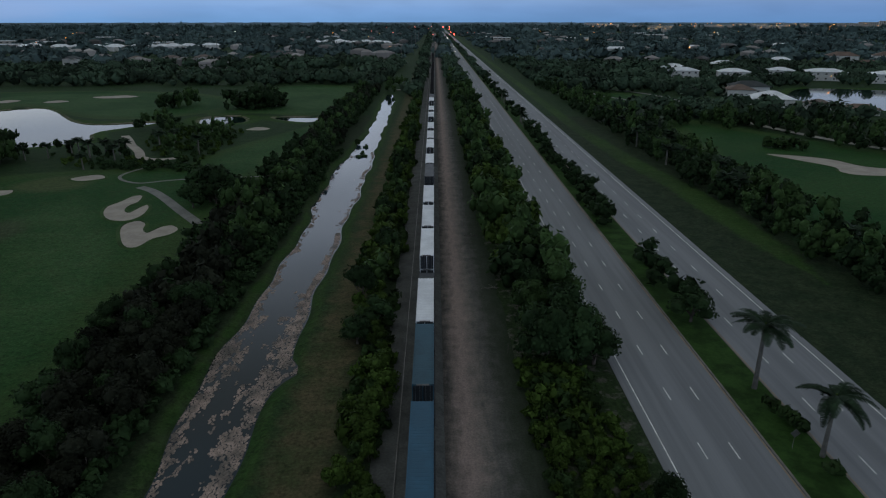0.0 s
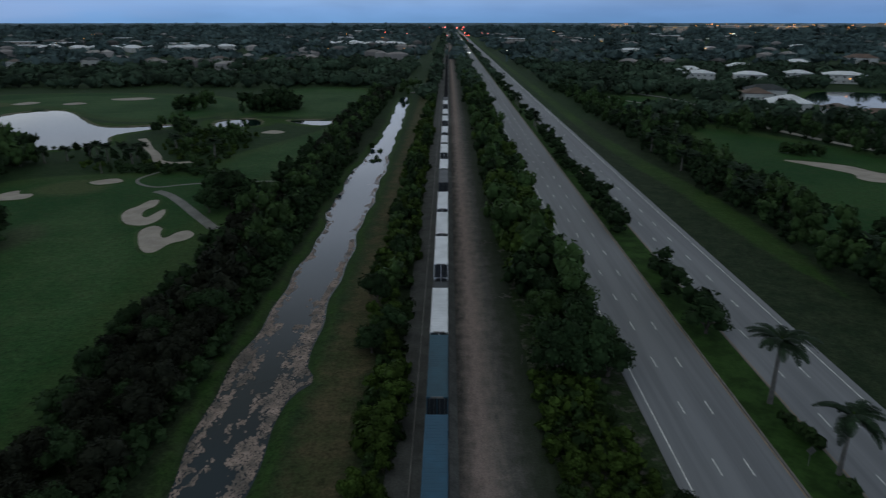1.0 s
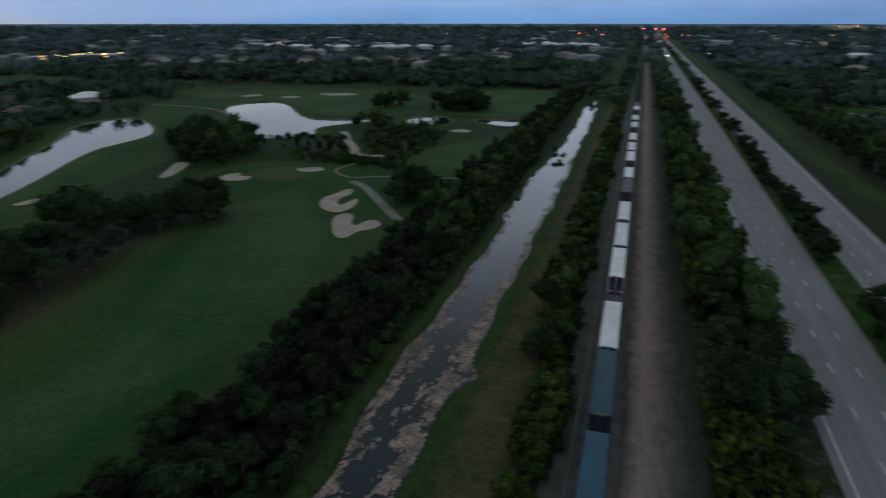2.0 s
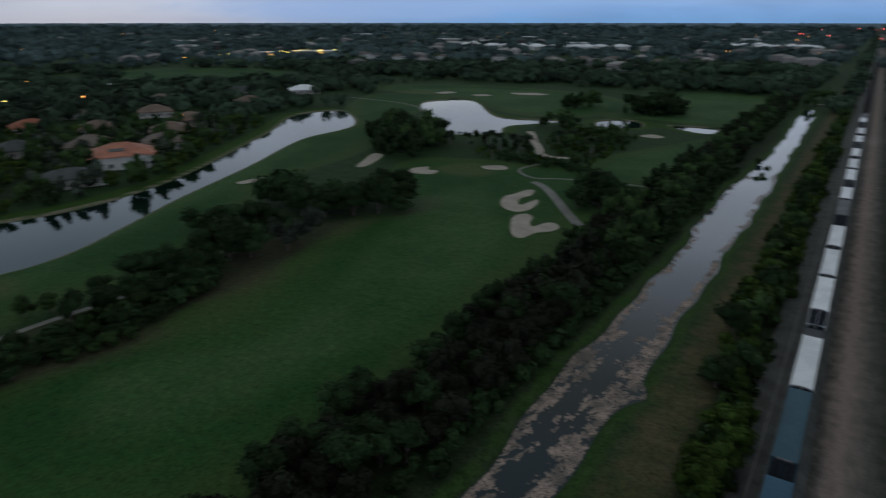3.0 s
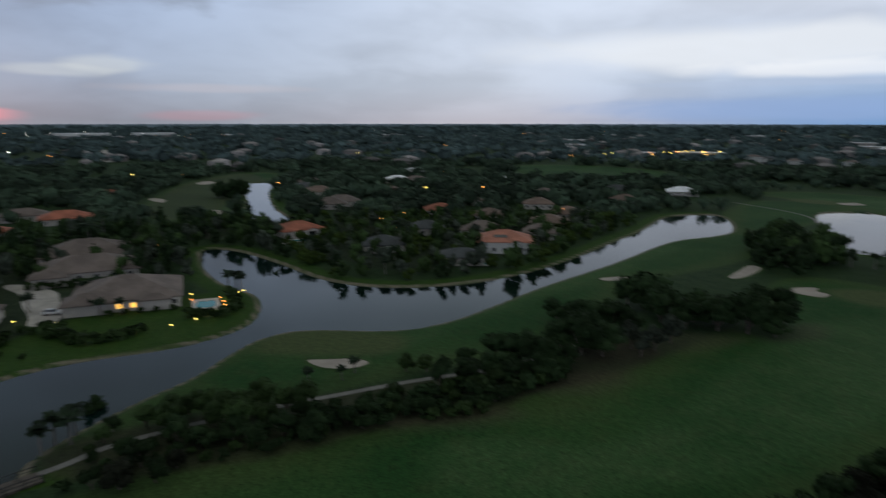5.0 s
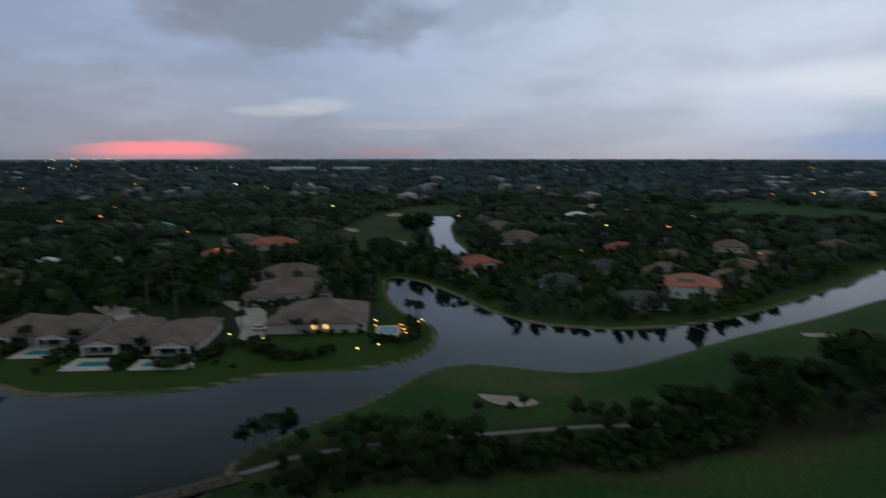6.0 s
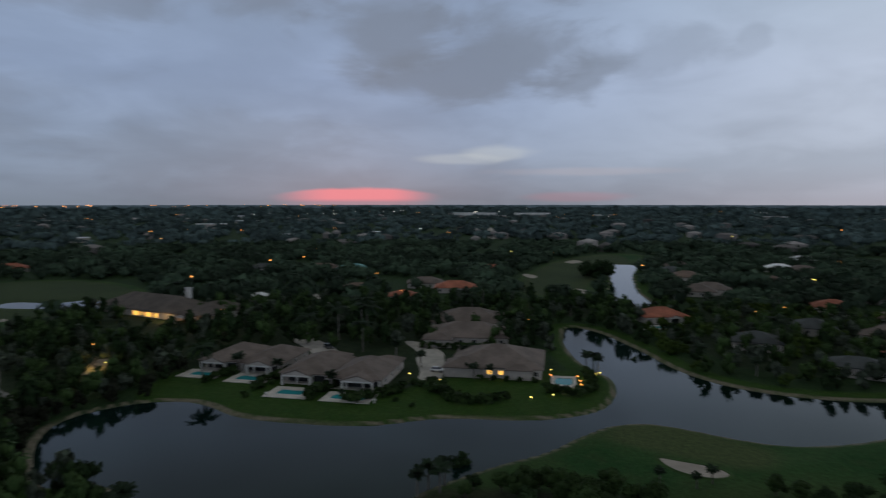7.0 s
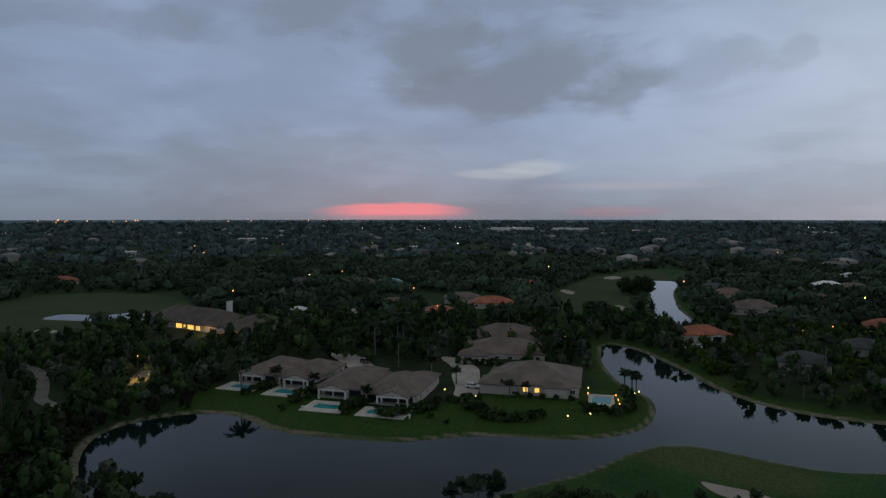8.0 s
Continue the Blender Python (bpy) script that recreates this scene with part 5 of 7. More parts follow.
# ---- pools, drives and parked cars by the lake houses ----
def pool(x, y, rot, deck_w, deck_d, w, d, label="turquoise garden pool in a pale paved deck"):
    thing = empty_thing("swimming_pool", pose(x, y, 0, 0, 0, rot), label, "pool", "pools by the lake")
    bm = bmesh.new()
    for r in ((-deck_d / 2, -d / 2, -deck_w / 2, deck_w / 2), (d / 2, deck_d / 2, -deck_w / 2, deck_w / 2), (-d / 2, d / 2, -deck_w / 2, -w / 2), (-d / 2, d / 2, w / 2, deck_w / 2)):
        box(bm, *r, -0.1, 0.22)
    part("deck", bm, M["deck"], thing)
    bm = bmesh.new()
    q = curve([(-d / 2, -w / 2 + 1), (0, -w / 2), (d / 2, -w / 2 + 0.6), (d / 2 - 0.3, 0), (d / 2, w / 2 - 0.8), (0, w / 2), (-d / 2, w / 2 - 0.5), (-d / 2 + 0.4, 0)], 3, True)
    bm.faces.new([bm.verts.new((a, b, 0.14)) for a, b in q])
    bmesh.ops.recalc_face_normals(bm, faces=bm.faces)
    part("water", bm, M["pool"], thing)
    part("basin_floor", boxes((-d / 2, d / 2, -w / 2, w / 2, 0.02, 0.06)), M["deck"], thing)
    part("coping", boxes((-d / 2 - 0.25, d / 2 + 0.25, -w / 2 - 0.25, -w / 2, 0.1, 0.27), (-d / 2 - 0.25, d / 2 + 0.25, w / 2, w / 2 + 0.25, 0.1, 0.27), (-d / 2 - 0.25, -d / 2, -w / 2, w / 2, 0.1, 0.27), (d / 2, d / 2 + 0.25, -w / 2, w / 2, 0.1, 0.27)), M["trim"], thing)
    return thing


pool(-186.9, -98.3, -6, 13, 9.0, 7, 4)
pool(-183.8, -81.2, -6, 13, 10, 8.5, 4.6)
pool(-171.2, -64.0, -5, 12.5, 10, 7.5, 4.2)
pool(-168.6, -46.6, -5, 14, 8.5, 9.5, 4.2)
pool(-191.5, 12.8, -3, 7.5, 12, 5.4, 7.5)
pool(-281, 58, 14, 16, 8, 8, 4)
pool(-206, 110, -25, 8, 6, 5, 3)


def slab(name, pts, z, mat, label, category):
    bm = bmesh.new()
    q = curve(pts, 4, True)
    vs = [bm.verts.new((a, b, z)) for a, b in q]
    for t in geometry.tessellate_polygon([[Vector((a, b, 0)) for a, b in q]]):
        bm.faces.new([vs[k] for k in t])
    bmesh.ops.recalc_face_normals(bm, faces=bm.faces)
    if sum(f.normal.z for f in bm.faces) < 0:
        bmesh.ops.reverse_faces(bm, faces=bm.faces)
    return tagged(part(name, bm, M[mat], None), label, category, kind="structure")


slab("driveway", [(-189.5, -30.5), (-188.8, -25.2), (-195, -23.6), (-206, -24.6), (-216, -26), (-226, -28), (-238, -36), (-242, -43), (-237, -43), (-226, -37.5), (-212, -35), (-198, -31.5)], 0.04, "drive", "pale paved villa driveway", "driveway")
slab("driveway", [(-208, -67), (-216, -63), (-230, -70), (-246, -84), (-262, -92), (-256, -98), (-238, -88), (-222, -76)], 0.04, "drive", "pale curving villa driveway", "driveway")
path([(-300, -78), (-318, -90), (-340, -108), (-380, -130)], 3.0, "pale estate lane between trees", "drive")
for k in range(15):
    HOUSES.append((-925 - 30 * k, -43 - 1.4 * k, 17.0))
path([(-932, -43), (-1336, -62)], 14.0, "straight pale road in far woods", "drive")


def parked_car(x, y, rot, paint, label):
    car = empty_thing("parked_car", pose(x, y, 0.05, 0, 0, rot), label, "car")
    bm = boxes((-2.3, 2.3, -0.92, 0.92, 0.35, 1.0), bevel=0.14)
    part("body", bm, M[paint], car)
    bm = bmesh.new()
    v = [bm.verts.new(p) for p in ((-1.9, -0.85, 1.0), (1.2, -0.85, 1.0), (1.2, 0.85, 1.0), (-1.9, 0.85, 1.0), (-1.6, -0.68, 1.62), (0.5, -0.68, 1.62), (0.5, 0.68, 1.62), (-1.6, 0.68, 1.62))]
    for f in ((0, 1, 5, 4), (1, 2, 6, 5), (2, 3, 7, 6), (3, 0, 4, 7), (4, 5, 6, 7)):
        bm.faces.new([v[k] for k in f])
    part("cabin", bm, M["glass"], car, "dark glass cabin")
    part("roof", boxes((-1.6, 0.5, -0.68, 0.68, 1.61, 1.68), bevel=0.03), M[paint], car)
    for wx in (-1.4, 1.45):
        for wy in (-0.85, 0.85):
            bm = bmesh.new()
            bmesh.ops.create_cone(bm, cap_ends=True, segments=14, radius1=0.36, radius2=0.36, depth=0.24, matrix=Matrix.Translation((wx, wy, 0.36)) @ Matrix.Rotation(radians(90), 4, "X"))
            wheel = part("wheel", bm, M["tyre"], car)
            bm = bmesh.new()
            bmesh.ops.create_cone(bm, cap_ends=True, segments=10, radius1=0.2, radius2=0.2, depth=0.26, matrix=Matrix.Translation((wx, wy, 0.36)) @ Matrix.Rotation(radians(90), 4, "X"))
            part("rim", bm, M["steel"], wheel)
    for wy in (-0.6, 0.6):
        part("headlight", boxes((2.24, 2.34, wy - 0.2, wy + 0.2, 0.65, 0.82)), M["trim"], car)
        part("tail_light", boxes((-2.34, -2.24, wy - 0.18, wy + 0.18, 0.7, 0.9)), M["lamp_dull_red"], car)
    return car


M["lamp_dull_red"] = material("red_lens", (0.25, 0.02, 0.02), 0.3)
parked_car(-198.5, -26, 80, "car_white", "white estate car parked on the villa drive")
parked_car(-226, -70, 40, "car_dark", "dark car parked by the villa garage")


def distant_roofs(n):
    """Pale roofs of a far town among the woods, too many and too small to tell apart."""
    gen = random.Random(8)
    bm = bmesh.new()
    for _ in range(n):
        a, r = radians(gen.uniform(-38, 60) if gen.random() < 0.65 else gen.uniform(60, 136)), gen.uniform(700, 2600)
        x, y = -r * math.sin(a), r * math.cos(a)
        if -60 < x < 100 or (abs(x + 560) < 180 and abs(y - 450) < 130):
            continue
        w, d, h = gen.uniform(8, 14), gen.uniform(5, 8), gen.uniform(6.5, 8.5)
        m = len(bm.verts)
        slab_roof(bm, -d, d, -w, w, h, 2.6, h)
        bm.verts.ensure_lookup_table()
        t = Matrix.Translation((x, y, 0)) @ Matrix.Rotation(gen.uniform(0, 3.1), 4, "Z")
        for v in bm.verts[m:]:
            v.co = t @ v.co
    ob = part("distant_roofs", bm, M["roof_mixed"], None)
    tagged(ob, "pale roofs of far houses scattered in the woods", "houses", kind="stuff")


M["roof_mixed"] = material("mixed_far_roofs", (0.24, 0.22, 0.21), 0.85, var=0.25, scale=90.0, island=0.75)
distant_roofs(330)

HOUSES.append((-184, -133, 8.0))
HOUSES.append((-161, -143, 13.0))
# lamps that light the ground round them
for x, y, z, colour, watts in ((-186.5, -134.2, 2.3, (1.0, 0.68, 0.14), 420), (-270, -139, 2.4, (1.0, 0.45, 0.12), 1500), (-268, -160, 2.6, (1.0, 0.6, 0.2), 400), (-182.5, 12, 0.9, (1.0, 0.85, 0.3), 60), (-196, 19.5, 0.9, (1.0, 0.8, 0.35), 60)):
    lamp = bpy.data.lights.new("garden_lamp", "POINT")
    lamp.energy, lamp.color, lamp.shadow_soft_size = watts, colour, 0.25
    new("garden_lamp", lamp).location = (x, y, z)


# ---- vegetation ----
def leaf_quads(gen, centres, radii, n, size, droop=0.0):
    """n leaf clumps on the shells of many lobes: vertices and faces."""
    k = gen.integers(0, len(centres), n)
    d = gen.normal(size=(n, 3))
    d[:, 2] = np.abs(d[:, 2]) * 0.9 - 0.25
    d /= np.linalg.norm(d, axis=1)[:, None]
    p = centres[k] + d * radii[k] * gen.uniform(0.80, 1.10, (n, 1))
    nrm = d + gen.normal(size=(n, 3)) * 0.42
    nrm /= np.linalg.norm(nrm, axis=1)[:, None]
    a = np.cross(nrm, gen.normal(size=(n, 3)))
    a /= np.linalg.norm(a, axis=1)[:, None] + 1e-9
    b = np.cross(nrm, a)
    s = size * gen.uniform(0.55, 1.25, (n, 1))
    t = s * gen.uniform(0.5, 0.9, (n, 1))
    v = np.stack([p - a * s, p - b * t - nrm * s * 0.25, p + a * s, p + b * t - nrm * s * 0.25], 1).reshape(-1, 3)
    f = np.arange(4 * n).reshape(n, 4)
    return v, f


ICO_V = np.array([(0, 0, 1), (0.894, 0, 0.447), (0.276, 0.851, 0.447), (-0.724, 0.526, 0.447), (-0.724, -0.526, 0.447), (0.276, -0.851, 0.447), (0.724, 0.526, -0.447), (-0.276, 0.851, -0.447), (-0.894, 0, -0.447), (-0.276, -0.851, -0.447), (0.724, -0.526, -0.447), (0, 0, -1)])
OCT_V = np.array([(1, 0, 0), (0, 1, 0), (-1, 0, 0), (0, -1, 0), (0, 0, 1), (0, 0, -1)], float)
OCT_F = [(0, 1, 4), (1, 2, 4), (2, 3, 4), (3, 0, 4), (1, 0, 5), (2, 1, 5), (3, 2, 5), (0, 3, 5)]
ICO_F = [(0, 1, 2), (0, 2, 3), (0, 3, 4), (0, 4, 5), (0, 5, 1), (1, 6, 2), (2, 7, 3), (3, 8, 4), (4, 9, 5), (5, 10, 1), (6, 7, 2), (7, 8, 3), (8, 9, 4), (9, 10, 5), (10, 6, 1), (11, 7, 6), (11, 8, 7), (11, 9, 8), (11, 10, 9), (11, 6, 10)]


def crown_mesh(name, seed, radius, low, high, lobes, leaves, leaf, mat):
    gen = np.random.default_rng(seed)
    ang = gen.uniform(0, 2 * math.pi, lobes)
    far = radius * 0.68 * np.sqrt(gen.uniform(0, 1, lobes))
    zz = gen.uniform(low + 0.15 * (high - low), high - 0.28 * (high - low), lobes)
    far *= 1.15 - 0.55 * (zz - low) / (high - low)
    c = np.stack([far * np.cos(ang), far * np.sin(ang), zz], 1)
    r = np.stack([gen.uniform(0.34, 0.52, lobes) * radius] * 2 + [gen.uniform(0.2, 0.3, lobes) * (high - low)], 1)
    v, f = leaf_quads(gen, c, r, leaves, leaf)
    faces = f.tolist()
    verts = v.tolist()
    for k in range(lobes):
        o = len(verts)
        cv, cf = ICO_V, ICO_F
        verts += (c[k] + cv * r[k] * 0.74 * gen.uniform(0.88, 1.08, (len(cv), 1))).tolist()
        faces += [tuple(i + o for i in t) for t in cf]
    return mesh_of(name, verts, faces, mat, True)


def trunk_mesh(seed, height, low, radius, thick):
    gen = random.Random(seed)
    bm = bmesh.new()
    top = (gen.uniform(-0.4, 0.4), gen.uniform(-0.4, 0.4), low + (height - low) * 0.45)
    tube(bm, [(0, 0, -0.15), (top[0] * 0.2, top[1] * 0.2, low * 0.5), top], [thick * 1.25, thick, thick * 0.5], 7)
    for k in range(4):
        a = k * 1.57 + gen.uniform(-0.5, 0.5)
        z0 = low * gen.uniform(0.55, 0.9)
        tube(bm, [(0, 0, z0), (0.35 * radius * math.cos(a), 0.35 * radius * math.sin(a), z0 + 0.25 * (height - z0)), (0.62 * radius * math.cos(a), 0.62 * radius * math.sin(a), z0 + 0.5 * (height - z0))], [thick * 0.6, thick * 0.42, thick * 0.15], 5)
    me = bpy.data.meshes.new("trunk")
    bm.to_mesh(me)
    bm.free()
    me.materials.append(M["bark"])
    return me


# kind: radius, low, high, lobes, near leaves, near leaf size, far leaves, far leaf size, trunk thickness, leaf material, name, category
SPECIES = {
    "broad": (3.6, 1.6, 9.0, 13, 1400, 0.26, 400, 0.55, 0.24, "leaf", "tree", "tree"),
    "dark": (3.5, 1.4, 7.6, 13, 1400, 0.25, 400, 0.53, 0.22, "leaf_dark", "tree", "tree"),
    "light": (3.2, 0.8, 6.4, 12, 1250, 0.25, 380, 0.50, 0.18, "leaf_light", "tree", "tree"),
    "grey": (3.0, 1.6, 8.6, 9, 700, 0.42, 240, 0.75, 0.2, "leaf_grey", "tree", "tree"),
    "bush": (1.9, 0.05, 3.0, 8, 700, 0.20, 150, 0.55, 0.08, "leaf", "bush", "bush"),
    "lightbush": (1.9, 0.05, 3.0, 8, 700, 0.20, 150, 0.55, 0.08, "leaf_light", "bush", "bush"),
    "darkbush": (1.9, 0.05, 3.0, 8, 700, 0.22, 150, 0.55, 0.08, "leaf_dark", "bush", "bush"),
    "umber": (3.5, 0.6, 7.2, 14, 1250, 0.27, 290, 0.64, 0.2, "leaf_umber", "tree", "tree"),
    "stem": (1.9, 2.6, 5.6, 7, 500, 0.30, 220, 0.48, 0.12, "leaf_dark", "tree", "tree"),
    "tall": (2.6, 2.4, 12.0, 11, 1100, 0.33, 260, 0.80, 0.24, "leaf_dark", "tree", "tree"),
}
plants = random.Random(11)
QUEUE = []


def plant(kind, x, y, size, label, group, stretch=1.0):
    """Notes one plant; all are stood up together, the nearest as single things."""
    QUEUE.append((kind, x, y, size, label, group, stretch, plants.uniform(0, 360)))


def stand_up(single):
    """Builds the noted plants: the nearest of a kind as things, the others massed by leaf."""
    made, counts, rest = {}, {}, {}
    QUEUE.sort(key=lambda q: math.hypot(q[1], q[2]) * (0.55 if q[5] in ("fairway strip", "golf lake copse", "cart path trees") else 1.0))
    heights = ground_height(np.array([q[1] for q in QUEUE]), np.array([q[2] for q in QUEUE]))
    for (kind, x, y, size, label, group, stretch, turn), z in zip(QUEUE, heights):
        r, lo, hi, lobes, n1, s1, n2, s2, th, mt, name, cat = SPECIES[kind]
        m = pose(x, y, (0.16 if 39.2 < x < 45 else float(z)) - 0.03, 0, 0, turn) @ Matrix.Diagonal((size, size, size * stretch, 1))
        counts[name] = counts.get(name, 0) + 1
        if counts[name] > single[name]:
            rest.setdefault(kind, []).append(np.array(m))
            continue
        near = math.hypot(x, y) < (185 if group == "fairway strip" else 118)
        variant = plants.randrange(4 if near else 3)
        key = (kind, near, variant)
        if key in made:
            tagged(copy_thing(made[key], m), label, group=group)
            continue
        made[key] = thing = empty_thing(name, m, label, cat, group)
        seed = 100 * list(SPECIES).index(kind) + 10 * variant + near
        part("trunk", trunk_mesh(seed, hi, max(lo, 0.5), r, th), None, thing)
        part("crown", crown_mesh("crown", seed, r, lo, hi, lobes, n1 if near else n2, s1 if near else s2, M[mt]), None, thing)
    for kind, mats in rest.items():
        r, lo, hi, lobes, n1, s1, n2, s2, th, mt, name, cat = SPECIES[kind]
        vs, fs, o = [], [], 0
        shapes = []
        for k in range(5):
            me = crown_mesh("tmp", 900 + 10 * list(SPECIES).index(kind) + k, r * 0.92, lo * 0.15, hi, 7, 84 if cat == "tree" else 60, s2 * 1.3, M[mt])
            v = np.empty(3 * len(me.vertices))
            me.vertices.foreach_get("co", v)
            shapes.append((v.reshape(-1, 3), [tuple(p.vertices) for p in me.polygons]))
            bpy.data.meshes.remove(me)
        for k, m in enumerate(mats):
            v, f = shapes[k % 5]
            vs.append(v @ m[:3, :3].T + m[:3, 3])
            fs += [tuple(i + o for i in q) for q in f]
            o += len(v)
        ob = new("massed_" + cat + ("es" if cat == "bush" else "s"), mesh_of("massed", np.vstack(vs), fs, M[mt], True))
        tagged(ob, "massed " + {"leaf_dark": "dark", "leaf_umber": "dark brownish", "leaf_light": "light green", "leaf_grey": "grey-green"}.get(mt, "green") + " crowns of trees further off", "trees", kind="stuff")


def frond(gen, length, droop, width, leaflets):
    """One drooping feathered frond: arched rib with paired leaflets, as vertices and faces."""
    verts, faces = [], []
    pts = []
    for k in range(leaflets + 1):
        t = k / leaflets
        pts.append(Vector((length * (t - 0.12 * t * t), 0, length * (0.42 * t - droop * t * t))))
    for k in range(1, leaflets):
        p, d = pts[k], (pts[k + 1] - pts[k - 1]).normalized()
        w = width * math.sin(math.pi * min(1.0, 0.12 + 0.86 * k / leaflets)) ** 0.6
        for s in (-1, 1):
            tip = p + Vector((0.35 * w, s * w * 0.85, -0.38 * w + gen.uniform(-0.1, 0.1) * w))
            o = len(verts)
            h = d * (length / leaflets * 0.6)
            verts += [p - h, p + h, tip + d * 0.05, tip - d * 0.05]
            faces.append((o, o + 1, o + 2, o + 3))
    for a, b in zip(pts, pts[1:]):
        o = len(verts)
        e = Vector((0, 0.045, 0))
        verts += [a - e, a + e, b + e * 0.7, b - e * 0.7]
        faces.append((o, o + 1, o + 2, o + 3))
    return verts, faces


palm_made = {}


def palm(kind, x, y, size, label, group, lean=0.0, single=False):
    """royal: tall grey trunk and long arching fronds; cabbage: short round fan head."""
    variant = plants.randrange(3)
    z = float(ground_height(x, y)[0])
    if 39 < x < 45:
        z = 0.16
    m = pose(x, y, z - 0.03, lean, lean * 0.6, plants.uniform(0, 360)) @ Matrix.Diagonal((size, size, size, 1))
    key = (kind, variant, single)
    if key in palm_made:
        return tagged(copy_thing(palm_made[key], m), label, group=group)
    gen = random.Random(variant * 7 + len(kind))
    thing = empty_thing("palm_tree", m, label, "palm tree", group)
    royal = kind == "royal"
    h = 7.6 if royal else 4.2
    bm = bmesh.new()
    bend = gen.uniform(-0.3, 0.3)
    tube(bm, [(0, 0, -0.2), (bend * 0.2, 0, h * 0.3), (bend * 0.6, 0, h * 0.7), (bend, 0, h)], [0.34, 0.27, 0.24, 0.2] if single else [0.22, 0.17, 0.15, 0.13] if royal else [0.26, 0.2, 0.19, 0.2], 9)
    part("trunk", bm, M["palm_bark"], thing)
    if royal:
        bm = bmesh.new()
        tube(bm, [(bend, 0, h - 0.1), (bend, 0, h + 0.7), (bend, 0, h + 1.3)], [0.2, 0.17, 0.07], 8)
        part("crownshaft", bm, M["leaf_light"], thing, "smooth green crownshaft")
    n = 18 if royal else 24
    allv, allf = [], []
    for k in range(n):
        up = gen.uniform(-0.3, 0.8) if royal else gen.uniform(-0.7, 0.95)
        v, f = frond(gen, gen.uniform(4.2, 5.0) if royal else gen.uniform(1.8, 2.5), gen.uniform(0.6, 0.85) if royal else 0.4, 0.85 if royal else 0.75, 30 if royal else 7)
        turn = Matrix.Translation((bend, 0, h + (0.9 if royal else 0.0))) @ Matrix.Rotation(k * 2.39996 + gen.uniform(-0.2, 0.2), 4, "Z") @ Matrix.Rotation(-up * 0.7, 4, "Y")
        v = [tuple(turn @ p) for p in v]
        if single:
            part("frond", mesh_of("frond", v, f, M["palm_leaf"]), None, thing)
        else:
            o = len(allv)
            allv += v
            allf += [tuple(i + o for i in q) for q in f]
    if not single:
        part("crown", mesh_of("crown", allv, allf, M["palm_leaf"]), None, thing)
    palm_made[key] = thing
    return thing


def belt(kinds, xs, y0, y1, step, size, label, group, jitter=1.0, skip=0.0, stretch=(0.85, 1.15)):
    y = y0
    while y < y1:
        for x in xs:
            if plants.random() > skip:
                plant(plants.choice(kinds), x + plants.uniform(-jitter, jitter), y + plants.uniform(-step, step) * 0.4, plants.uniform(*size), label, group, plants.uniform(*stretch))
        y += step * (1.0 if y < 200 else 1.25 if y < 320 else 1.7)


# dense dark belt between golf course and canal
belt(("umber", "dark", "umber", "umber"), (-49.5, -46.0, -42.6, -39.6), -60, 132, 4.6, (0.8, 1.0), "dense dark brownish brush tree of the canal belt", "canal tree belt", 1.3, 0.06)
belt(("dark", "broad", "dark", "umber"), (-49.5, -46.0, -42.6, -39.6), 132, 470, 4.6, (0.85, 1.12), "dense dark broadleaf tree of the canal belt", "canal tree belt", 1.3, 0.06)
belt(("darkbush",), (-37.8, -36.0), 30, 240, 3.4, (0.75, 1.15), "low dark shrub at the foot of the tree belt", "canal belt shrubs", 0.7, 0.15)
belt(("dark", "darkbush"), (-52.3,), 30, 240, 4.6, (0.7, 0.95), "dense dark broadleaf tree of the canal belt", "canal tree belt", 0.8, 0.3)
# green thicket between canal bank and railway
belt(("lightbush", "bush", "lightbush", "light"), (-10.4, -8.6, -7.2), 40, 90, 2.5, (0.6, 0.95), "leafy green bush beside the railway", "railway bushes", 0.6, 0.08)
belt(("light", "broad", "lightbush", "light", "dark"), (-12.2, -9.4), 90, 430, 4.4, (0.5, 1.0), "bright green shrubby tree beside the railway", "railway thicket", 0.9, 0.06)
belt(("lightbush", "bush"), (-13.8, -8.0), 90, 300, 4.4, (0.8, 1.25), "leafy green bush beside the railway", "railway bushes", 0.7, 0.45)
# trees between service track and highway
belt(("broad", "dark"), (15.0, 19.0, 22.0), 82, 126, 5.2, (0.95, 1.3), "large dark spreading tree beside the highway", "highway trees", 1.2, 0.05)
belt(("light", "light", "broad"), (13.2, 17.0, 21.0), 126, 192, 5.0, (1.0, 1.4), "light green broadleaf tree beside the highway", "highway trees", 1.2, 0.08)
belt(("broad", "light", "dark"), (13.6, 18.0, 22.0), 192, 560, 5.6, (0.9, 1.35), "broadleaf tree in the strip beside the highway", "highway trees", 1.5, 0.12)
# median oaks and palms
for y, s in ((96, 1.15), (103, 1.2), (110, 1.1), (116, 1.2)):
    plant("dark", 42.0 + plants.uniform(-0.6, 0.9), y, s, "dark round oak on the grassed median", "median oaks", 0.8)
for y in (123, 148, 153, 159, 165, 171, 178, 187, 194, 202, 210, 218, 226, 234, 240, 246, 252, 258, 265, 274, 282, 290, 330, 345, 360, 420, 440, 470, 500, 530, 560):
    plant("dark", 42.0 + plants.uniform(-0.9, 0.9), y + plants.uniform(-1.5, 1.5), plants.uniform(0.9, 1.15), "dark round oak on the grassed median", "median oaks", 0.85)
palm("royal", 43.3, 75.5, 1.12, "tall royal palm with grey trunk on the median", "median palms", single=True)
palm("royal", 44.3, 61.0, 0.94, "royal palm with dark arching fronds on the median", "median palms", single=True)
for y in (302, 310, 318, 385, 395, 404, 455):
    palm("cabbage", 42 + plants.uniform(-1, 1), y, 1.2, "cabbage palm in a row on the median", "median palms")
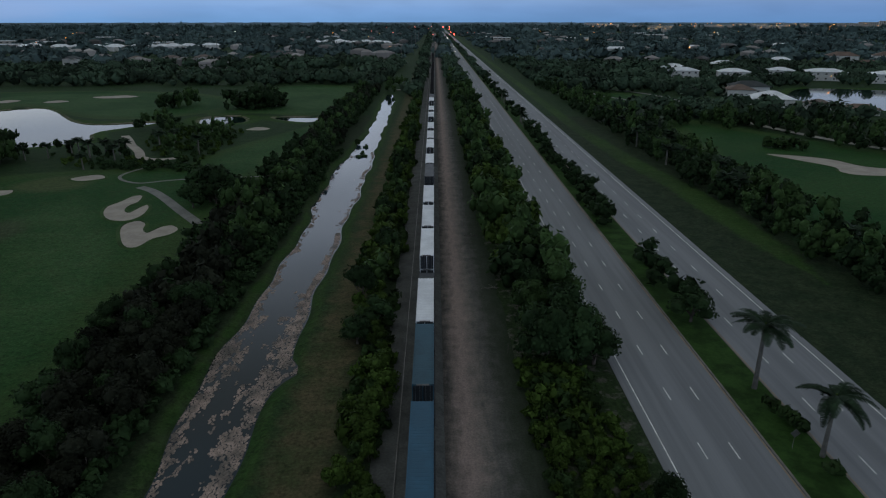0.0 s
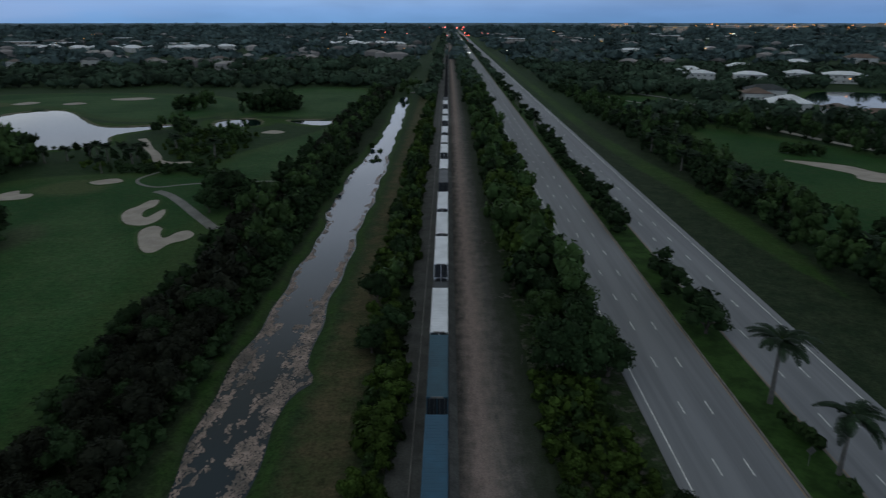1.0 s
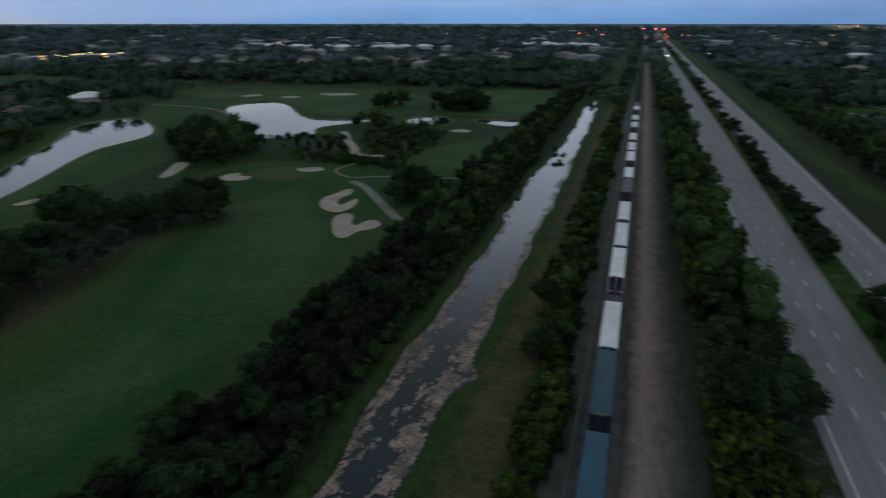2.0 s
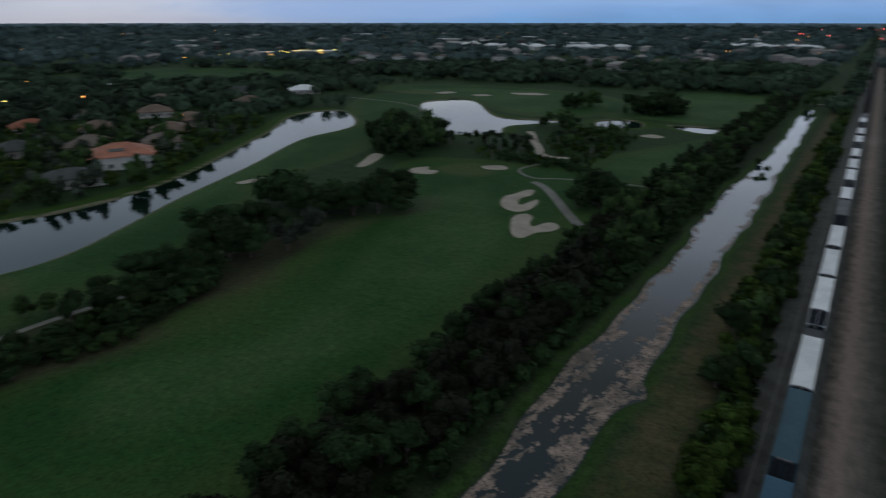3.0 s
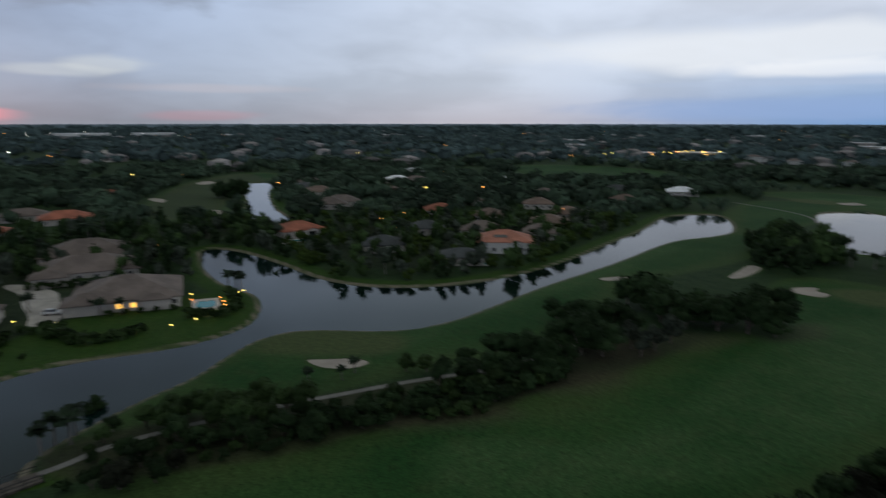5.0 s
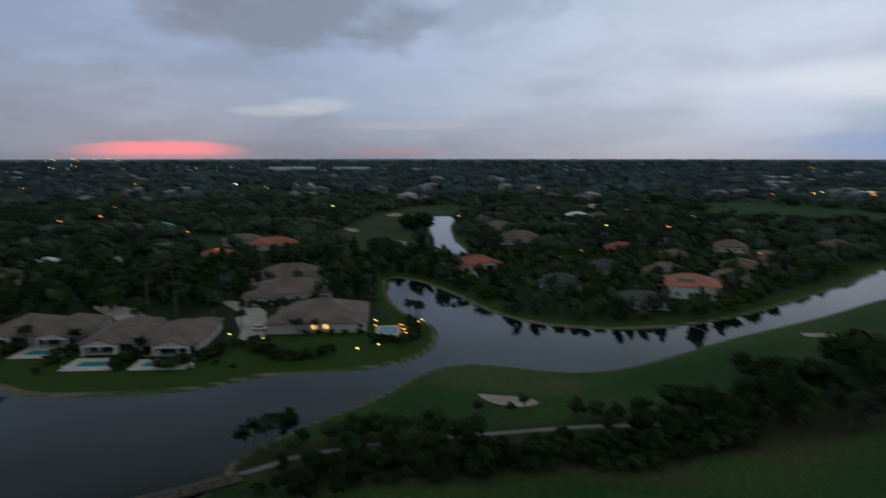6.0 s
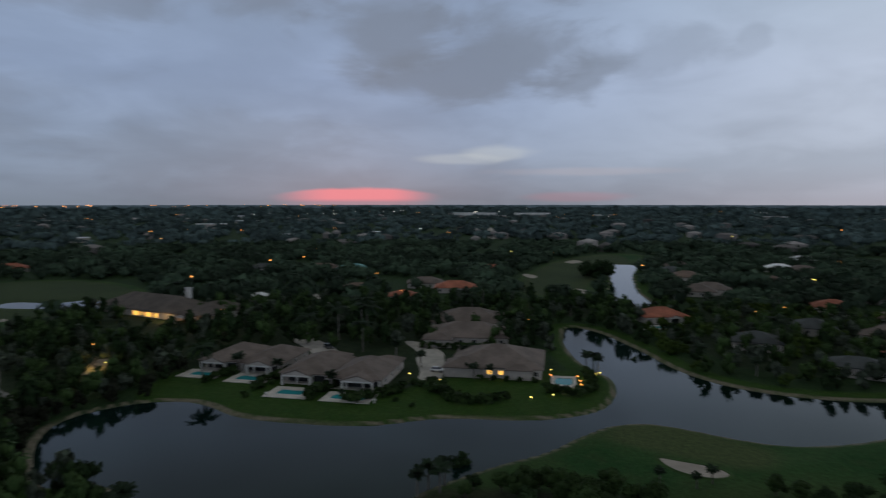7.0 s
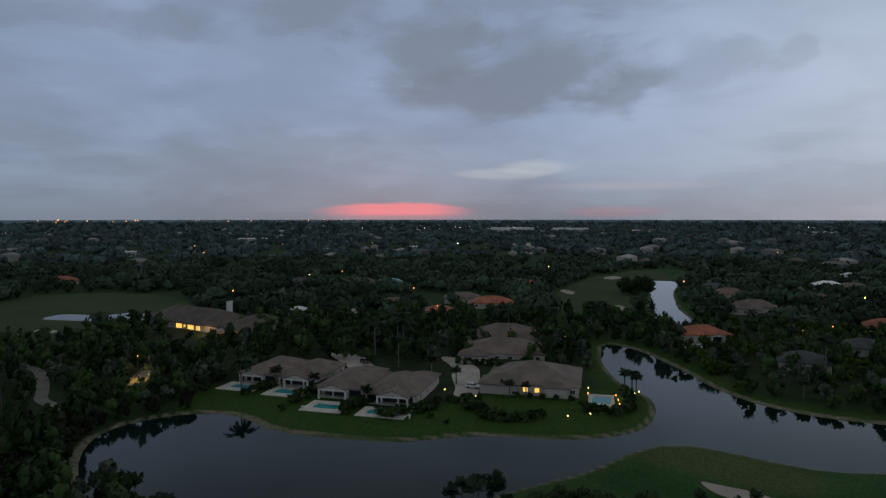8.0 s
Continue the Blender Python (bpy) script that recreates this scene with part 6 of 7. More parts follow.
for x, y in ((23.2, 52.0), (24.0, 48.5), (21.5, 49.5)):
    plant("dark", x, y, 0.62, "small dark tree at the edge of the trackside scrub", "highway trees")
for x, y in ((43.6, 68.0), (44.0, 65.5), (42.8, 70.5), (44.1, 66.8), (43.4, 57.5)):
    plant("bush", x, y, 0.7, "low shrub on the grassed median", "median shrubs")
# dark belt east of the highway
belt(("dark", "broad", "dark"), (79.5, 83.0, 87.0, 91.5, 96.0), 40, 520, 6.6, (0.7, 1.1), "dark tree of the belt beyond the highway verge", "east tree belt", 1.6, 0.08)
for k in range(26):
    palm("cabbage", plants.uniform(79, 90), plants.uniform(60, 330), plants.uniform(1.0, 1.3), "cabbage palm among dark belt trees", "east belt palms")


sandy_line = curve(SANDY, 4).tolist()


def thicket(poly, n, kinds, size, label, group, palms=0, stretch=(0.85, 1.1), gap=2.4):
    """Scatters plants inside a small outline."""
    q = np.array(poly, float)
    lo, hi = q.min(0), q.max(0)
    kept = []
    for _ in range(60 * n):
        if len(kept) >= n:
            break
        p = (plants.uniform(lo[0], hi[0]), plants.uniform(lo[1], hi[1]))
        if shape_distance(q, np.array([p[0]]), np.array([p[1]]))[0] > 0 or any(math.dist(p, o) < gap for o in kept) or any(math.dist(p, o) < 4.5 for o in sandy_line):
            continue
        kept.append(p)
        if len(kept) <= palms:
            palm("cabbage", *p, plants.uniform(0.9, 1.25), "cabbage palm in " + group, group)
        else:
            plant(plants.choice(kinds), *p, plants.uniform(*size), label, group, plants.uniform(*stretch))


thicket([(12.2, 42), (23.4, 42), (23.4, 56), (21.6, 66), (20.4, 84), (12.0, 84)], 165, ("lightbush", "bush", "lightbush"), (0.45, 0.9), "light green scrub bush beside the gravel track", "trackside scrub", 0, gap=1.1)
for x, y in ((-100, -64), (-102, -68), (-104.5, -72), (-106, -76), (-107.5, -80), (-105, -84), (-103, -76)):
    plant("darkbush", x, y, plants.uniform(0.6, 0.9), "low dark bush on the near lake bank", "lake shore bushes", 0.8)
for x, y, size in ((-152, 196, 1.1), (-147, 203, 1.2), (-156, 206, 1.3), (-163, 214, 1.4), (-143, 197, 0.9), (-172, 224, 1.4), (-180, 236, 1.4), (-190, 244, 1.3), (-196, 252, 1.2), (-160, 200, 1.0)):
    plant("dark", x, y, size, "tall dark tree of the copse by the golf lake", "golf lake copse", 1.05)
strip_tree = "rounded dark oak on the strip between fairways"
for kind, x, y, size in (
    # dense copse at the far end
    ("dark", -141.5, 123.5, 1.05), ("dark", -137.5, 128.0, 1.08), ("dark", -135.0, 123.0, 0.91), ("dark", -128.5, 123.0, 1.14), ("dark", -125.0, 119.5, 1.05), ("dark", -121.5, 127.0, 1.20), ("dark", -118.0, 122.0, 1.03), ("dark", -116.5, 131.0, 1.23),
    ("dark", -113.0, 127.0, 1.12), ("dark", -111.0, 136.0, 1.25), ("dark", -108.0, 132.0, 1.08), ("dark", -106.5, 140.0, 1.14), ("dark", -108.5, 146.5, 1.14), ("dark", -104.0, 136.0, 0.82), ("broad", -123.5, 131.5, 0.91), ("dark", -131.0, 128.0, 0.97),
    ("dark", -114.0, 140.0, 1.03), ("dark", -119.0, 136.5, 0.97),
    # middle group with a grey-leaved tree
    ("dark", -136.0, 95.0, 0.93), ("dark", -132.5, 98.5, 1.03), ("dark", -128.0, 100.0, 1.08), ("dark", -124.0, 104.5, 1.03), ("dark", -120.5, 106.0, 0.85), ("dark", -118.0, 84.0, 1.14), ("dark", -113.5, 86.0, 1.28), ("dark", -111.0, 90.0, 1.08),
    ("dark", -116.5, 89.5, 1.08), ("grey", -112.0, 99.0, 0.89), ("grey", -108.5, 103.5, 0.80), ("grey", -110.5, 109.5, 0.71), ("grey", -106.5, 97.0, 0.57),
    # smaller trees along the cart path
    ("dark", -117.0, 66.0, 0.85), ("dark", -113.0, 69.5, 0.95), ("dark", -110.0, 73.0, 0.85), ("dark", -117.5, 59.5, 0.62), ("dark", -110.5, 62.5, 0.75), ("broad", -121.0, 46.5, 0.6), ("broad", -118.5, 50.0, 0.52), ("dark", -108.0, 56.0, 0.8),
    ("dark", -106.0, 64.0, 0.72), ("dark", -110.0, 50.0, 0.62), ("dark", -105.0, 70.0, 0.68), ("dark", -108.5, 78.5, 0.7), ("broad", -105.5, 59.0, 0.6),
    # bushy mass towards the lake
    ("broad", -116.0, -3.0, 0.54), ("broad", -112.0, 0.5, 0.63), ("broad", -114.5, 6.0, 0.78), ("broad", -110.0, 8.5, 0.70), ("broad", -112.5, 13.0, 0.78), ("broad", -108.0, 15.5, 0.66), ("broad", -117.0, 11.0, 0.66), ("dark", -108.0, 1.5, 0.53),
    ("broad", -118.0, 4.0, 0.62), ("broad", -119.0, 16.0, 0.60), ("broad", -107.0, 11.0, 0.68), ("dark", -105.0, 5.0, 0.62), ("broad", -115.0, 17.0, 0.66), ("broad", -110.0, 23.0, 0.62), ("dark", -101.0, 12.0, 0.58), ("dark", -100.0, 22.0, 0.5), ("broad", -116.0, 1.0, 0.6),
    ("dark", -104.5, 9.5, 0.58), ("dark", -103.0, 18.0, 0.56), ("dark", -106.0, 23.5, 0.55), ("dark", -102.5, 27.5, 0.47), ("broad", -112.0, 19.5, 0.55), ("dark", -106.5, -7.0, 0.43), ("dark", -116.5, -8.5, 0.40), ("broad", -113.0, -10.0, 0.36),
):
    plant(kind, x + plants.uniform(-0.5, 0.5), y + plants.uniform(-0.5, 0.5), size * plants.uniform(1.22, 1.38), "grey-green feathery tree on the strip between fairways" if kind == "grey" else strip_tree, "fairway strip", plants.uniform(0.84, 1.0))
thicket([(-108, 20), (-99, 20), (-99.5, 34), (-97.5, 45), (-97, 54), (-101, 64), (-103, 74), (-108, 76), (-109, 50), (-110, 34)], 66, ("darkbush", "bush", "darkbush"), (0.75, 1.35), "low dark shrub under the trees between fairways", "fairway strip", 0, gap=2.2)
thicket([(-110, -12), (-101, -12), (-98.5, 4), (-98, 18), (-103, 20), (-108, 6)], 26, ("darkbush", "bush"), (0.55, 0.95), "low dark shrub under the trees between fairways", "fairway strip", 0, gap=2.4)
for x, y, size in ((-124.5, 36.5, 0.58), (-122.0, 33.0, 0.5), (-123.0, 26.5, 0.55), (-116.5, -17.0, 0.9), (-114.5, -14.5, 0.95), (-118.0, -14.0, 0.85), (-113.0, -18.5, 0.8)):
    palm("cabbage", x, y, size, "small cabbage palm near the green", "palms by the green")
thicket([(-150, 206), (-146, 222), (-168, 252), (-196, 256), (-188, 226), (-166, 200)], 40, ("dark", "broad", "dark"), (1.1, 1.6), "tall dark tree of the copse by the golf lake", "golf lake copse", 2, gap=4.5)
thicket([(-132, 222), (-118, 212), (-100, 216), (-84, 226), (-80, 262), (-92, 300), (-118, 300), (-128, 262), (-112, 240)], 90, ("bush", "lightbush", "bush", "lightbush"), (0.5, 0.95), "garden shrub or small tree on the golf course", "golf planting", 4, gap=2.4)
thicket([(-66, 164), (-56, 164), (-54, 184), (-70, 186)], 9, ("dark",), (0.85, 1.1), "big round dark bush-like tree by the cart path", "cart path trees", 0, gap=3.5)
thicket([(-116, 366), (-90, 364), (-84, 392), (-108, 398)], 26, ("dark", "dark"), (1.3, 1.8), "large dark tree group on the golf course", "golf tree group", 0, gap=4)
thicket([(-160, 372), (-140, 366), (-134, 392), (-150, 402)], 14, ("dark", "broad"), (1.0, 1.4), "dark tree group on the golf course", "golf tree group", 0, gap=3.6)
thicket([(-98, 216), (-86, 300), (-150, 252), (-142, 236)], 16, ("bush", "lightbush"), (0.5, 0.8), "dark waterside shrub on the golf course", "golf planting", 1, gap=3.2)
thicket([(-172, 252), (-150, 262), (-142, 252), (-160, 236)], 7, ("bush", "bush"), (0.5, 0.7), "dark tree at the golf lake shore", "golf lake copse", 0, gap=3.2)
thicket([(-106, -12), (-99, -16), (-95, -4), (-100, 4)], 7, ("dark", "umber", "darkbush"), (0.55, 0.85), "dark tree at the near lake shore", "lake shore trees", 0, gap=3.6)
thicket([(-105, -94), (-98, -92), (-92, -98), (-106, -116), (-136, -130), (-140, -118), (-124, -108), (-112, -100)], 44, ("umber", "tall", "umber"), (0.8, 1.1), "tall dark brownish tree at the end of the lake", "lake end wood", 0, gap=3.8)
for x, y in ((-105.5, -93), (-111, -97.5), (-115.5, -101.5), (-121, -105.5), (-126, -109.5), (-132, -112.5), (-138, -115), (-145, -116), (-152, -113.5), (-158, -108), (-163, -102.5)):
    plant("umber", x + plants.uniform(-0.6, 0.6), y + plants.uniform(-0.6, 0.6), plants.uniform(0.6, 0.95), "brownish tree leaning over the lake end", "lake end wood", 0.9)
thicket([(-164, -104), (-155, -118), (-164, -124), (-178, -121), (-192, -112), (-190, -106)], 16, ("dark", "umber", "grey"), (0.5, 0.8), "low dark tree at the end of the lake", "lake end wood", 0, gap=4.2)
thicket([(-31.8, 236), (-26, 236), (-26, 268), (-31.5, 268)], 5, ("bush",), (0.6, 0.9), "dark bush hanging over the canal", "canal bushes", 0, gap=2.4)
thicket([(-34, 452), (-18, 456), (-18, 520), (-36, 510)], 12, ("dark", "broad"), (0.7, 1.0), "dark tree at the canal's end", "canal end trees", 0, gap=4)
thicket([(150, 250), (162, 262), (240, 205), (236, 192), (190, 214)], 22, ("dark", "broad"), (0.95, 1.2), "round street tree in a row along a lane", "lane trees", 0, gap=5)
thicket([(104, 300), (120, 340), (160, 330), (150, 290)], 24, ("dark", "broad"), (0.9, 1.2), "dark tree at the east golf edge", "east golf trees", 2, gap=5)
thicket([(130, 245), (142, 242), (144, 250), (132, 253)], 6, ("bush",), (1.2, 1.6), "clipped dark hedge bush by the bunker", "east golf trees", 0, gap=3)
for x, y in ((-159, 245), (-151, 238), (-144, 248), (-135.5, 240), (-126.5, 231.5), (-123.5, 234.5), (-117, 231), (-113.5, 234.5), (-165, 250), (-109, 228)):
    plant("stem", x, y, plants.uniform(0.85, 1.1), "small round-headed tree on a thin stem by the golf lake", "golf stem trees")
for x, y in ((-152, 224), (-146, 229), (-140, 233), (-134, 238), (-125, 233), (-120.5, 236), (-113.5, 237.5), (-130, 236), (-157, 228), (-117, 239)):
    palm("cabbage", x, y, plants.uniform(0.95, 1.2), "cabbage palm in a row along the golf shrubs", "golf palms")
thicket([(-117, 224), (-112, 214), (-92, 212), (-75, 206.5), (-73, 212), (-92, 221)], 40, ("darkbush", "bush", "darkbush"), (0.6, 1.0), "low dark shrub along the edge of the fairway", "golf planting", 0, gap=2.0)
thicket([(-136, 296), (-122, 294), (-118, 308), (-132, 312)], 8, ("dark", "broad"), (0.8, 1.1), "dark tree group at the head of the golf lake", "golf lake copse", 0, gap=3.5)
thicket([(-120, 300), (-118, 268), (-108, 240), (-96, 226), (-80, 222), (-84, 262), (-86, 300), (-100, 306)], 60, ("bush", "lightbush", "bush", "broad"), (0.45, 0.9), "garden shrub or small tree on the golf course", "golf planting", 0, gap=2.6)
thicket([(-129, -21), (-127, -21), (-127, -11), (-130, -11)], 4, ("bush", "dark"), (0.5, 0.7), "dark shrub on the near lake bank", "lake shore trees", 0, gap=2.2)
for x, y, size in ((-257, -150, 0.85), (-262, -144, 0.8), (-254, -158, 0.75), (-250, -166, 0.8), (-256, -133, 0.7), (-246, -176, 0.85), (-252, -184, 0.8), (-264, -152, 0.6)):
    plant("dark", x, y, size, "dark garden tree in front of the clubhouse", "clubhouse trees", 0.85)
for k in range(11):
    plant("bush", -231.5 + 0.4 * (k % 3), -35.5 + 2.9 * k, plants.uniform(0.85, 1.15), "clipped dark garden hedge bush by the lake", "garden hedges", 0.9)
# hedges, shrubs and palms of the lake gardens
for x, y, s in ((-184, -91.2, 0.8), (-181.5, -92, 0.9), (-179, -93, 0.8), (-178.5, -76, 1.0), (-176, -75.3, 1.05), (-173.5, -75, 1.0), (-181, -75.5, 0.9), (-171.5, -57, 1.1), (-169, -57.5, 1.05), (-173, -56, 1.05), (-166.5, -57, 1.0), (-174, -54, 0.8), (-165.5, -43, 1.2), (-168, -40.5, 1.15), (-171, -38, 1.0), (-164.5, -46, 1.0), (-174, -36.5, 0.8), (-190, -90, 0.8), (-179, -72.5, 0.6), (-182, -22, 1.0), (-179, -22, 1.0), (-176, -21.5, 1.05), (-173, -20.5, 1.05), (-170.5, -19, 1.1), (-168.5, -16.5, 1.1), (-167.5, -13.5, 1.1), (-168, -10.5, 1.05), (-169.5, -8, 1.0), (-182, -29, 0.8), (-184, -31, 0.7), (-181, 7.5, 1.0), (-180, 10, 1.0), (-181, 18.5, 1.0), (-184, 20, 1.05), (-188, 20.5, 1.1), (-192, 20.5, 1.1), (-190, 4, 0.6), (-190, 0, 0.6), (-190.5, -4, 0.6), (-191, -8, 0.6), (-191, -12, 0.6), (-200, 20, 1.1), (-196, 21, 1.1), (-167, -33, 0.5), (-163, -28, 0.45), (-186, -90.5, 1.0), (-188.5, -89.5, 1.1), (-183.5, -73.5, 1.0), (-186, -72, 1.1), (-176, -55, 1.0), (-178.5, -54, 1.1), (-190.5, -71.5, 1.2), (-183, -54.5, 1.0), (-172, -36.5, 1.1), (-175, -35, 1.0), (-178, -33.5, 1.0), (-166, -75.5, 0.6), (-179, -24.5, 1.1), (-182.5, -25.5, 1.1), (-176, -24, 1.0), (-171, -6, 0.9), (-173, -4, 0.8), (-178.5, 13, 1.0), (-178, 16, 1.0)):
    plant("bush", x, y, s * 1.15, "clipped dark garden hedge bush by the lake", "garden hedges", 0.8)
for x, y, s in ((-190, -88, 1.05), (-187, -74, 0.9), (-178, -54.5, 0.8), (-176.5, -53.5, 0.75), (-191.5, -14, 0.8), (-191, -9, 0.75), (-194, -16, 0.7), (-212, -42, 1.1), (-179.5, -94.5, 1.2), (-167, -48, 0.45), (-203, -32, 0.9), (-203, 24, 0.95), (-206, 23, 1.0), (-208.5, 21, 0.9), (-216, -16, 0.9), (-214, -19, 0.9), (-222, -56, 1.21), (-232, -80, 1.21), (-245, -60, 1.22), (-240, -70, 1.21), (-260, -66, 1.22)):
    palm("cabbage" if s < 1.2 else "royal", x, y, s, "garden palm beside a lakeside villa", "garden palms")
for x, y in ((-222, 40), (-205, 66), (-197, 84), (-193, 100), (-196, 118), (-203, 132), (-210, 148), (-220, 164), (-234, 190), (-205, 95), (-246, 205), (-212, 62), (-201, 108), (-252, 225)):
    plant(plants.choice(("dark", "broad", "bush")), x - 3, y - 1, plants.uniform(0.6, 0.9), "dark tree leaning over the channel bank", "channel bank trees", 0.95)

# ---- scattered garden trees, then the woods to the horizon ----
woods = np.random.default_rng(21)
H_XY = np.array([(a, b) for a, b, _ in HOUSES])
H_R = np.array([c for _, _, c in HOUSES])
lanes = [np.array(q, float) for q in ([(-300, -78), (-318, -90), (-340, -108), (-380, -130)], [(-212, -24), (-238, -40)], [(-226, -58), (-262, -95)], [(-176, -124), (-190, -136), (-204, -146)], [(-204, -204), (-190, -176), (-172, -158), (-157, -135)])]


def free_ground(x, y, margin):
    """True where nothing but trees would stand."""
    ok = (x < -52) | (x > 95)
    ok &= nearest_shape(LAKES, x, y) > margin + np.where(y > 150, 8, 2)
    ok &= nearest_shape(fairways, x, y) > margin
    ok &= nearest_shape(LAWNS, x, y) > 1
    ok &= shape_distance(golf_course, x, y) > 0
    for k in range(len(H_R)):
        ok &= np.hypot(x - H_XY[k, 0], y - H_XY[k, 1]) > H_R[k] * 0.78
        # keep the side of a house that faces the railway clear of tall trees
        toward = H_XY[k] / np.linalg.norm(H_XY[k])
        near = np.hypot(*(H_XY[k] - (-200, -45))) < 75 or min(np.hypot(*(H_XY[k] - q)) for q in ((-291.5, -175.7), (-262, -134), (-297, 62), (-226, 131), (-331, -140))) < 1 or H_XY[k, 0] > 180 or (H_XY[k, 0] < -100 and 650 < H_XY[k, 1] < 1400)
        if H_XY[k, 0] > 180 and 490 < H_XY[k, 1] < 600:
            lawn_side = H_XY[k] - toward * (H_R[k] * 2.5)
            ok &= np.hypot(x - lawn_side[0], y - lawn_side[1]) > H_R[k]
        ahead = H_XY[k] - toward * (H_R[k] * 1.3)
        ok &= np.hypot(x - ahead[0], y - ahead[1]) > H_R[k] * (0.85 if near else 0.22)
    for q in lanes:
        for a, b in zip(q, q[1:]):
            e = b - a
            t = np.clip(((x - a[0]) * e[0] + (y - a[1]) * e[1]) / (e @ e), 0, 1)
            ok &= np.hypot(x - a[0] - t * e[0], y - a[1] - t * e[1]) > 3.5
    return ok


def scatter(n, x0, x1, y0, y1):
    return woods.uniform(x0, x1, n), woods.uniform(y0, y1, n)


# single garden trees within about 350 m
px, py = scatter(16000, -345, -52, -300, 330)
ex, ey = scatter(5000, 96, 330, 60, 340)
px, py = np.r_[px, ex], np.r_[py, ey]
d = np.hypot(px, py)
ok = (d < 345) & free_ground(px, py, 3.0)
lawn = np.maximum(np.abs(px + 190) - 36, np.abs(py + 36) - 69)
ok &= lawn > 0
ok |= (px > 95) & (np.hypot(px, py) < 345) & free_ground(px, py, 3.0)
px, py = px[ok], py[ok]
cell, kept = set(), []
for x, y in zip(px, py):
    c = (int(x // 7.5), int(y // 7.5))
    if c not in cell:
        cell.add(c)
        kept.append((x, y))
thicket([(-455, 44), (-475, 44), (-478, 62), (-458, 62)], 11, ("dark",), (1.5, 1.9), "dark tree copse beside the far lake", "far lake copse", 0, gap=5)
for x, y in kept:
    if plants.random() < 0.035:
        palm(plants.choice(("royal", "cabbage", "cabbage")), x, y, plants.uniform(0.9, 1.2), "garden palm in the wooded estate", "estate palms")
    else:
        plant(plants.choice(("light", "broad", "broad", "light", "grey", "dark") if y > 50 and x < -120 else ("dark", "broad", "dark", "broad", "grey", "tall")), x, y, plants.uniform(0.75, 1.2), "garden tree in the wooded housing estate", "estate trees", plants.uniform(0.8, 1.1))
stand_up({"tree": 280, "bush": 190})


def wood_mass(name, x, y, radius, height, per, leaf, label, mat="hazed_far_leaf"):
    """Many tree crowns as one mesh of leaf clumps over small dark cores."""
    n = len(x)
    r = radius * np.clip(np.exp(woods.normal(0.0, 0.38, n)), 0.45, 2.0)
    h = height * np.clip((r / radius) ** 0.6 * woods.uniform(0.75, 1.2, n), 0.4, 1.6)
    d = woods.normal(size=(n, per, 3))
    d[..., 2] = np.abs(d[..., 2]) * 0.9 - 0.2
    d /= np.linalg.norm(d, axis=-1, keepdims=True)
    lump = woods.uniform(0.65, 1.1, (n, per, 1))
    c = np.stack([x, y, h * 0.52], 1)[:, None] + d * lump * np.stack([r, r, h * 0.48], 1)[:, None]
    c = c.reshape(-1, 3)
    m = len(c)
    nrm = d.reshape(-1, 3) + woods.normal(size=(m, 3)) * 0.25
    nrm /= np.linalg.norm(nrm, axis=1)[:, None]
    a = np.cross(nrm, woods.normal(size=(m, 3)))
    a /= np.linalg.norm(a, axis=1)[:, None] + 1e-9
    b = np.cross(nrm, a)
    s = (np.repeat(r, per) * leaf * woods.uniform(0.6, 1.3, m))[:, None]
    v = np.stack([c - a * s, c - b * s * 0.7 - nrm * s * 0.3, c + a * s, c + b * s * 0.7 - nrm * s * 0.3], 1).reshape(-1, 3)
    f = np.arange(4 * m).reshape(m, 4)
    core = (np.stack([x, y, h * 0.42], 1)[:, None] + OCT_V[None] * np.stack([r * 0.85, r * 0.85, h * 0.44], 1)[:, None]).reshape(-1, 3)
    cf = (np.array(OCT_F)[None] + (6 * np.arange(n))[:, None, None]).reshape(-1, 3) + len(v)
    me = mesh_of(name, np.vstack([v, core]), f.tolist() + cf.tolist(), M[mat], True)
    ob = new(name, me)
    return tagged(ob, label, "woods", kind="stuff")


def wood_ring(name, n, r0, r1, radius, height, per, leaf, label, margin, thin=0.0, mat="hazed_far_leaf"):
    a = np.radians(woods.uniform(-42, 142, n))
    r = np.sqrt(woods.uniform(r0**2, r1**2, n))
    x, y = -r * np.sin(a), r * np.cos(a)
    corridor = (x > -54) & (x < 96)
    ok = free_ground(x, y, margin) | (corridor & (y > 480) & (((x > -54) & (x < -36)) | ((x > 12) & (x < 23)) | (x > 80)) & (y > 480)) 
    if thin:
        ok &= np.array([noise.noise((u / 110.0, v / 60.0, 0.3)) + 0.5 * noise.noise((u / 31.0, v / 31.0, 7.3)) > -0.30 for u, v in zip(x, y)]) | corridor
    return wood_mass(name, x[ok], y[ok], radius, height, per, leaf, label, mat)


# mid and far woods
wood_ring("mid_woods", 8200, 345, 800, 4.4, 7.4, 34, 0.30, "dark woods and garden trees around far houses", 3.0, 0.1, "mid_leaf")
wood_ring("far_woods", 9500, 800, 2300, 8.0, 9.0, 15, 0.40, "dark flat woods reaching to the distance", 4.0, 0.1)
wood_ring("horizon_woods", 5200, 2300, 4700, 20.0, 11.0, 7, 0.6, "dark woods along the horizon with haze put into the leaf colour", 4.0)
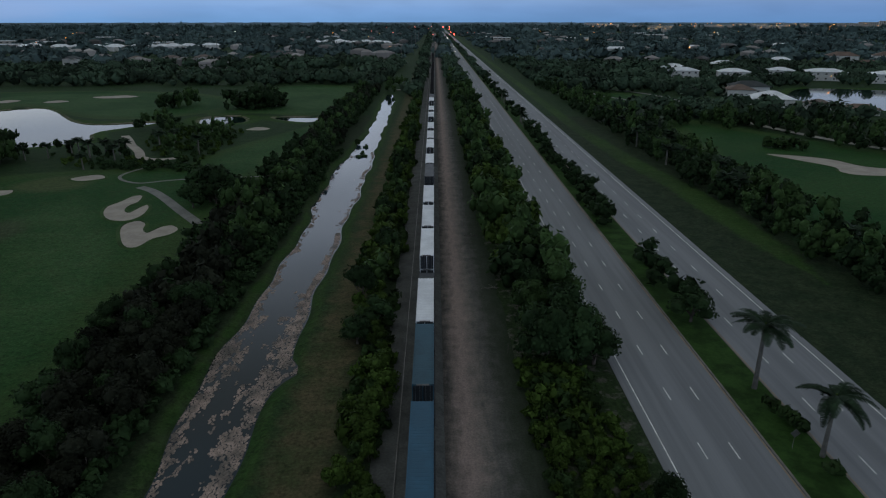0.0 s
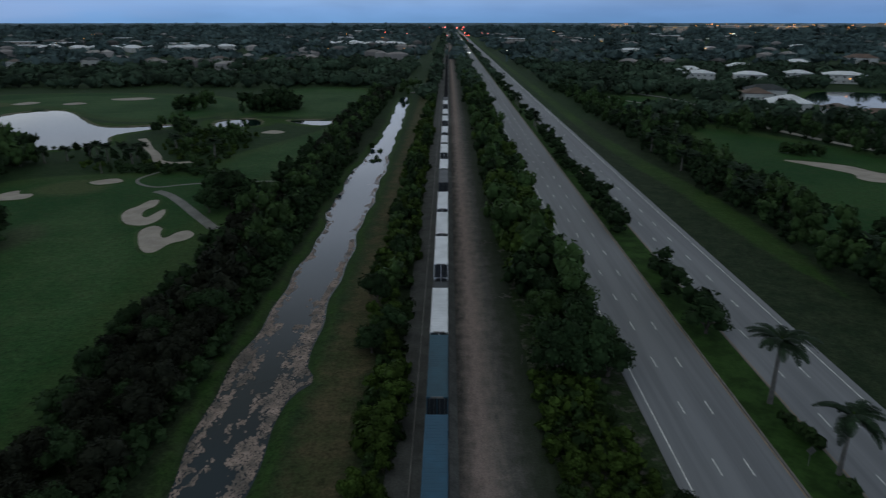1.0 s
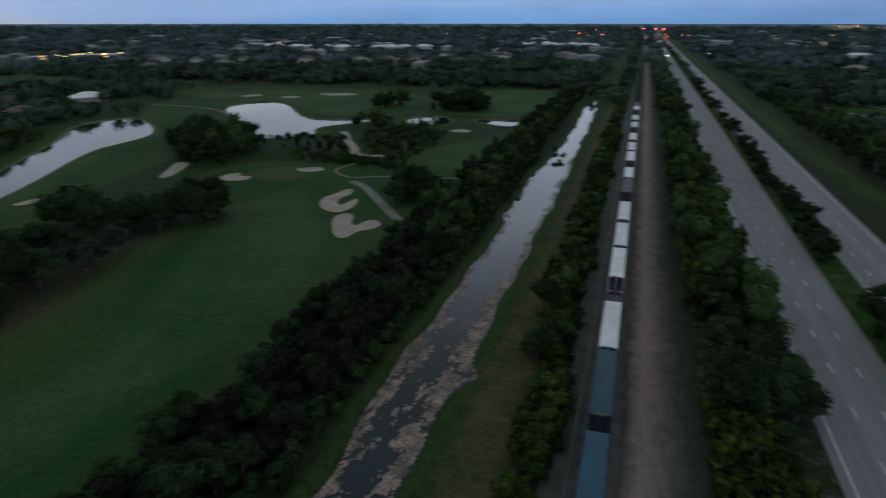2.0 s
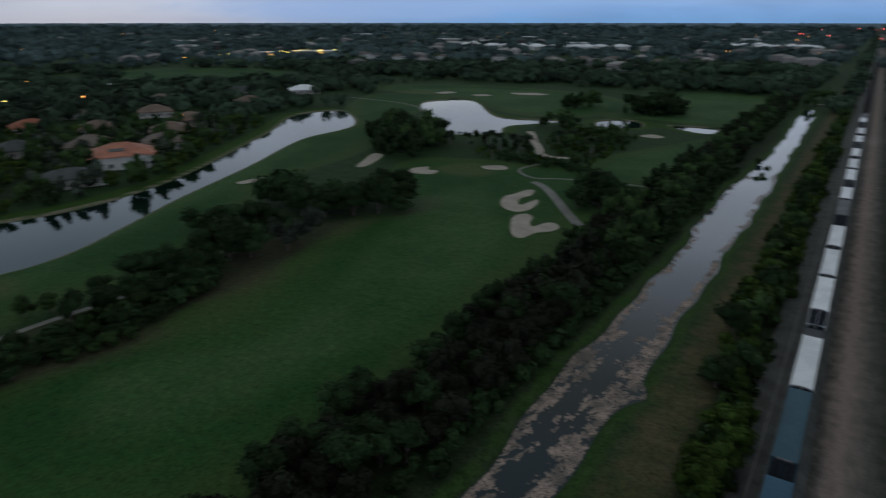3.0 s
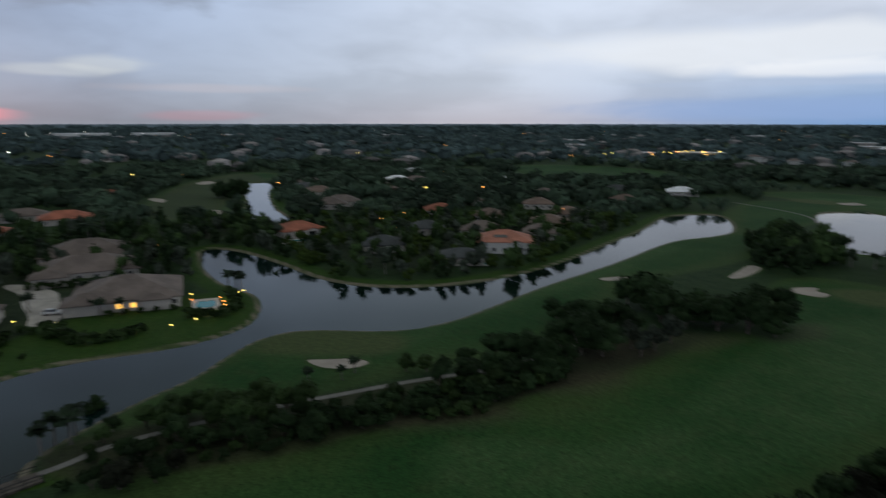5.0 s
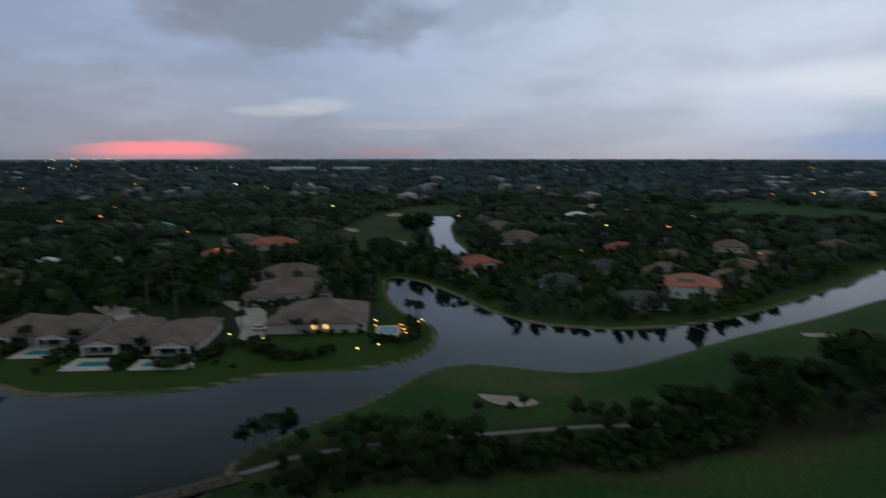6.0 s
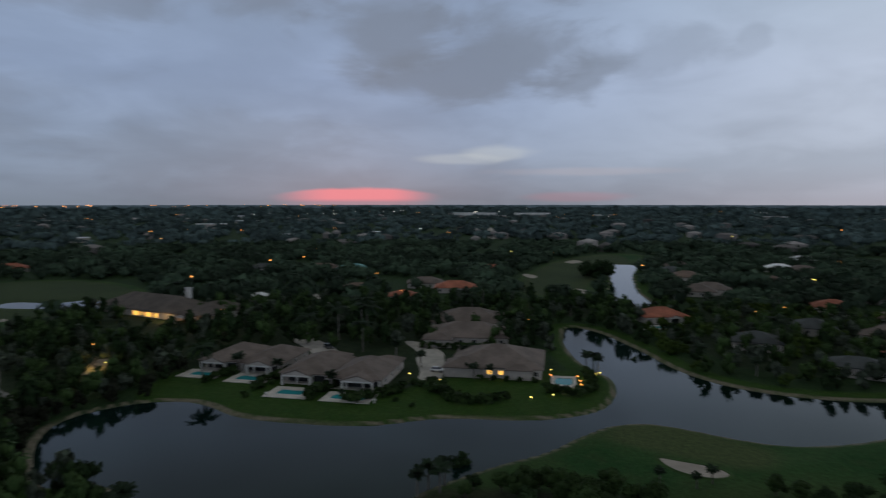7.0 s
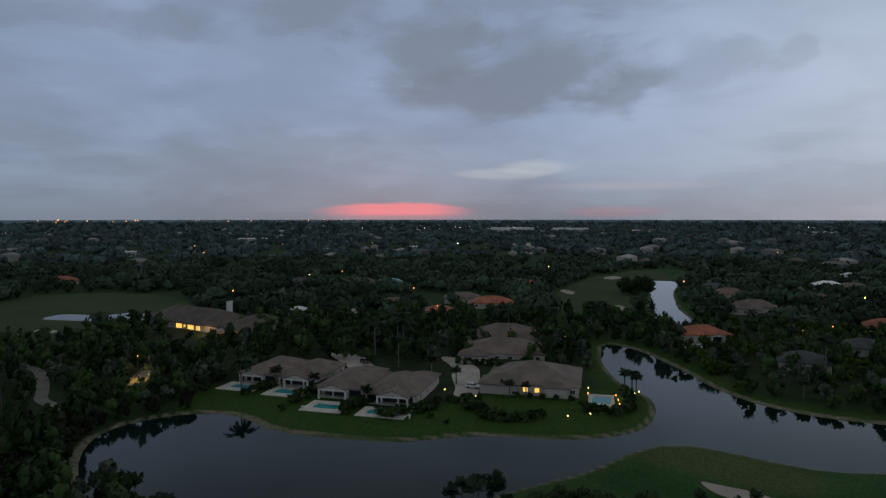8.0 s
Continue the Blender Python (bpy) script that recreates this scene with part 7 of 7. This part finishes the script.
# canal-side, railway and highway belts beyond
ky = np.concatenate([woods.uniform(430, 2400, 900)])
kx = np.where(woods.random(900) < 0.4, woods.uniform(-16, -8, 900), woods.uniform(12, 23, 900))
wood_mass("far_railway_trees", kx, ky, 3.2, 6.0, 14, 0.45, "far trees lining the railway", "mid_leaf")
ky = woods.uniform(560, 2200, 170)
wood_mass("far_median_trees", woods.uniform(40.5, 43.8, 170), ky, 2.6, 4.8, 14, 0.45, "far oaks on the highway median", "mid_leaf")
# the last woods below the skyline; an added faint blue glow stands in for haze
M["backdrop"] = material("distant_woods_haze_glow", (0.06, 0.08, 0.085), 0.9, var=0.3, scale=200.0, emit=(0.5, 0.75, 1.0), power=0.042)
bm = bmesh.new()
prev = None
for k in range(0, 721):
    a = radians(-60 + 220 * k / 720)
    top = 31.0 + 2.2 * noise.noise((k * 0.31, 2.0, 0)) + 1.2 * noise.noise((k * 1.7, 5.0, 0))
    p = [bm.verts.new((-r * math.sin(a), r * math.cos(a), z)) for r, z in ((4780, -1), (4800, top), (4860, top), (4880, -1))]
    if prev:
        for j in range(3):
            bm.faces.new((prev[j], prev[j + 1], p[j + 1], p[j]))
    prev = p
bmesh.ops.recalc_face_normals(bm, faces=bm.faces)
tagged(part("backdrop_woods", bm, M["backdrop"], None), "last line of woods under the sky with an added bluish haze glow", "backdrop", kind="structure")


# ---- floating algae on the canal ----
def algae():
    gen = np.random.default_rng(3)
    verts, faces = [], []
    for y in np.arange(44, 250, 0.24):
        w, e = (float(v[0]) for v in canal_edges([y]))
        for x in np.arange(w - 0.2, e + 0.2, 0.24):
            t = (x - w) / (e - w)
            patch = 0.6 * noise.noise((x / 2.2, y / 6.0, 1.0)) + 0.45 * noise.noise((x / 0.8, y / 1.9, 4.0)) + 0.35 * noise.noise((x / 0.3, y / 0.6, 9.0))
            if y < 112:
                edge = np.interp(t, [0, 0.16, 0.30, 0.50, 0.62, 0.85, 1.0], [0.30, 0.10, -0.14, -0.34, -0.04, 0.26, 0.20])
                edge -= np.interp(y, [58, 66, 90, 112], [0.10, 0.0, 0.02, 0.22]) * (0 if t > 0.9 or t < 0.05 else 1)
            else:
                edge = np.interp(t, [0, 0.08, 0.2, 0.8, 0.9, 1.0], [0.25, 0.05, -0.5, -0.5, 0.05, 0.3]) - np.interp(y, [112, 160, 250], [0, 0.12, 0.3])
            if edge + patch > 0.08:
                verts, faces = blot(gen, verts, faces, x + gen.uniform(-0.15, 0.15), y + gen.uniform(-0.15, 0.15), gen.uniform(0.09, 0.21))
    ob = new("floating_algae", mesh_of("floating_algae", verts, faces, M["algae"]))
    tagged(ob, "pinkish-brown mats of floating algae on the canal", "algae", kind="stuff")


def blot(gen, verts, faces, x, y, r):
    o = len(verts)
    z = -0.60 + gen.uniform(0, 0.012)
    n = 7
    for k in range(n):
        a = 2 * math.pi * k / n
        q = r * gen.uniform(0.55, 1.3)
        verts.append((x + q * math.cos(a), y + 1.6 * q * math.sin(a), z))
    faces.append(tuple(range(o, o + n)))
    return verts, faces


algae()


# ---- lamps ----
lamp_ball = {}


def street_lamp(x, y, h, kind, size, label, group="street lamps"):
    lamp = empty_thing("street_lamp", pose(x, y, 0), label, "lamp", group)
    key = (kind, size, h)
    if key not in lamp_ball:
        bm = bmesh.new()
        bmesh.ops.create_icosphere(bm, subdivisions=1, radius=size)
        head = part("lamp_head", bm, M[kind], lamp)
        bm = bmesh.new()
        tube(bm, [(0, 0, -0.1), (0, 0, h * 0.5), (0, 0, h)], [0.09, 0.07, 0.05], 6)
        pole = part("pole", bm, M["pole"], lamp)
        lamp_ball[key] = (head.data, pole.data)
    else:
        head = part("lamp_head", lamp_ball[key][0], None, lamp)
        part("pole", lamp_ball[key][1], None, lamp)
    head.location = (0, 0, h)
    return lamp


for x, y, k, s in (
    (-787, -737, "lamp_white", 1.3), (-309, -142, "lamp_warm", 0.45), (-268, -131, "lamp_warm", 0.4), (-197, -142, "lamp_warm", 0.3), (-302, 2, "lamp_warm", 0.4), (-262, 98, "lamp_warm", 0.4), (-894, -325, "lamp_white", 0.9),
    (-1138, -180, "lamp_white", 0.9), (-1047, -78, "lamp_warm", 0.9), (-994, -61, "lamp_warm", 0.9), (-1071, -61, "lamp_warm", 0.8), (-566, -179, "lamp_warm", 0.5), (-338, -64, "lamp_warm", 0.55), (-444, -17, "lamp_warm", 0.7), (-1033, -884, "lamp_white", 0.8),
    (-260, 3, "lamp_warm", 0.35), (-291, 101, "lamp_warm", 0.35), (-743, 593, "lamp_yellow", 1.0), (-759, 669, "lamp_yellow", 1.0), (-763, 715, "lamp_yellow", 1.1), (-718, 757, "lamp_yellow", 1.3), (-728, 801, "lamp_yellow", 1.2), (-735, 775, "lamp_yellow", 1.1),
    (-904, 561, "lamp_warm", 1.3), (-898, 645, "lamp_warm", 0.9), (-729, 527, "lamp_warm", 0.7), (-539, 248, "lamp_warm", 0.6), (-274, 140, "lamp_warm", 0.3), (-283, 200, "lamp_warm", 0.5), (-297, 772, "lamp_warm", 0.8), (-508, 2171, "lamp_warm", 1.6),
    (355, 1078, "lamp_warm", 1.1), (212, 569, "lamp_red", 0.55), (307, 575, "lamp_warm", 0.7), (311, 516, "lamp_warm", 0.5), (89, 1018, "lamp_white", 1.0), (-203, 791, "lamp_warm", 0.7), (-758, 1298, "lamp_warm", 1.0), (396, 1468, "lamp_warm", 1.1),
    (410, 1077, "lamp_warm", 1.0), (-193, 1083, "lamp_warm", 0.8), (-167, 1558, "lamp_warm", 1.1), (-71, 1082, "lamp_warm", 0.8), (-296, 769, "lamp_warm", 0.6), (345, 524, "lamp_white", 0.4), (372, 508, "lamp_white", 0.4), (352, 505, "lamp_warm", 0.35), (470, 560, "lamp_warm", 0.5), (452, 684, "lamp_warm", 0.7), (-352, -120, "lamp_warm", 0.5), (-420, -96, "lamp_warm", 0.6), (-322, 36, "lamp_warm", 0.4), (-398, 150, "lamp_warm", 0.5), (-520, -60, "lamp_warm", 0.7), (-610, 30, "lamp_warm", 0.7), (-305, 118, "lamp_warm", 0.4), (-640, -210, "lamp_warm", 0.8),
):
    street_lamp(x, y, 6.0, k, s * (0.55 if math.hypot(x, y) < 500 else 0.9), "lit lamp on a pole among dark trees")
lamps = random.Random(4)
for k in range(20):
    a, r = radians(lamps.uniform(48, 128)), lamps.uniform(330, 1250)
    if nearest_shape(fairways, np.array([-r * math.sin(a)]), np.array([r * math.cos(a)]))[0] < 5:
        continue
    street_lamp(-r * math.sin(a), r * math.cos(a), 9.0, "lamp_warm" if k % 5 else "lamp_yellow", 0.28 + r / 2400, "lit lamp on a pole among dark trees")
for k in range(14):
    street_lamp(-752 + lamps.uniform(-25, 25), 600 + 15 * k + lamps.uniform(-6, 6), 6.0, "lamp_yellow" if k % 3 else "lamp_warm", 0.9, "lit lamp in a row of yellow lamps")
# low garden lights round the lake house
for x, y, k in ((-184.5, 9.2, "lamp_warm"), (-196.5, 9.2, "lamp_warm"), (-196, 17.3, "lamp_warm"), (-191, 17.6, "lamp_warm"), (-187, 17.6, "lamp_warm"), (-181.5, 10.5, "lamp_yellow"), (-176, 9, "lamp_yellow"), (-173, 3, "lamp_yellow"), (-199, 23, "lamp_yellow"), (-201, 24.5, "lamp_yellow"), (-187, -23.5, "lamp_yellow"), (-193, -34, "lamp_yellow"), (-203, 9.6, "lamp_yellow"), (-207, -16, "lamp_warm")):
    street_lamp(x, y, 0.7, k, 0.24, "small yellow garden light by the villa", "garden lights")
for x, y in ((-188, -131.5), (-203, -139)):
    street_lamp(x, y, 2.4, "lamp_yellow", 0.16, "yellow path light in the trees", "garden lights")


def far_lights(name, n, a0, a1, r0, r1, kind, size, label, low=9, high=13):
    gen = np.random.default_rng(len(name) + n)
    verts, faces = [], []
    for _ in range(n):
        a, r = radians(gen.uniform(a0, a1)), gen.uniform(r0, r1)
        o = len(verts)
        c = np.array((-r * math.sin(a), r * math.cos(a), gen.uniform(low, high)))
        verts += (c + ICO_V * size * gen.uniform(0.5, 1.2) * r / 1500).tolist()
        faces += [tuple(i + o for i in f) for f in ICO_F]
    tagged(new(name, mesh_of(name, verts, faces, M[kind])), label, "lights", kind="stuff")


far_lights("distant_orange_lights", 110, -40, 136, 1500, 4300, "lamp_warm", 0.6, "scattered orange town lights towards the horizon")
far_lights("distant_white_lights", 45, -40, 136, 1500, 4300, "lamp_white", 0.5, "scattered white town lights towards the horizon")
far_lights("distant_east_lights", 55, -38, -12, 3000, 4300, "lamp_warm", 0.7, "chain of orange lights along the east skyline", 18, 30)
far_lights("distant_west_lights", 30, 106, 136, 3500, 4400, "lamp_warm", 0.9, "orange lights along the west skyline", 26, 36)
far_lights("distant_warehouse_lights", 46, 86, 114, 1900, 2700, "lamp_white", 0.42, "chain of white lights by the far warehouses", 14, 19)
far_lights("distant_town_lights", 26, -4, 7, 1700, 4300, "lamp_red", 1.0, "red lights around the far end of the highway")


# ---- road traffic standing far off, signs and poles ----
def far_car(x, y, lamps, label):
    car = parked_car(x, y, 90, "car_dark", label)
    for wx in (-0.65, 0.65):
        bm = bmesh.new()
        bmesh.ops.create_icosphere(bm, subdivisions=1, radius=0.5, matrix=Matrix.Translation((-2.35, wx, 0.8)))
        part("lit_lamp", bm, M[lamps], car, "lit lamp")
    return car


for x, y, k in ((29, 1020, "lamp_white"), (33, 1060, "lamp_white"), (36, 1265, "lamp_white"), (29, 1420, "lamp_white"), (33, 1600, "lamp_white"), (36, 1850, "lamp_white"), (30, 2200, "lamp_white"), (50, 1700, "lamp_red"), (47.5, 2000, "lamp_red"), (54, 2300, "lamp_red")):
    far_car(x, y, k, "car with lit lamps far up the highway")


def road_sign(x, y):
    sign = empty_thing("road_sign", pose(x, y, 0.16), "grey diamond road sign on a post seen from behind", "sign")
    bm = bmesh.new()
    tube(bm, [(0, 0, -0.1), (0, 0, 1.2), (0, 0, 2.4)], [0.035, 0.035, 0.035], 6)
    part("post", bm, M["pole"], sign)
    bm = boxes((-0.42, 0.42, -0.02, 0.02, -0.42, 0.42), bevel=0.008)
    bmesh.ops.rotate(bm, verts=bm.verts, cent=(0, 0, 0), matrix=Matrix.Rotation(radians(45), 3, "Y"))
    bmesh.ops.translate(bm, verts=bm.verts, vec=(0, -0.06, 2.1))
    part("panel", bm, M["steel"], sign, "bare metal diamond panel")
    return sign


road_sign(41.6, 62.5)


def power_pole(x, y, h=24):
    p = empty_thing("power_pole", pose(x, y, 0), "tall grey steel power pole with cross arms", "power pole", "power line")
    bm = bmesh.new()
    tube(bm, [(0, 0, -0.2), (0, 0, h * 0.5), (0, 0, h)], [0.45, 0.36, 0.22], 8)
    part("mast", bm, M["pole"], p)
    for z in (h - 1.0, h - 4.0, h - 7.0):
        part("arm", boxes((-0.1, 1.8, -0.1, 0.1, z - 0.1, z + 0.1)), M["pole"], p)
    return p


for x, y in ((-298, 930), (-112, 928), (-42, 860), (-36, 1100), (-36, 1330), (-36, 1560), (-560, 930)):
    power_pole(x, y)


def debris(x, y, seed):
    gen = random.Random(seed)
    bm = bmesh.new()
    for _ in range(7):
        a, l = gen.uniform(0, 3.1), gen.uniform(0.6, 1.8)
        px, py = gen.uniform(-1.3, 1.3), gen.uniform(-1, 1)
        tube(bm, [(px, py, 0.08), (px + l * math.cos(a) / 2, py + l * math.sin(a) / 2, gen.uniform(0.1, 0.35)), (px + l * math.cos(a), py + l * math.sin(a), 0.1)], [0.07, 0.06, 0.04], 5)
    ob = part("branch_pile", bm, M["palm_bark"], None)
    ob.location = (x, y, 0.03)
    tagged(ob, "pile of pale cut branches beside the gravel track", "branches")


debris(7.6, 142, 1)
debris(11.4, 111, 2)
for x, y in ((6.9, 149), (10.9, 86)):
    bm = bmesh.new()
    tube(bm, [(0, 0, 0), (0.05, 0, 0.8), (0.0, 0, 1.6)], [0.06, 0.05, 0.05], 6)
    ob = part("marker_post", bm, M["kerb"], None)
    ob.location = (x, y, 0)
    tagged(ob, "short pale marker post beside the gravel track", "post")


# garden bench and lake-edge stakes
def weir(x, y):
    w = empty_thing("culvert_headwall", pose(x, y, -0.3), "pale concrete culvert headwall at the canal's end", "culvert")
    part("wall", boxes((-3, 3, -0.3, 0.3, -1, 0.9), bevel=0.05), M["kerb"], w)
    part("cap", boxes((-3.2, 3.2, -0.45, 0.45, 0.9, 1.1), bevel=0.03), M["deck"], w)
    return w


weir(-23.5, 468)


def garden_urn(x, y, z):
    """A white garden urn: foot, flared bowl and rim turned in rings."""
    urn = empty_thing("garden_urn", pose(x, y, z), "white garden urn beside a pool terrace", "urn", "garden urns")
    bm = bmesh.new()
    tube(bm, [(0, 0, 0), (0, 0, 0.08), (0, 0, 0.16), (0, 0, 0.30)], [0.30, 0.30, 0.14, 0.12], 12)
    part("foot", bm, M["trim"], urn)
    bm = bmesh.new()
    tube(bm, [(0, 0, 0.30), (0, 0, 0.42), (0, 0, 0.70), (0, 0, 0.95)], [0.14, 0.34, 0.42, 0.36], 12)
    part("bowl", bm, M["trim"], urn)
    bm = bmesh.new()
    tube(bm, [(0, 0, 0.95), (0, 0, 1.0), (0, 0, 1.05)], [0.44, 0.48, 0.44], 12)
    part("rim", bm, M["trim"], urn)
    return urn


garden_urn(-165.2, -38.6, 0.0)
garden_urn(-166.9, -69.4, 0.22)


def footbridge(x, y, rot, length, width, label="low timber footbridge with rails under a yellow lamp", rail="deck_board", deck="deck_board"):
    """A low timber bridge: broad deck boards between two railed edges."""
    bridge = empty_thing("footbridge", pose(x, y, 0, 0, 0, rot), label, "bridge")
    n = int(length / 1.2)
    board = mesh_of("board", *grid_box(1.1, width, 0.12), M[deck])
    for k in range(n):
        part("board", board, None, bridge).location = (0.6 + 1.2 * k, 0, 0.3)
    for s in (-1, 1):
        part("beam", boxes((0, length, s * (width / 2 - 0.3) - 0.12, s * (width / 2 - 0.3) + 0.12, -0.1, 0.24)), M["tie"], bridge)
        part("handrail", boxes((0, length, s * width / 2 - 0.05, s * width / 2 + 0.05, 1.28, 1.38), (0, length, s * width / 2 - 0.03, s * width / 2 + 0.03, 0.78, 0.86)), M[rail], bridge)
        for k in range(n // 2 + 1):
            part("post", boxes((2.4 * k, 2.4 * k + 0.12, s * width / 2 - 0.06, s * width / 2 + 0.06, 0, 1.34)), M[rail], bridge)
    return bridge


def grid_box(dx, dy, dz):
    v = [(sx * dx / 2, sy * dy / 2, z) for z in (-dz / 2, dz / 2) for sx, sy in ((-1, -1), (1, -1), (1, 1), (-1, 1))]
    return v, [(3, 2, 1, 0), (4, 5, 6, 7), (0, 1, 5, 4), (1, 2, 6, 5), (2, 3, 7, 6), (3, 0, 4, 7)]


M["deck_board"] = material("weathered_deck_board", (0.30, 0.25, 0.19), 0.85, var=0.25, scale=1.2, rand=0.2)
footbridge(-181.5, -132.0, 203, 21.0, 4.6)
footbridge(-104.8, -17.6, -67.5, 24.0, 3.4, "dark timber cart bridge with rails over the lake", "dark_metal", "tie")
